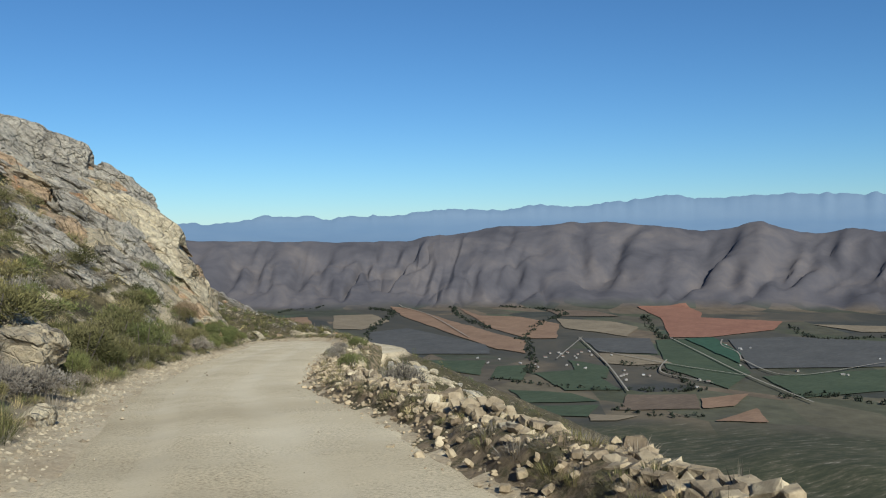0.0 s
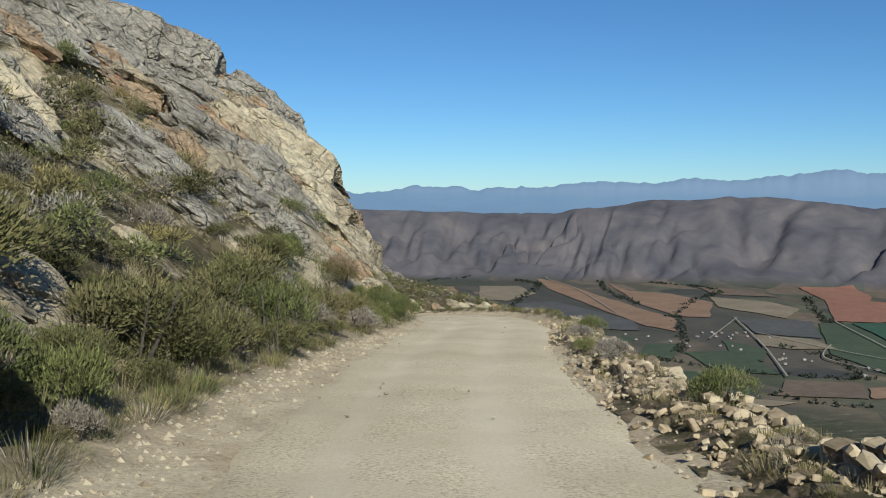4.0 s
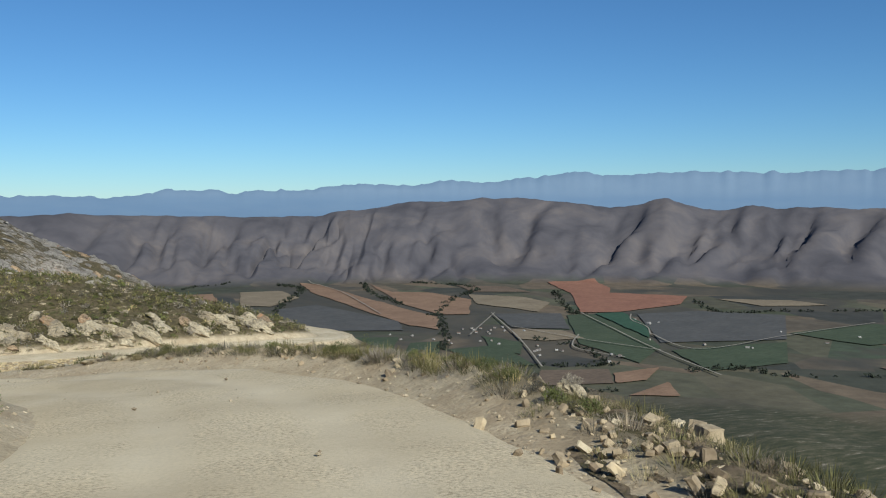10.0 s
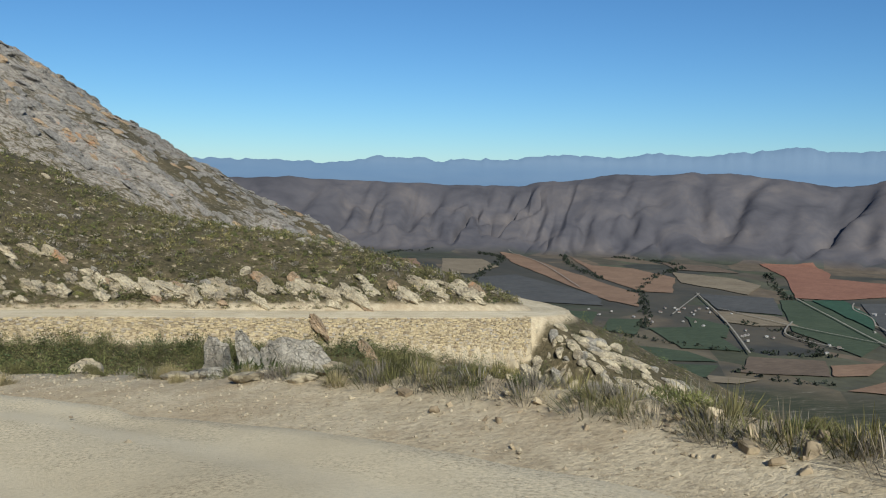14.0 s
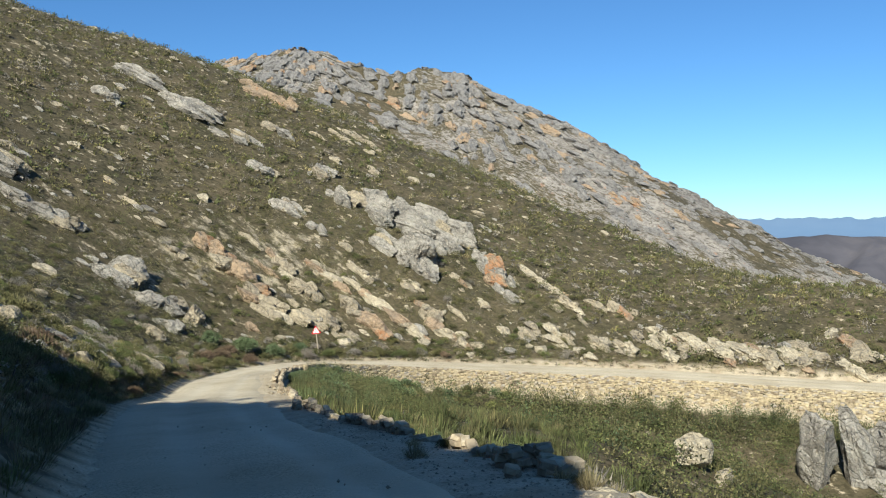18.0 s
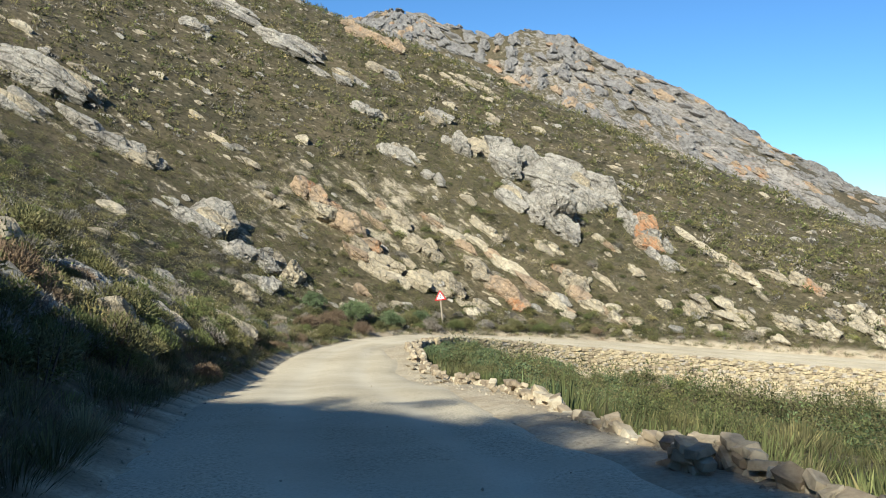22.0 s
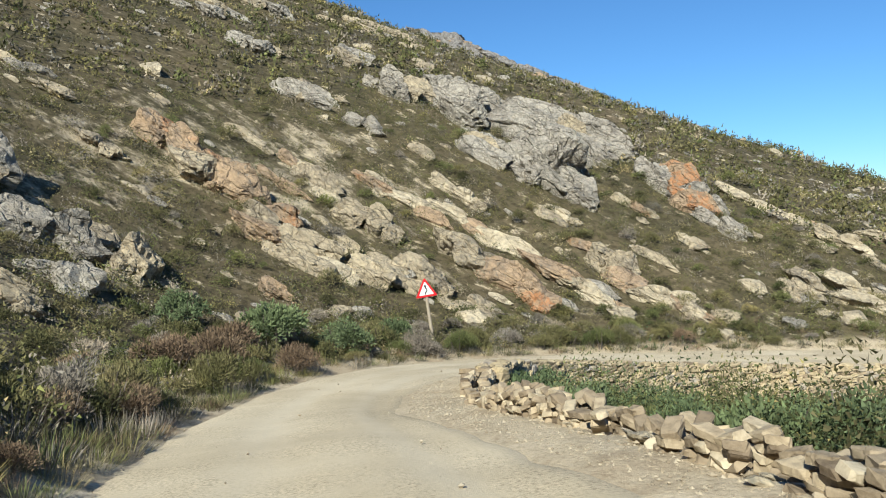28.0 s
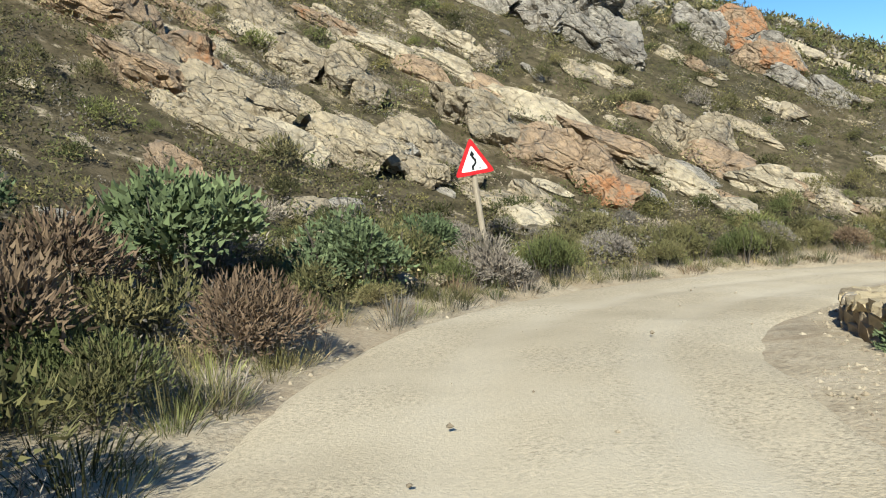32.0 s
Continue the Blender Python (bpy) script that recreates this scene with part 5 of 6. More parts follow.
for x, y, kind, size in ((-79.6, 103.6, "broad", 2.2), (-79.2, 106.4, "broad", 1.6), (-78.4, 101.0, "russet", 1.9), (-77.2, 99.4, "russet", 1.8), (-76.4, 97.6, "russet", 1.7), (-80.4, 110.2, "broad", 1.4), (-79.8, 108.4, "heath", 1.7), (-82.0, 102.0, "broad", 1.6), (-79.4, 113.6, "heath", 1.4), (-78.8, 115.4, "grey", 1.3), (-80.6, 105.2, "grey", 1.6),
                         (-67.0, 99.4, "broad", 1.3), (-65.4, 97.6, "broad", 1.2), (-69.4, 103.6, "broad", 1.5), (-69.8, 106.2, "broad", 1.6), (-70.2, 111.6, "broad", 1.5), (-66.2, 107.4, "broad", 2.2), (-63.8, 104.2, "broad", 2.0), (-71.4, 104.6, "broad", 0.9), (-71.8, 106.8, "broad", 1.2), (-71.6, 109.2, "broad", 1.0), (-71.2, 114.4, "broad", 1.1), (-68.6, 108.0, "broad", 1.9), (-67.2, 110.2, "broad", 1.8), (-67.6, 105.0, "broad", 1.6), (-66.0, 103.4, "broad", 1.3), (-64.6, 100.6, "broad", 1.4), (-63.0, 101.6, "heath", 1.5)):
    plant(x, y, kind, size, group="bushes at the bend")
for s_, d_, size in ((130.6, -3.5, 1.0), (131.8, -3.3, 0.9), (133.2, -3.4, 1.2), (134.8, -3.3, 0.9), (138.5, -3.3, 0.8), (129.2, -3.7, 1.3), (126.4, -3.6, 1.0)):
    plant(*beside(S0 + s_, d_), "broad", size, group="bushes at the bend")
grow(103, 128, -6.2, -4.2, 16, ("broad", "broad", "heath"), (1.0, 1.7))
grow(84, 118, -8.0, -3.9, 26, ("heath", "green", "green", "broad", "heath"), (0.8, 1.6))

# scrub without number
def clump(seed, count, leaf, flat_=0.62):
    """A rounded tuft of small leaves turned every way."""
    r = np.random.default_rng(seed)
    d = r.normal(0, 1, (count, 3))
    d /= np.linalg.norm(d, axis=1)[:, None]
    d[:, 2] = np.abs(d[:, 2])
    c = d * (0.30 + 0.25 * r.random((count, 1))) * (1, 1, 2 * flat_) * (0.75 + 0.5 * r.random((count, 1)))
    u = r.normal(0, 1, (count, 3)) + (0, 0, 0.8)
    u = u / np.linalg.norm(u, axis=1)[:, None] * leaf * r.uniform(0.6, 1.4, (count, 1))
    w = np.cross(u, r.normal(0, 1, (count, 3)))
    w = w / np.linalg.norm(w, axis=1)[:, None] * leaf * 0.45
    v = np.stack([c - w, c + w, c + u * 1.6], 1).reshape(-1, 3)
    return v, np.arange(3 * count).reshape(-1, 3)


SCRUB = [clump(900 + k, 66, 0.056) for k in range(6)]
SCRUB_HIGH = [clump(930 + k, 300, 0.028, 1.15) for k in range(6)]
SCRUB_TALL = [clump(920 + k, 84, 0.058, 0.95) for k in range(6)]
SCRUB_FAR = [clump(950 + k, 26, 0.14) for k in range(6)]


def scrub(name, label, places, sizes, mat, shapes, category="scrub", lifted=False, tone=0.45):
    g = np.random.default_rng(len(places))
    z = ground_z(places[:, 0], places[:, 1])
    if lifted:
        z = np.array([bank_top(x, y) for x, y in places])
    vs, fs, n = [], [], 0
    for i in range(len(places)):
        v, f = shapes[i % len(shapes)]
        a = g.uniform(0, 6.28)
        c, s_ = math.cos(a) * sizes[i], math.sin(a) * sizes[i]
        vs.append(np.stack([v[:, 0] * c - v[:, 1] * s_ + places[i, 0], v[:, 0] * s_ + v[:, 1] * c + places[i, 1], v[:, 2] * sizes[i] * g.uniform(0.75, 1.15) + z[i] - 0.05], 1))
        fs.append(f + n)
        n += len(v)
    tones = np.repeat(np.clip(g.normal(tone, 0.27, len(places)), 0, 1), [len(v) for v in vs])
    return tagged(new(name, raw_mesh(name, np.concatenate(vs), np.concatenate(fs), mat, attrs=[("tone", tones)])), label, category, kind="stuff")


def sown(count, x0, x1, y0, y1, keep, seed):
    g = np.random.default_rng(seed)
    p = np.stack([g.uniform(x0, x1, count), g.uniform(y0, y1, count)], 1)
    s_, d_, _, _ = road_coords(p[:, 0], p[:, 1])
    return p[keep(p, s_, d_, g.random(count))]


near_p = sown(24000, -45, 14, -2, 95, lambda p, s_, d_, u: (np.abs(d_) > 3.9) & (d_ > -7) & (d_ < 22) & (u < 0.55 + 0.8 * fbm(p[:, 0] / 5, p[:, 1] / 5, 3, 201)) & ~((s_ > S0 + 41) & (s_ < S0 + 66) & (d_ > 0) & (u > 0.26))
              & ~((s_ < S0 + 52) & (d_ < 0) & (d_ > -5.5) & (u > 0.15)), 1)
g_ = np.random.default_rng(5)
half = g_.random(len(near_p))
for lo, hi, mat, word in ((0, 0.62, HEATH, "olive"), (0.62, 0.78, HEATH_GREEN, "green"), (0.78, 0.90, GREY_TWIG, "grey"), (0.90, 1.0, STRAW, "straw-coloured")):
    q = near_p[(half >= lo) & (half < hi)]
    scrub("scrub", "low %s scrub covering the bank" % word, q, g_.uniform(0.35, 1.0, len(q)), mat, SCRUB)
slope_c = sown(20000, -102, -58, 76, 142, lambda p, s_, d_, u: (d_ > 3.5) & (s_ > S0 + 112) & (u < 0.75 + 0.8 * fbm(p[:, 0] / 6, p[:, 1] / 6, 3, 205)), 4)
slope_p = sown(60000, -170, -5, 84, 230, lambda p, s_, d_, u: (d_ > 3.6) & (s_ > S0 + 104) & (d_ < 110) & (u < 0.62 + 0.7 * fbm(p[:, 0] / 9, p[:, 1] / 9, 3, 203) - 0.002 * d_), 2)
slope_p = slope_p[~((slope_p[:, 0] < -58) & (slope_p[:, 1] < 142) & (slope_p[:, 0] > -102))]
bank_c = sown(14000, -112, -20, 44, 108, lambda p, s_, d_, u: (d_ > 4.5) & (d_ < 60) & (s_ > S0 + 66) & (s_ <= S0 + 113) & ((p[:, 0] < -45) | (d_ > 21)) & (u < 0.62 + 0.8 * fbm(p[:, 0] / 6, p[:, 1] / 6, 3, 207)), 8)
slope_c = np.concatenate([slope_c, bank_c])
close_by = np.r_[np.ones(len(slope_c), bool), np.zeros(len(slope_p), bool)]
slope_p = np.concatenate([slope_c, slope_p])
half = g_.random(len(slope_p))
for lo, hi, mat, word in ((0, 0.66, HEATH, "olive"), (0.66, 0.80, HEATH_GREEN, "green"), (0.80, 0.97, GREY_TWIG, "grey"), (0.97, 1.0, STRAW, "straw-coloured")):
    k = (half >= lo) & (half < hi)
    q = slope_p[k & close_by]
    scrub("scrub", "low %s scrub covering the far slope" % word, q, 0.4 + 0.8 * g_.random(len(q)) ** 2.2, mat, SCRUB)
    q = slope_p[k & ~close_by]
    scrub("scrub", "low %s scrub covering the far slope" % word, q, 0.45 + 1.1 * g_.random(len(q)) ** 2.0, mat, SCRUB_FAR)
# rounder bushes in ledges of the cliff and on the banks further off
LOBES = [lobed(1500 + k, 7, 90, 1.0, 0.75, 0.038) for k in range(5)]
for s0_, s1_, d0_, d1_, count, lo, hi in ((33, 56, 6.0, 19.0, 150, 0.5, 1.4), (2, 36, 5.0, 21.0, 240, 0.8, 2.0), (66, 122, 4.5, 14.0, 220, 0.7, 1.6), (122, 165, 4.0, 26.0, 260, 0.6, 1.5), (120, 156, 3.5, 7.5, 230, 0.5, 1.15), (88, 121, 3.7, 6.0, 190, 0.6, 1.1), (150, 205, 4.0, 18.0, 160, 0.6, 1.3)):
    g = np.random.default_rng(int(s0_ * 10 + d0_))
    q = np.array([beside(S0 + g.uniform(s0_, s1_), d0_ + (d1_ - d0_) * g.random()) for k in range(count)])
    q = q[road_coords(q[:, 0], q[:, 1])[1] > (3.1 if s0_ == 120 else 3.6)]
    u = g.random(len(q))
    for a_, b_, mat, word in ((0, 0.62, HEATH, "olive"), (0.62, 0.85, HEATH_GREEN, "green"), (0.85, 1.01, GREY_TWIG, "grey")):
        w = q[(u >= a_) & (u < b_)]
        scrub("scrub", "rounded %s heath bushes between the rocks" % word, w, g.uniform(lo, hi, len(w)), mat, LOBES)
# low brown bushes on the brink of the nose, taller ones before the wall
for s0_, s1_, d0_, d1_, count, lo, hi in ((45, 60, 3.2, 4.0, 130, 0.2, 0.42), (58, 78, 3.7, 6.5, 90, 0.7, 1.3)):
    g = np.random.default_rng(int(s0_))
    q = np.array([beside(S0 + g.uniform(s0_, s1_), -g.uniform(d0_, d1_)) for k in range(count)])
    for k, (mat, word) in enumerate(((HEATH, "olive"), (GREY_TWIG, "grey-brown"), (HEATH_GREEN, "green"))):
        w = q[k::3]
        scrub("scrub", "small rounded %s bushes along the brink" % word, w, g.uniform(lo, hi, len(w)), mat, LOBES, tone=0.4)
# the strips right beside the road
def strip(s0_, s1_, d0_, d1_, count, seed):
    g = np.random.default_rng(seed)
    q = S0 + g.uniform(s0_, s1_, count)
    d_ = d0_ + (d1_ - d0_) * g.random(count) ** 1.3
    p = np.stack([np.interp(q, ALONG, LINE[:, 0]) - np.interp(q, ALONG, TAN[:, 1]) * d_, np.interp(q, ALONG, LINE[:, 1]) + np.interp(q, ALONG, TAN[:, 0]) * d_], 1)
    return p[(np.abs(road_coords(p[:, 0], p[:, 1])[1]) > min(abs(d0_), abs(d1_)) - 0.4) & (g.random(count) < 0.75 + 0.9 * fbm(p[:, 0] / 3, p[:, 1] / 3, 2, 211))]


UPRIGHT = [blades(random.Random(640 + k), 64, 1.0, 1.0, 0.017, 0.55, 0.1) for k in range(6)]
TWIGGY = [blades(random.Random(660 + k), 86, 1.0, 0.85, 0.0085, 1.0, 0.2) for k in range(6)]
TUFT = [blades(random.Random(600 + k), 110, 0.9, 0.8, 0.0045, 1.0, 0.45) for k in range(5)]
for s0_, s1_, d0_, d1_, count, mixed in ((-6, 46, 2.75, 6.5, 1800, ((0.5, HEATH), (0.7, HEATH_GREEN), (0.82, GREY_TWIG), (1.0, STRAW))), (64, 118, 3.0, 5.6, 1900, ((0.45, HEATH), (0.6, HEATH_GREEN), (0.78, RUSSET), (1.0, STRAW))),
                                         (116, 200, 2.6, 5.6, 2500, ((0.40, HEATH), (0.55, HEATH_GREEN), (0.75, GREY_TWIG), (0.85, RUSSET), (1.0, STRAW))), (46, 62, -3.0, -4.6, 900, ((0.56, HEATH), (0.80, GREY_TWIG), (1.0, STRAW))), (-6, 47, -4.3, -2.9, 1500, ((0.45, HEATH), (0.65, GREY_TWIG), (1.0, STRAW))),
                                         (82, 128, -6.5, -3.6, 1300, ((0.45, HEATH), (0.96, HEATH_GREEN), (1.0, BROAD))), (97, 129, -9.5, -4.5, 700, ((0.5, HEATH), (0.93, HEATH_GREEN), (1.0, BROAD)))):
    q = strip(s0_, s1_, d0_, d1_, count, int(s0_ * 3 + d0_ * 10 + 500))
    u = g_.random(len(q))
    last = 0
    for top_, mat in mixed:
        w = q[(u >= last) & (u < top_)]
        last = top_
        big = g_.uniform(0.25, 0.62, len(w)) * (1.1 if s0_ == 116 else 2.6 if s0_ == 97 else 1.5 if d0_ < 0 and s0_ > 80 else 0.8 if s0_ == 46 else 0.6 if d0_ < 0 else 1)
        scrub("dry_grass" if mat == STRAW else "scrub", "pale dry grass tufts along the road edge" if mat == STRAW else "low mixed scrub along the road edge", w, big, mat, TUFT if mat == STRAW else SCRUB_HIGH if s0_ == 97 else UPRIGHT if s0_ == 82 else TWIGGY, "grass" if mat == STRAW else "scrub", s0_ == -6 and d0_ < 0, 0.25 if s0_ in (82, 97) else 0.45)
gully_p = sown(17000, -75, 25, 70, 170, lambda p, s_, d_, u: (d_ < -0.5 - np.interp(s_, BRINK_S, BRINK_D)) & (s_ > S0 + 50) & (s_ < S0 + 260) & (u < 0.8), 3)
gully_p = gully_p[~((gully_p[:, 0] > -15) & (gully_p[:, 1] > 141) & (np.arange(len(gully_p)) % 5 > 0))]
gully_p = gully_p[np.min([np.hypot(gully_p[:, 0] - q[0], (gully_p[:, 1] - q[1] + 1.5) * 0.7) for q in GULLY_ROCKS[:9]], 0) > 2.4]
half = g_.random(len(gully_p))
gully_s, gully_d = road_coords(gully_p[:, 0], gully_p[:, 1])[:2]
for lo, hi, mat, word in ((0, 0.55, HEATH, "olive"), (0.55, 0.93, HEATH_GREEN, "green"), (0.93, 1.0, BROAD, "leafy")):
    k = (half >= lo) & (half < hi)
    hard = (gully_s > S0 + 60) & (gully_s < S0 + 146) & (gully_d > -17)
    q = gully_p[k & hard]
    scrub("scrub", "dense %s scrub beside the road edge" % word, q, g_.uniform(0.6, 1.25, len(q)), mat, SCRUB_HIGH if mat == BROAD else UPRIGHT, tone=0.22)
    q = gully_p[k & ~hard]
    scrub("scrub", "dense %s scrub filling the gully" % word, q, g_.uniform(0.8, 1.9, len(q)), mat, SCRUB_TALL, tone=0.25)

foot_p = sown(9000, -75, -8, 100, 160, lambda p, s_, d_, u: (d_ < -3.8) & (d_ > -8.5) & (s_ > S0 + 134) & (s_ < S0 + 208), 12)
half = g_.random(len(foot_p))
for lo, hi, mat, word in ((0, 0.5, HEATH, "olive"), (0.5, 0.9, HEATH_GREEN, "green"), (0.9, 1.0, BROAD, "leafy")):
    q = foot_p[(half >= lo) & (half < hi)]
    near_ = road_coords(q[:, 0], q[:, 1])[0] < S0 + 156
    scrub("scrub", "tall %s scrub against the foot of the wall" % word, q[~near_], g_.uniform(1.0, 2.0, (~near_).sum()), mat, SCRUB_TALL, tone=0.25)
    scrub("scrub", "tall %s scrub against the foot of the wall" % word, q[near_][::2], g_.uniform(0.9, 1.7, len(q[near_][::2])), mat, LOBES)

# ---------------------------------------------------------------- stones and walls
def block_mesh(seed, name, mat, soft=0.16, rude=1.0):
    r = random.Random(seed)
    bm = bmesh.new()
    bmesh.ops.create_cube(bm, size=1.0)
    bmesh.ops.bevel(bm, geom=list(bm.edges), offset=soft, segments=1, affect="EDGES", profile=0.5)
    for v in bm.verts:
        v.co += Vector((r.uniform(-0.11, 0.11), r.uniform(-0.11, 0.11), r.uniform(-0.13, 0.13))) * rude
    bmesh.ops.triangulate(bm, faces=list(bm.faces))
    return bm_mesh(name, bm, mat)


STONES = [block_mesh(1300 + k, "stone", WALL_STONE) for k in range(8)]
EDGING = [block_mesh(1340 + k, "stone", EDGE_STONE, 0.14, 0.8) for k in range(8)]
EDGING_MASS = [block_mesh(1340 + k, "stone_mass", EDGE_STONE_MASS, 0.14, 0.8) for k in range(8)]
STONES_MASS = [block_mesh(1300 + k, "stone_mass", WALL_STONE_MASS) for k in range(8)]


def curve_of(*pairs):
    xs, ys = zip(*pairs)
    return lambda q: float(np.interp(q, xs, ys))


def dry_wall(label, s0_, s1_, d_, top, foot, size, singles, loose=0.0, stones=STONES, mass=STONES_MASS, core_down=0.26):
    """A dry stone wall along the road: from station to station, d_ beside its middle; top(s) and foot(s) over the road. singles: stations whose stones are single parts."""
    r = random.Random(int(s0_ * 7))
    d_ = d_ if callable(d_) else curve_of((s0_, d_), (s1_, d_))
    wall = new("stone_wall")
    tagged(wall, label, "stone wall")
    ss = np.arange(S0 + s0_ + 0.4, S0 + s1_ - 0.3, 0.6)
    vs, fs = [], []
    for i, s_ in enumerate(ss):
        x, y = beside(s_, d_(s_ - S0))
        j = int(np.searchsorted(ALONG, s_))
        nx, ny = TAN[j, 1], -TAN[j, 0]
        zr_ = float(np.interp(s_, ALONG, LINE[:, 2]))
        t_, f_ = zr_ + top(s_ - S0), zr_ + foot(s_ - S0)
        for o, z in ((-0.26, t_ - core_down), (-0.26, f_), (0.16, t_ - core_down), (0.16, f_)):
            vs.append((x - nx * o * -1, y - ny * o * -1, z))
        if i:
            a, b = 4 * (i - 1), 4 * i
            fs += [(a, b, b + 2, a + 2), (a + 2, b + 2, b + 3, a + 3), (a, a + 1, b + 1, b)]
    e_ = 4 * (len(ss) - 1)
    fs += [(0, 2, 3, 1), (e_, e_ + 1, e_ + 3, e_ + 2)]
    core = raw_mesh("core", np.array(vs), np.array(fs), WALL_BACKING)
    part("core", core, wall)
    lots = []
    s_ = S0 + s0_
    level = {}
    course = 0
    high = max(top(q) - foot(q) for q in np.linspace(s0_, s1_, 40))
    z0 = 0.0
    while z0 < high:
        h = size * r.uniform(0.45, 0.85)
        s_ = S0 + s0_ + r.uniform(0, size)
        while s_ < S0 + s1_:
            w = size * r.uniform(1.0, 1.9)
            t_, f_ = top(s_ - S0), foot(s_ - S0)
            zc = t_ - z0 - h / 2
            if zc > f_ - 0.2:
                x, y = beside(s_, d_(s_ - S0) - 0.20 + r.uniform(-0.05, 0.06))
                j = int(np.searchsorted(ALONG, s_))
                m = Matrix.LocRotScale((x, y, float(np.interp(s_, ALONG, LINE[:, 2])) + zc + r.uniform(-0.04, 0.04)),
                                       Euler((r.gauss(0, 0.08 + loose), r.gauss(0, 0.08 + loose), math.atan2(TAN[j, 1], TAN[j, 0]) + r.gauss(0, 0.12 + loose))),
                                       (w * 1.12, size * r.uniform(0.9, 1.5), h * 1.12))
                lots.append((s_ - S0, m))
                if t_ > 0.2 and zc > -0.15:  # where it stands above the road the near side shows too
                    x, y = beside(s_, d_(s_ - S0) + 0.16 + r.uniform(-0.04, 0.05))
                    m2 = m.copy()
                    m2.translation.x, m2.translation.y = x, y
                    lots.append((s_ - S0, m2))
            s_ += w * r.uniform(0.9, 1.12)
        for end in (s0_, s1_):  # the ends are closed with stones too
            zc = top(end) - z0 - h / 2
            for across in (-0.42, -0.05, 0.3) if zc > foot(end) - 0.2 else ():
                x, y = beside(S0 + end, d_(end) - across + r.uniform(-0.05, 0.05))
                lots.append((end, Matrix.LocRotScale((x, y, float(np.interp(S0 + end, ALONG, LINE[:, 2])) + zc), Euler((r.gauss(0, 0.1), r.gauss(0, 0.1), r.uniform(0, 6.28))), (size * 1.5, size * 1.3, h * 1.15))))
        z0 += h * 0.97
    count = 0
    for q, m in lots:
        if singles[0] <= q <= singles[1] and count < 300:
            ob = new("stone", stones[r.randrange(8)])
            ob.parent = wall
            ob.matrix_basis = m
            count += 1
        else:
            on_heap("stones_" + label, "x", mass[r.randrange(8)], m)
    key = ("stones_" + label, "x")
    if key in HEAP:
        vs, fs, n = [], [], 0
        for v, f in HEAP[key]:
            vs.append(v)
            fs.append(f + n)
            n += len(v)
        ob = part("stones", raw_mesh("stones", np.concatenate(vs), np.concatenate(fs), mass[0].materials[0]), wall)
        ob["kind"] = "stuff"
    return wall


dry_wall("tan dry-stone retaining wall that carries the road across the gully", 129, 220.5, -3.0, curve_of((128, 0.38), (133, 0.36), (139, 0.24), (150, 0.14), (222, 0.08)),
         curve_of((128, -1.2), (150, -2.3), (195, -3.4), (210, -4.6), (222, -6.8)), 0.25, (129, 139))
dry_wall("low tumbledown stone edging on the gully side of the road", 71, 130, curve_of((60, -3.0), (70, -2.9), (76, -2.65), (82, -2.4), (88, -2.4), (93, -2.7), (98, -3.1), (105, -3.1), (112, -2.9), (118, -2.8), (123, -2.55), (127, -2.75), (130, -2.95)),
         lambda q: 0.10 + (0.07 * math.sin(q * 0.9) + 0.05 * math.sin(q * 2.3) + 0.04 * math.sin(q * 5.1)) + 0.14 * max(0, min(1, (q - 108) / 10)), lambda q: -0.6, 0.14, (112, 130), 0.16, EDGING, EDGING_MASS, 0.6)
dry_wall("low tan dry-stone kerb wall along the outer road edge", -9, 27, curve_of((-9, -3.45), (12, -3.4), (20, -3.75), (27, -3.3)), lambda q: 0.32 + 0.05 * math.sin(q * 1.3) + 0.05 * math.sin(q * 3.1) - 0.12 * max(0, min(1, (q - 12) / 12)), lambda q: -0.4, 0.13, (-1, 12), 0.25, EDGING, EDGING_MASS, 0.2)
for k in range(34):  # half-buried stones on the brink past the nose
    x, y = beside(S0 + rnd.uniform(57, 73), -rnd.uniform(2.7, 3.3))
    big = rnd.uniform(0.15, 0.4)
    lay_rock(x, y, big * 1.4, big, big * 0.4, rnd.choice(("pale", "tan", "pale")), PEBBLY, 0.3, rnd.uniform(0, 180), "boulder", "pale half-buried stone on the brink of the road", tilt=rnd.uniform(-8, 8), group="boulders on the road edge")
for s_, d_, l, w, h in ((60.6, -3.9, 0.8, 0.6, 1.15), (61.5, -4.0, 0.75, 0.6, 0.95), (58.4, -3.9, 0.7, 0.5, 0.6), (57.2, -4.0, 0.6, 0.4, 0.4)):
    lay_rock(*beside(S0 + s_, d_), l, w, h, "grey", BOULDERS, 0.25, rnd.uniform(0, 180), "boulder", "upright grey boulder in the scrub outside the road edge", group="boulders on the road edge")
for k in range(46):  # broken flat slabs heaped at the bend
    q, d_ = rnd.uniform(100, 130), rnd.uniform(-3.4, -2.5)
    x, y = beside(S0 + q, d_)
    big = rnd.uniform(0.16, 0.45)
    lay_rock(x, y, big, big * rnd.uniform(0.6, 0.9), big * rnd.uniform(0.18, 0.3), "pale", PEBBLY, 0.1, rnd.uniform(0, 180), "stone_slab", "flat broken tan stone slab heaped on the road edge", tilt=rnd.uniform(-15, 15), group="slabs at the bend")

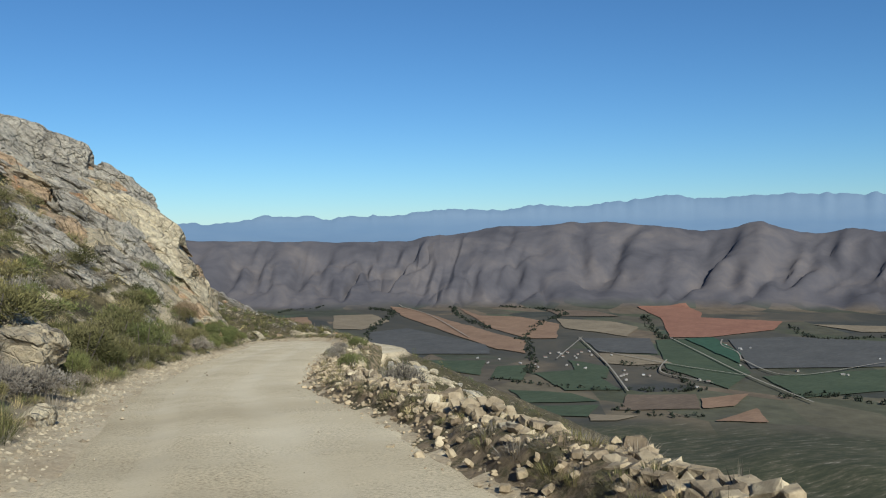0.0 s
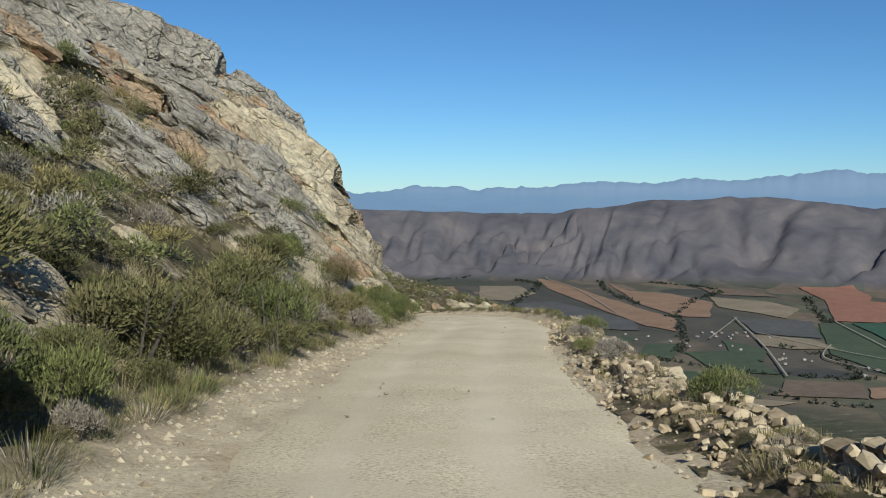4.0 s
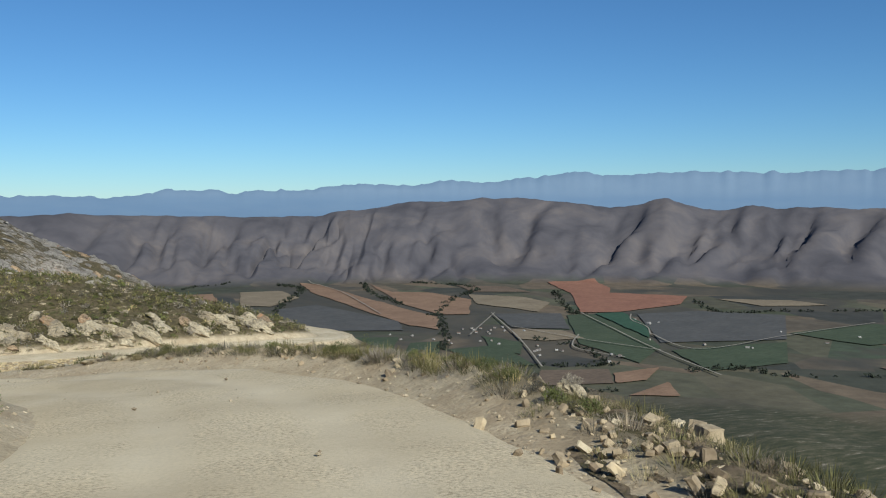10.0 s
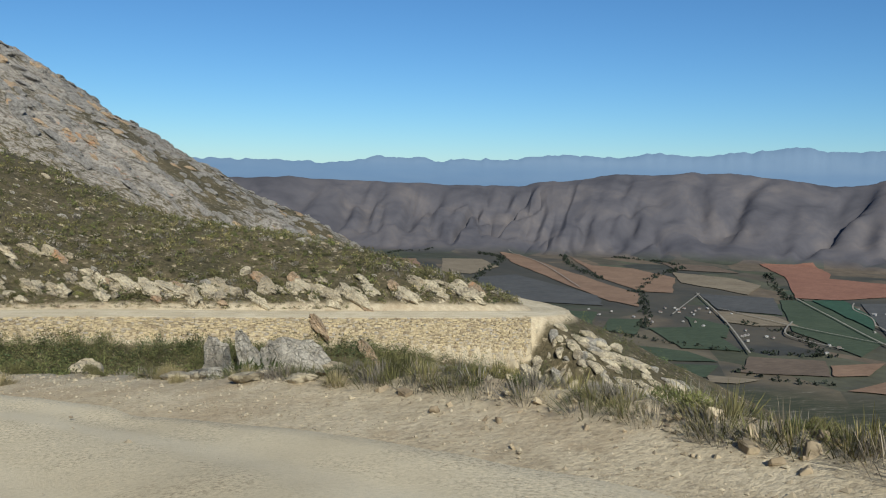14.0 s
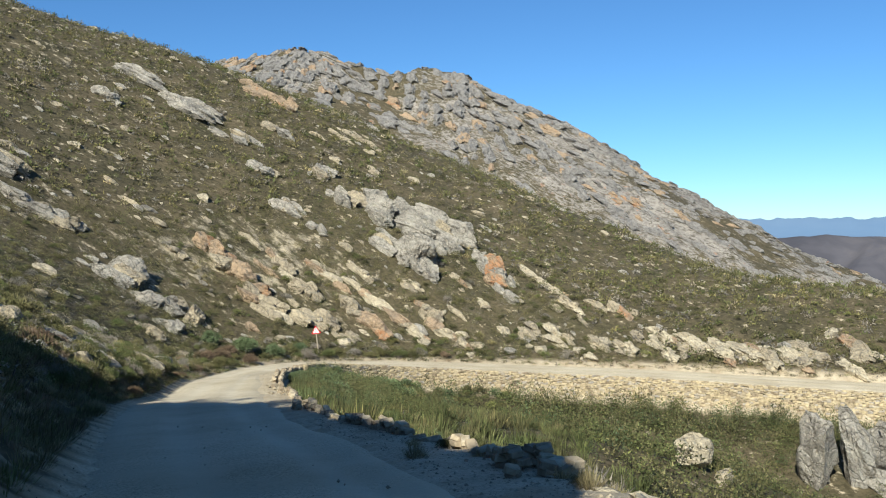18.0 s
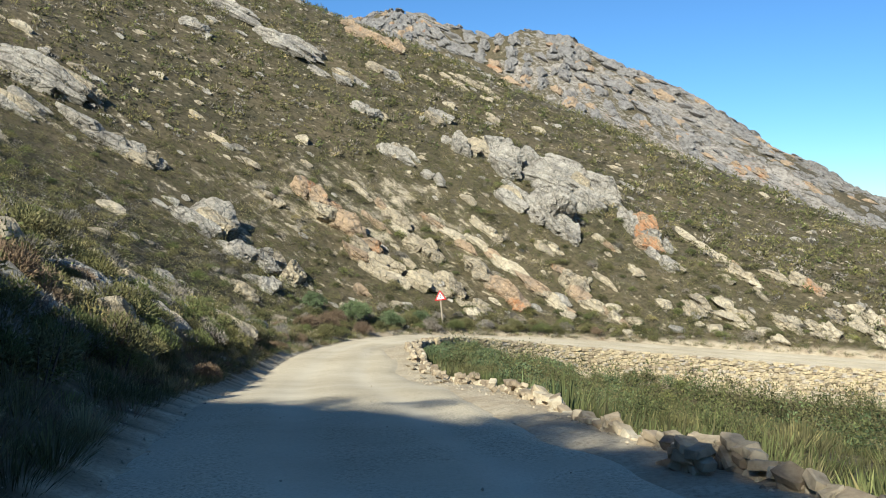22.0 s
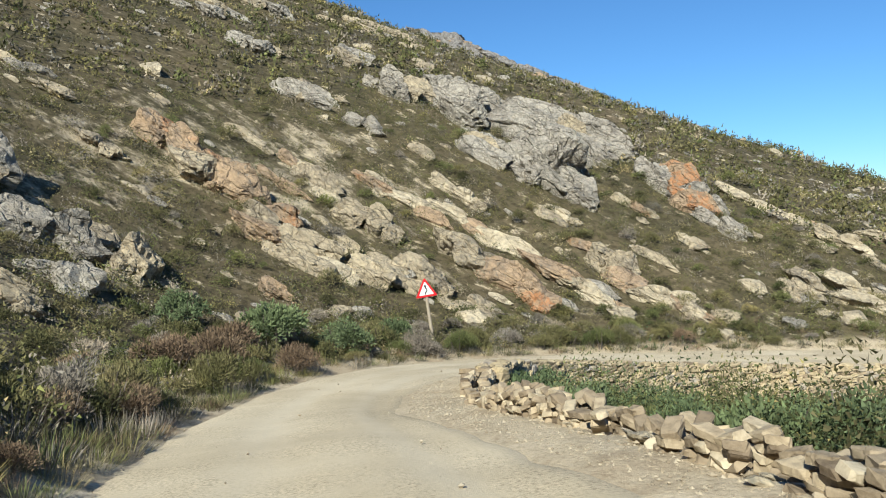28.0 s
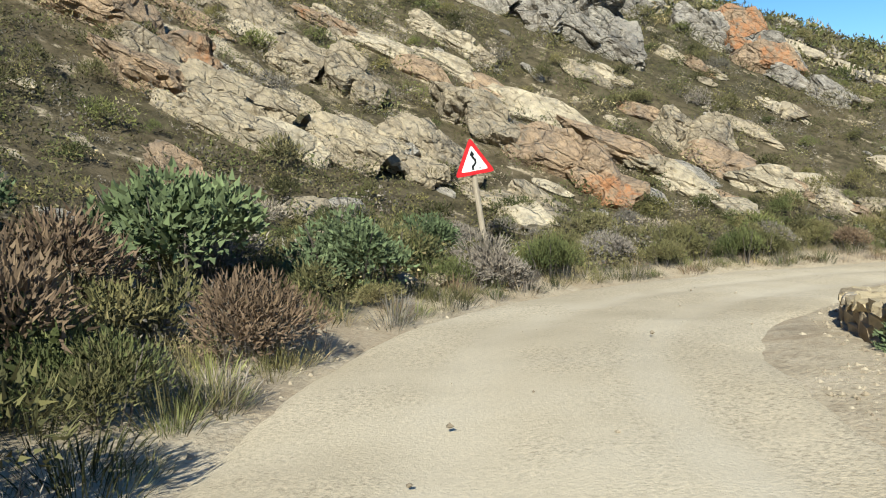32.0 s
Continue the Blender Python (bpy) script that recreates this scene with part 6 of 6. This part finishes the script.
# stones heaped along the outer edge of the first stretch
r_ = random.Random(77)
edge = tagged(new("stone_edging"), "heaped tan stones and earth along the outer road edge", "stone edging")
for k in range(150):
    q = S0 + r_.uniform(-6, 46)
    big = r_.uniform(0.05, 0.15) if r_.random() < 0.8 else r_.uniform(0.15, 0.32)
    x, y = beside(q, (-3.9 if q < S0 + 46 else -4.5) - r_.gauss(0.05, 0.3))
    ob = new("stone", EDGING[r_.randrange(8)])
    ob.parent = edge
    ob.matrix_basis = Matrix.LocRotScale((x, y, bank_top(x, y) + big * 0.12), Euler((r_.gauss(0, 0.3), r_.gauss(0, 0.3), r_.uniform(0, 6.28))), (big * r_.uniform(1, 1.7), big, big * r_.uniform(0.5, 0.8)))
for k in range(2600):
    q = S0 + (r_.uniform(-6, 45) if k % 12 else r_.uniform(45, 57))
    big = 0.02 + 0.085 * r_.random() ** 3
    x, y = beside(q, -3.2 - r_.gauss(0, 0.36))
    on_heap("edge_rubble", "x", EDGING_MASS[r_.randrange(8)], Matrix.LocRotScale((x, y, bank_top(x, y) + big * 0.15), Euler((r_.gauss(0, 0.5), r_.gauss(0, 0.5), r_.uniform(0, 6.28))), (big * 1.5, big, big * 0.7)))
heap_mesh("edge_rubble", "small tan rubble on the earth bank at the road edge", "rubble", {"x": EDGE_STONE_MASS})
for x, y, big in ((-4.4, 42.4, 1.1), (-5.0, 50.6, 0.9), (-5.2, 51.4, 0.8), (-4.4, 43.6, 0.7), (-3.6, 34.3, 1.0), (-3.9, 35.6, 0.8), (-4.1, 38.6, 0.8), (-1.9, 23.4, 0.8), (1.9, 9.4, 0.7), (1.5, 10.4, 0.5), (2.6, 7.2, 0.6)):
    for k in range(3):
        big = min(big, 1.0) * 0.8
        ob = lay_rock(x + 0.15 + rnd.uniform(-0.3, 0.3) * (k > 0), y + rnd.uniform(-0.7, 0.7) * (k > 0), big * rnd.uniform(0.35, 0.7), big * rnd.uniform(0.3, 0.5), big * rnd.uniform(0.22, 0.36), rnd.choice(("pale", "tan")), PEBBLY, 0.3, rnd.uniform(0, 180), "boulder", "pale broken boulder on the outer road edge", group="boulders on the road edge")
        ob.location.z += bank_top(ob.location.x, ob.location.y) - float(ground_z(ob.location.x, ob.location.y)[0])

# gravel
def pebbles(count, where, lo, hi, seed):
    r = np.random.default_rng(seed)
    base = np.array([(1, 0, 0), (-1, 0, 0), (0, 1, 0), (0, -1, 0), (0, 0, 0.7), (0, 0, -0.7)], float)
    face = np.array([(0, 2, 4), (2, 1, 4), (1, 3, 4), (3, 0, 4), (2, 0, 5), (1, 2, 5), (3, 1, 5), (0, 3, 5)])
    p = where(r, count)
    z = np.maximum(ground_z(p[:, 0], p[:, 1]), -1e9)
    c = road_coords(p[:, 0], p[:, 1])
    inside = np.abs(c[1]) < np.where(c[1] > 0, np.interp(c[0] - S0, *EDGE_L), np.interp(c[0] - S0, *EDGE_R)) - 0.2
    z = np.where(inside, c[2] + 0.045 * (1 - np.clip(np.abs(c[1]) / 2.2, 0, 1) ** 2), z)
    s_ = lo + (hi - lo) * r.random(count) ** 5
    v = base[None] * (s_[:, None, None] * r.uniform(0.6, 1.3, (count, 6, 1))) + np.concatenate([p, z[:, None]], 1)[:, None, :]
    f = face[None] + 6 * np.arange(count)[:, None, None]
    return v.reshape(-1, 3), f.reshape(-1, 3)


def along_edges(r, n):
    q = S0 + r.uniform(-8, 200, n)
    d_ = np.where(r.random(n) < 0.45, 1, -1) * (2.35 + np.abs(r.normal(0, 0.6, n)))
    d_ = np.where(r.random(n) < 0.03, r.normal(0, 1.0, n), d_)
    lx, ly, tx_, ty_ = (np.interp(q, ALONG, c) for c in (LINE[:, 0], LINE[:, 1], TAN[:, 0], TAN[:, 1]))
    return np.stack([lx - ty_ * d_, ly + tx_ * d_], 1)


v, f = pebbles(22000, along_edges, 0.006, 0.045, 6)
def on_verges(r, n):
    """Loose chips on the outer verge of the nose and of the hairpin."""
    a = r.random(n) < 0.5
    q = S0 + np.where(a, r.uniform(50, 82, n), r.uniform(103, 132, n))
    d_ = -np.interp(q - S0, *EDGE_R) - np.where(a, 1.5, 1.1) * r.random(n)
    lx, ly, tx_, ty_ = (np.interp(q, ALONG, c) for c in (LINE[:, 0], LINE[:, 1], TAN[:, 0], TAN[:, 1]))
    return np.stack([lx - ty_ * d_, ly + tx_ * d_], 1)


def on_inner_verge(r, n):
    """Stones washed down on the inner verge of the first stretch."""
    q = S0 + r.uniform(-6, 36, n)
    d_ = r.normal(2.35, 0.33, n)
    lx, ly, tx_, ty_ = (np.interp(q, ALONG, c) for c in (LINE[:, 0], LINE[:, 1], TAN[:, 0], TAN[:, 1]))
    return np.stack([lx - ty_ * d_, ly + tx_ * d_], 1)


v3, f3 = pebbles(6000, on_inner_verge, 0.008, 0.07, 10)
v, f = np.concatenate([v, v3]), np.concatenate([f, f3 + len(v)])
v2, f2 = pebbles(14000, on_verges, 0.006, 0.032, 9)
v, f = np.concatenate([v, v2]), np.concatenate([f, f2 + len(v)])
tagged(new("gravel", raw_mesh("gravel", v, f, PEBBLE)), "loose pale gravel and stone chips along the road edges", "gravel", kind="stuff")

# ---------------------------------------------------------------- road sign
def flat(name, pts, thick, mat):
    bm = bmesh.new()
    low = [bm.verts.new((x, 0, z)) for x, z in pts]
    high_ = [bm.verts.new((x, -thick, z)) for x, z in pts]
    bm.faces.new(high_)
    bm.faces.new(low[::-1])
    for i in range(len(pts)):
        bm.faces.new((low[i], low[(i + 1) % len(pts)], high_[(i + 1) % len(pts)], high_[i]))
    bmesh.ops.recalc_face_normals(bm, faces=list(bm.faces))
    return bm_mesh(name, bm, mat)


def tri(side, round_=0.10):
    h = side * 0.866
    corners = [Vector((-side / 2, -h / 3)), Vector((side / 2, -h / 3)), Vector((0, 2 * h / 3))]
    pts = []
    for i in range(3):
        a, b, c = corners[i - 1], corners[i], corners[(i + 1) % 3]
        p, q = b + (a - b).normalized() * round_ * side, b + (c - b).normalized() * round_ * side
        for k in range(5):
            t = k / 4
            pts.append(tuple((1 - t) ** 2 * p + 2 * t * (1 - t) * b + t * t * q))
    return pts


def paint(name, colour, rough=0.45):
    return material(name, lambda n: n.mix(1.0, colour, n.ramp(n.noise(9, 5, 0.7), (0.3, (0.8, 0.8, 0.78)), (0.6, (1, 1, 1))), "MULTIPLY"), rough)


sign = new("road_sign")
sign.matrix_basis = Matrix.LocRotScale((-80.0, 112.1, float(ground_z(-80.0, 112.1)[0])), Euler((0, radians(-5), radians(52))), None)
tagged(sign, "triangular red-bordered winding-road warning sign on a leaning wooden post", "road sign")
post_bm = bmesh.new()
bmesh.ops.create_cone(post_bm, cap_ends=True, segments=10, radius1=0.068, radius2=0.058, depth=2.6)
bmesh.ops.translate(post_bm, verts=list(post_bm.verts), vec=(0, 0.085, 1.0))
part("post", bm_mesh("post", post_bm, material("post_wood", lambda n: n.ramp(n.noise(3, 6, 0.7, n.stretched((14, 14, 1))), (0.3, (0.22, 0.18, 0.13)), (0.7, (0.42, 0.36, 0.27))), 0.85)), sign, "weathered wooden post")
SIGN_Z = 2.22
part("border", flat("border", tri(0.90), 0.012, paint("sign_red", (0.55, 0.02, 0.025))), sign, "red border", at=Matrix.Translation((0, 0.01, SIGN_Z)))
part("panel", flat("panel", tri(0.62), 0.006, paint("sign_white", (0.75, 0.75, 0.73))), sign, "white panel", at=Matrix.Translation((0, -0.004, SIGN_Z)))
SIGN_BLACK = paint("sign_black", (0.015, 0.015, 0.015))
bend_line = [Vector(p) for p in ((-0.035, -0.16), (-0.035, -0.09), (0.04, -0.02), (0.04, 0.05), (-0.01, 0.10), (-0.01, 0.15))]
left_, right_ = [], []
for i, p in enumerate(bend_line):
    t = (bend_line[min(i + 1, 5)] - bend_line[max(i - 1, 0)]).normalized()
    nn = Vector((-t.y, t.x)) * 0.024
    left_.append(tuple(p + nn))
    right_.append(tuple(p - nn))
bm = bmesh.new()
lv = [bm.verts.new((x, 0, z)) for x, z in left_]
rv_ = [bm.verts.new((x, 0, z)) for x, z in right_]
for i in range(5):
    bm.faces.new((lv[i], rv_[i], rv_[i + 1], lv[i + 1]))
head = [bm.verts.new((x, 0, z)) for x, z in ((-0.07, 0.14), (0.05, 0.14), (-0.01, 0.25))]
bm.faces.new(head)
ret = bmesh.ops.extrude_face_region(bm, geom=list(bm.faces))
bmesh.ops.translate(bm, verts=[g for g in ret["geom"] if isinstance(g, bmesh.types.BMVert)], vec=(0, -0.004, 0))
bmesh.ops.recalc_face_normals(bm, faces=list(bm.faces))
part("arrow", bm_mesh("arrow", bm, SIGN_BLACK), sign, "black winding arrow", at=Matrix.Translation((0, -0.011, SIGN_Z)))
for z in (SIGN_Z - 0.14, SIGN_Z + 0.10):
    b_bm = bmesh.new()
    bmesh.ops.create_cone(b_bm, cap_ends=True, segments=8, radius1=0.014, radius2=0.014, depth=0.02)
    bmesh.ops.rotate(b_bm, verts=list(b_bm.verts), cent=(0, 0, 0), matrix=Euler((radians(90), 0, 0)).to_matrix())
    part("bolt", bm_mesh("bolt", b_bm, SIGN_BLACK), sign, at=Matrix.Translation((0.0 if z > SIGN_Z else 0.12, -0.012, z)))

# ---------------------------------------------------------------- farmland
def soil_mat(name, a, b):
    return material(name, lambda n: n.mix(1.0, n.ramp(n.noise(0.012, 6, 0.65), (0.3, a), (0.7, b)),
                    n.ramp(n.noise(0.05, 5, 0.7, n.stretched((1, 4, 1), (0, 0, 30))), (0.35, (0.8, 0.8, 0.8)), (0.65, (1.15, 1.15, 1.15))), "MULTIPLY"), 1.0)


SOILS = {"red": soil_mat("red_soil", (0.19, 0.092, 0.064), (0.245, 0.125, 0.085)), "orange": soil_mat("orange_soil", (0.17, 0.108, 0.072), (0.23, 0.15, 0.10)),
         "tan": soil_mat("tan_stubble", (0.16, 0.128, 0.09), (0.22, 0.18, 0.125)), "slate": soil_mat("grey_fallow", (0.066, 0.066, 0.066), (0.088, 0.086, 0.084)),
         "green": soil_mat("green_crop", (0.044, 0.060, 0.036), (0.062, 0.078, 0.048)), "teal": soil_mat("dark_green_crop", (0.030, 0.066, 0.042), (0.042, 0.084, 0.054)),
         "brown": soil_mat("brown_fallow", (0.105, 0.078, 0.058), (0.14, 0.105, 0.078))}
WORDS = {"red": "red ploughed field", "orange": "orange-brown ploughed field", "tan": "tan stubble field", "slate": "grey fallow field", "green": "green crop field", "teal": "dark green irrigated field", "brown": "brown fallow field"}


def farm_field(tone, *pts):
    bm = bmesh.new()
    ring = []
    for i in range(len(pts)):
        a, b = Vector(pts[i]), Vector(pts[(i + 1) % len(pts)])
        for k in range(6):
            p = a.lerp(b, k / 6)
            wob = 7 * noise.noise(Vector((p.x / 60, p.y / 60, 1))) if k else 0
            ring.append(bm.verts.new((p.x + wob, p.y + wob, 0)))
    f = bm.faces.new(ring)
    bmesh.ops.triangulate(bm, faces=[f])
    bmesh.ops.subdivide_edges(bm, edges=[e for e in bm.edges if e.calc_length() > 60], cuts=3, use_grid_fill=True)
    for v in bm.verts:
        v.co.z = float(ground_z(v.co.x, v.co.y)[0]) + 2.2
    bmesh.ops.triangulate(bm, faces=list(bm.faces))
    bmesh.ops.recalc_face_normals(bm, faces=list(bm.faces))
    for q in bm.faces:
        if q.normal.z < 0:
            q.normal_flip()
    return tagged(new("field", bm_mesh("field", bm, SOILS[tone])), WORDS[tone] + " on the valley floor", "field", "fields in the valley")


farm_field("red", (715, 3190), (900, 3215), (890, 2985), (845, 2843), (1063, 2712), (960, 2511), (728, 2372), (622, 2380), (715, 2850))
farm_field("orange", (-202, 3280), (-129, 3260), (27, 2809), (110, 2612), (220, 2334), (199, 2109), (135, 2187), (23, 2502), (-136, 2957))
farm_field("tan", (-385, 3016), (-249, 3039), (-176, 2828), (-249, 2616), (-339, 2651))
farm_field("orange", (53, 3262), (125, 2966), (257, 2918), (361, 2702), (311, 2383), (225, 2390), (138, 2651))
farm_field("slate", (-226, 2548), (-113, 2645), (110, 2268), (116, 2115), (-92, 2129), (-189, 2291))
farm_field("tan", (373, 2856), (532, 2762), (588, 2610), (509, 2401), (365, 2603))
farm_field("slate", (766, 2324), (950, 2365), (1152, 2250), (962, 1879), (663, 1863))
farm_field("green", (570, 2328), (706, 2351), (646, 1815), (544, 1651), (483, 1874))
farm_field("tan", (373, 2096), (489, 2053), (513, 1939), (418, 1915), (360, 1949))
farm_field("green", (191, 1844), (313, 1885), (339, 1651), (232, 1657))
farm_field("green", (119, 1934), (189, 1945), (163, 1767), (96, 1797))
farm_field("green", (124, 1674), (238, 1629), (278, 1551), (150, 1548))
farm_field("green", (287, 2001), (366, 1903), (334, 1769), (283, 1852))
farm_field("green", (655, 1775), (944, 1845), (831, 1623), (650, 1566))
farm_field("brown", (341, 1608), (467, 1601), (442, 1482), (299, 1480))
farm_field("orange", (465, 1566), (567, 1606), (505, 1501), (447, 1486))
farm_field("orange", (435, 1386), (537, 1482), (518, 1375))
farm_field("green", (-35, 2023), (97, 2014), (76, 1831), (-59, 1946))
farm_field("slate", (380, 2377), (563, 2362), (513, 2069), (381, 2123))
farm_field("green", (142, 1520), (273, 1523), (237, 1428), (163, 1440))
farm_field("tan", (240, 1449), (322, 1432), (277, 1394), (236, 1396))
farm_field("brown", (365, 3150), (540, 3080), (590, 2900), (400, 2930))
farm_field("orange", (-620, 2950), (-470, 2980), (-420, 2760), (-600, 2780))
farm_field("tan", (1120, 2620), (1330, 2560), (1380, 2430), (1180, 2440))
farm_field("brown", (980, 1560), (1180, 1640), (1240, 1500), (1000, 1460))
farm_field("green", (1010, 1960), (1300, 2080), (1420, 1880), (1100, 1780))
TEAL = farm_field("teal", (650, 2333), (732, 2349), (707, 2055), (656, 1914), (650, 2094))
TEAL.location.z += 2.5

TRACK = material("farm_track", lambda n: n.ramp(n.noise(0.05, 4), (0.3, (0.20, 0.18, 0.15)), (0.7, (0.27, 0.245, 0.21))), 1.0)


def ribbon(name, pts, wide, mat, label, category, lift_=5.5):
    line = smooth_line(np.array([(x, y, 0) for x, y in pts], float), 14)
    t = np.gradient(line[:, :2], axis=0)
    t /= np.linalg.norm(t, axis=1)[:, None]
    a = line[:, :2] + np.stack([-t[:, 1], t[:, 0]], 1) * wide / 2
    b = line[:, :2] - np.stack([-t[:, 1], t[:, 0]], 1) * wide / 2
    z = ground_z(line[:, 0], line[:, 1]) + lift_
    v = np.concatenate([np.column_stack([a, z]), np.column_stack([b, z])])
    n = len(line)
    i = np.arange(n - 1)
    return tagged(new(name, raw_mesh(name, v, np.stack([i, n + i, n + i + 1, i + 1], 1), mat)), label, category, kind="structure")


for pts in (((372, 2378), (363, 1918), (346, 1624)), ((616, 2358), (614, 1979), (624, 1752), (648, 1513)), ((380, 2377), (261, 2003)), ((508, 1970), (458, 1814), (529, 1697)),
            ((742, 2304), (706, 2193), (704, 2073), (674, 1959)), ((677, 1974), (712, 1772), (980, 1915), (1300, 2080)), ((-170, 3300), (-49, 2983), (70, 2402)), ((381, 2123), (505, 1909), (628, 1764))):
    ribbon("road", pts, 3.4, TRACK, "pale straight farm road in the valley", "road")

# Leaf tones are lightened and greyed to paint in the valley haze.
HAZY_CANOPY = leafy("hazy_tree_leaf", (0.034, 0.042, 0.032), (0.050, 0.058, 0.044), (0.070, 0.078, 0.058))


def tree_belt(lines, per, wide, tall, label, seed):
    r = np.random.default_rng(seed)
    vs, fs, n = [], [], 0
    for pts in lines:
        line = smooth_line(np.array([(x, y, 0) for x, y in pts], float), 30)
        length = np.linalg.norm(np.diff(line[:, :2], axis=0), axis=1).sum()
        for k in range(int(length / per)):
            p = line[r.integers(0, len(line)), :2] + r.normal(0, wide, 2)
            h = tall * r.uniform(0.5, 1.2)
            z = float(ground_z(p[0], p[1])[0])
            for m in range(5):
                c = np.array([p[0], p[1], z + h * r.uniform(0.3, 0.75)]) + r.normal(0, h * 0.32, 3) * (1, 1, 0.6)
                b = r.normal(0, h * 0.30, (6, 3)) + c
                vs.append(b)
                fs.append(np.array([(0, 1, 2), (3, 4, 5), (0, 2, 4), (1, 3, 5)]) + n)
                n += 6
    return tagged(new("tree_belt", raw_mesh("tree_belt", np.concatenate(vs), np.concatenate(fs), HAZY_CANOPY)), label, "trees", kind="stuff")


tree_belt([((-280, 3250), (-183, 3100), (-217, 2682), (-219, 2294)), ((35, 3260), (52, 2973), (136, 2623)), ((211, 2368), (321, 2781), (422, 3007), (358, 3180), (215, 3270)),
           ((225, 2390), (209, 2047), (179, 1845)), ((675, 2911), (609, 2453), (606, 2337))], 6, 8, 6.5, "dark trees along the stream beds", 11)
tree_belt([((98, 1796), (298, 1664), (488, 1643)), ((289, 1503), (344, 1443), (424, 1427)), ((600, 1568), (721, 1587), (774, 1511), (1000, 1480)), ((401, 1954), (474, 1840), (481, 1654)), ((-600, 3133), (-551, 3240), (-444, 3270)),
           ((1033, 2571), (1011, 2326), (1194, 2334), (1500, 2300))], 6, 7, 6, "dark tree belts between the fields", 12)
HOUSE_WALL = paint("house_wall", (0.30, 0.285, 0.26), 0.8)
HOUSE_ROOF = material("house_roof", lambda n: n.ramp(n.chance(), (0.0, (0.24, 0.23, 0.22)), (0.5, (0.16, 0.10, 0.08)), (1.0, (0.38, 0.38, 0.37))), 0.5)
hw = bmesh.new()
bmesh.ops.create_cube(hw, size=1.0)
bmesh.ops.translate(hw, verts=list(hw.verts), vec=(0, 0, 0.5))
HOUSE_WALL_MESH = bm_mesh("wall", hw, HOUSE_WALL)
hr = bmesh.new()
rp = [hr.verts.new(p) for p in ((-0.56, -0.56, 1.0), (0.56, -0.56, 1.0), (0.56, 0.56, 1.0), (-0.56, 0.56, 1.0), (-0.56, 0, 1.6), (0.56, 0, 1.6))]
for q in ((0, 1, 5, 4), (2, 3, 4, 5), (1, 2, 5), (3, 0, 4), (3, 2, 1, 0)):
    hr.faces.new([rp[i] for i in q])
HOUSE_ROOF_MESH = bm_mesh("roof", hr, HOUSE_ROOF)
r_ = random.Random(99)
for cx, cy, n_, spread in ((303, 2066, 14, 40), (124, 2012, 4, 30), (403, 1844, 8, 40), (734, 2162, 5, 30), (779, 1821, 4, 60), (263, 1925, 4, 40), (519, 1709, 3, 30), (1040, 1900, 3, 60)):
    for k in range(n_):
        x, y = cx + r_.gauss(0, spread), cy + r_.gauss(0, spread)
        house = new("farm_house")
        house.matrix_basis = Matrix.LocRotScale((x, y, float(ground_z(x, y)[0]) + 1.5), Euler((0, 0, r_.uniform(0, 3.14))), (r_.uniform(4.5, 8), r_.uniform(3.5, 5), r_.uniform(2, 2.8)))
        part("wall", HOUSE_WALL_MESH, house)
        part("roof", HOUSE_ROOF_MESH, house)
        tagged(house, "small white farm house with pitched roof among trees", "house", "houses in the valley")
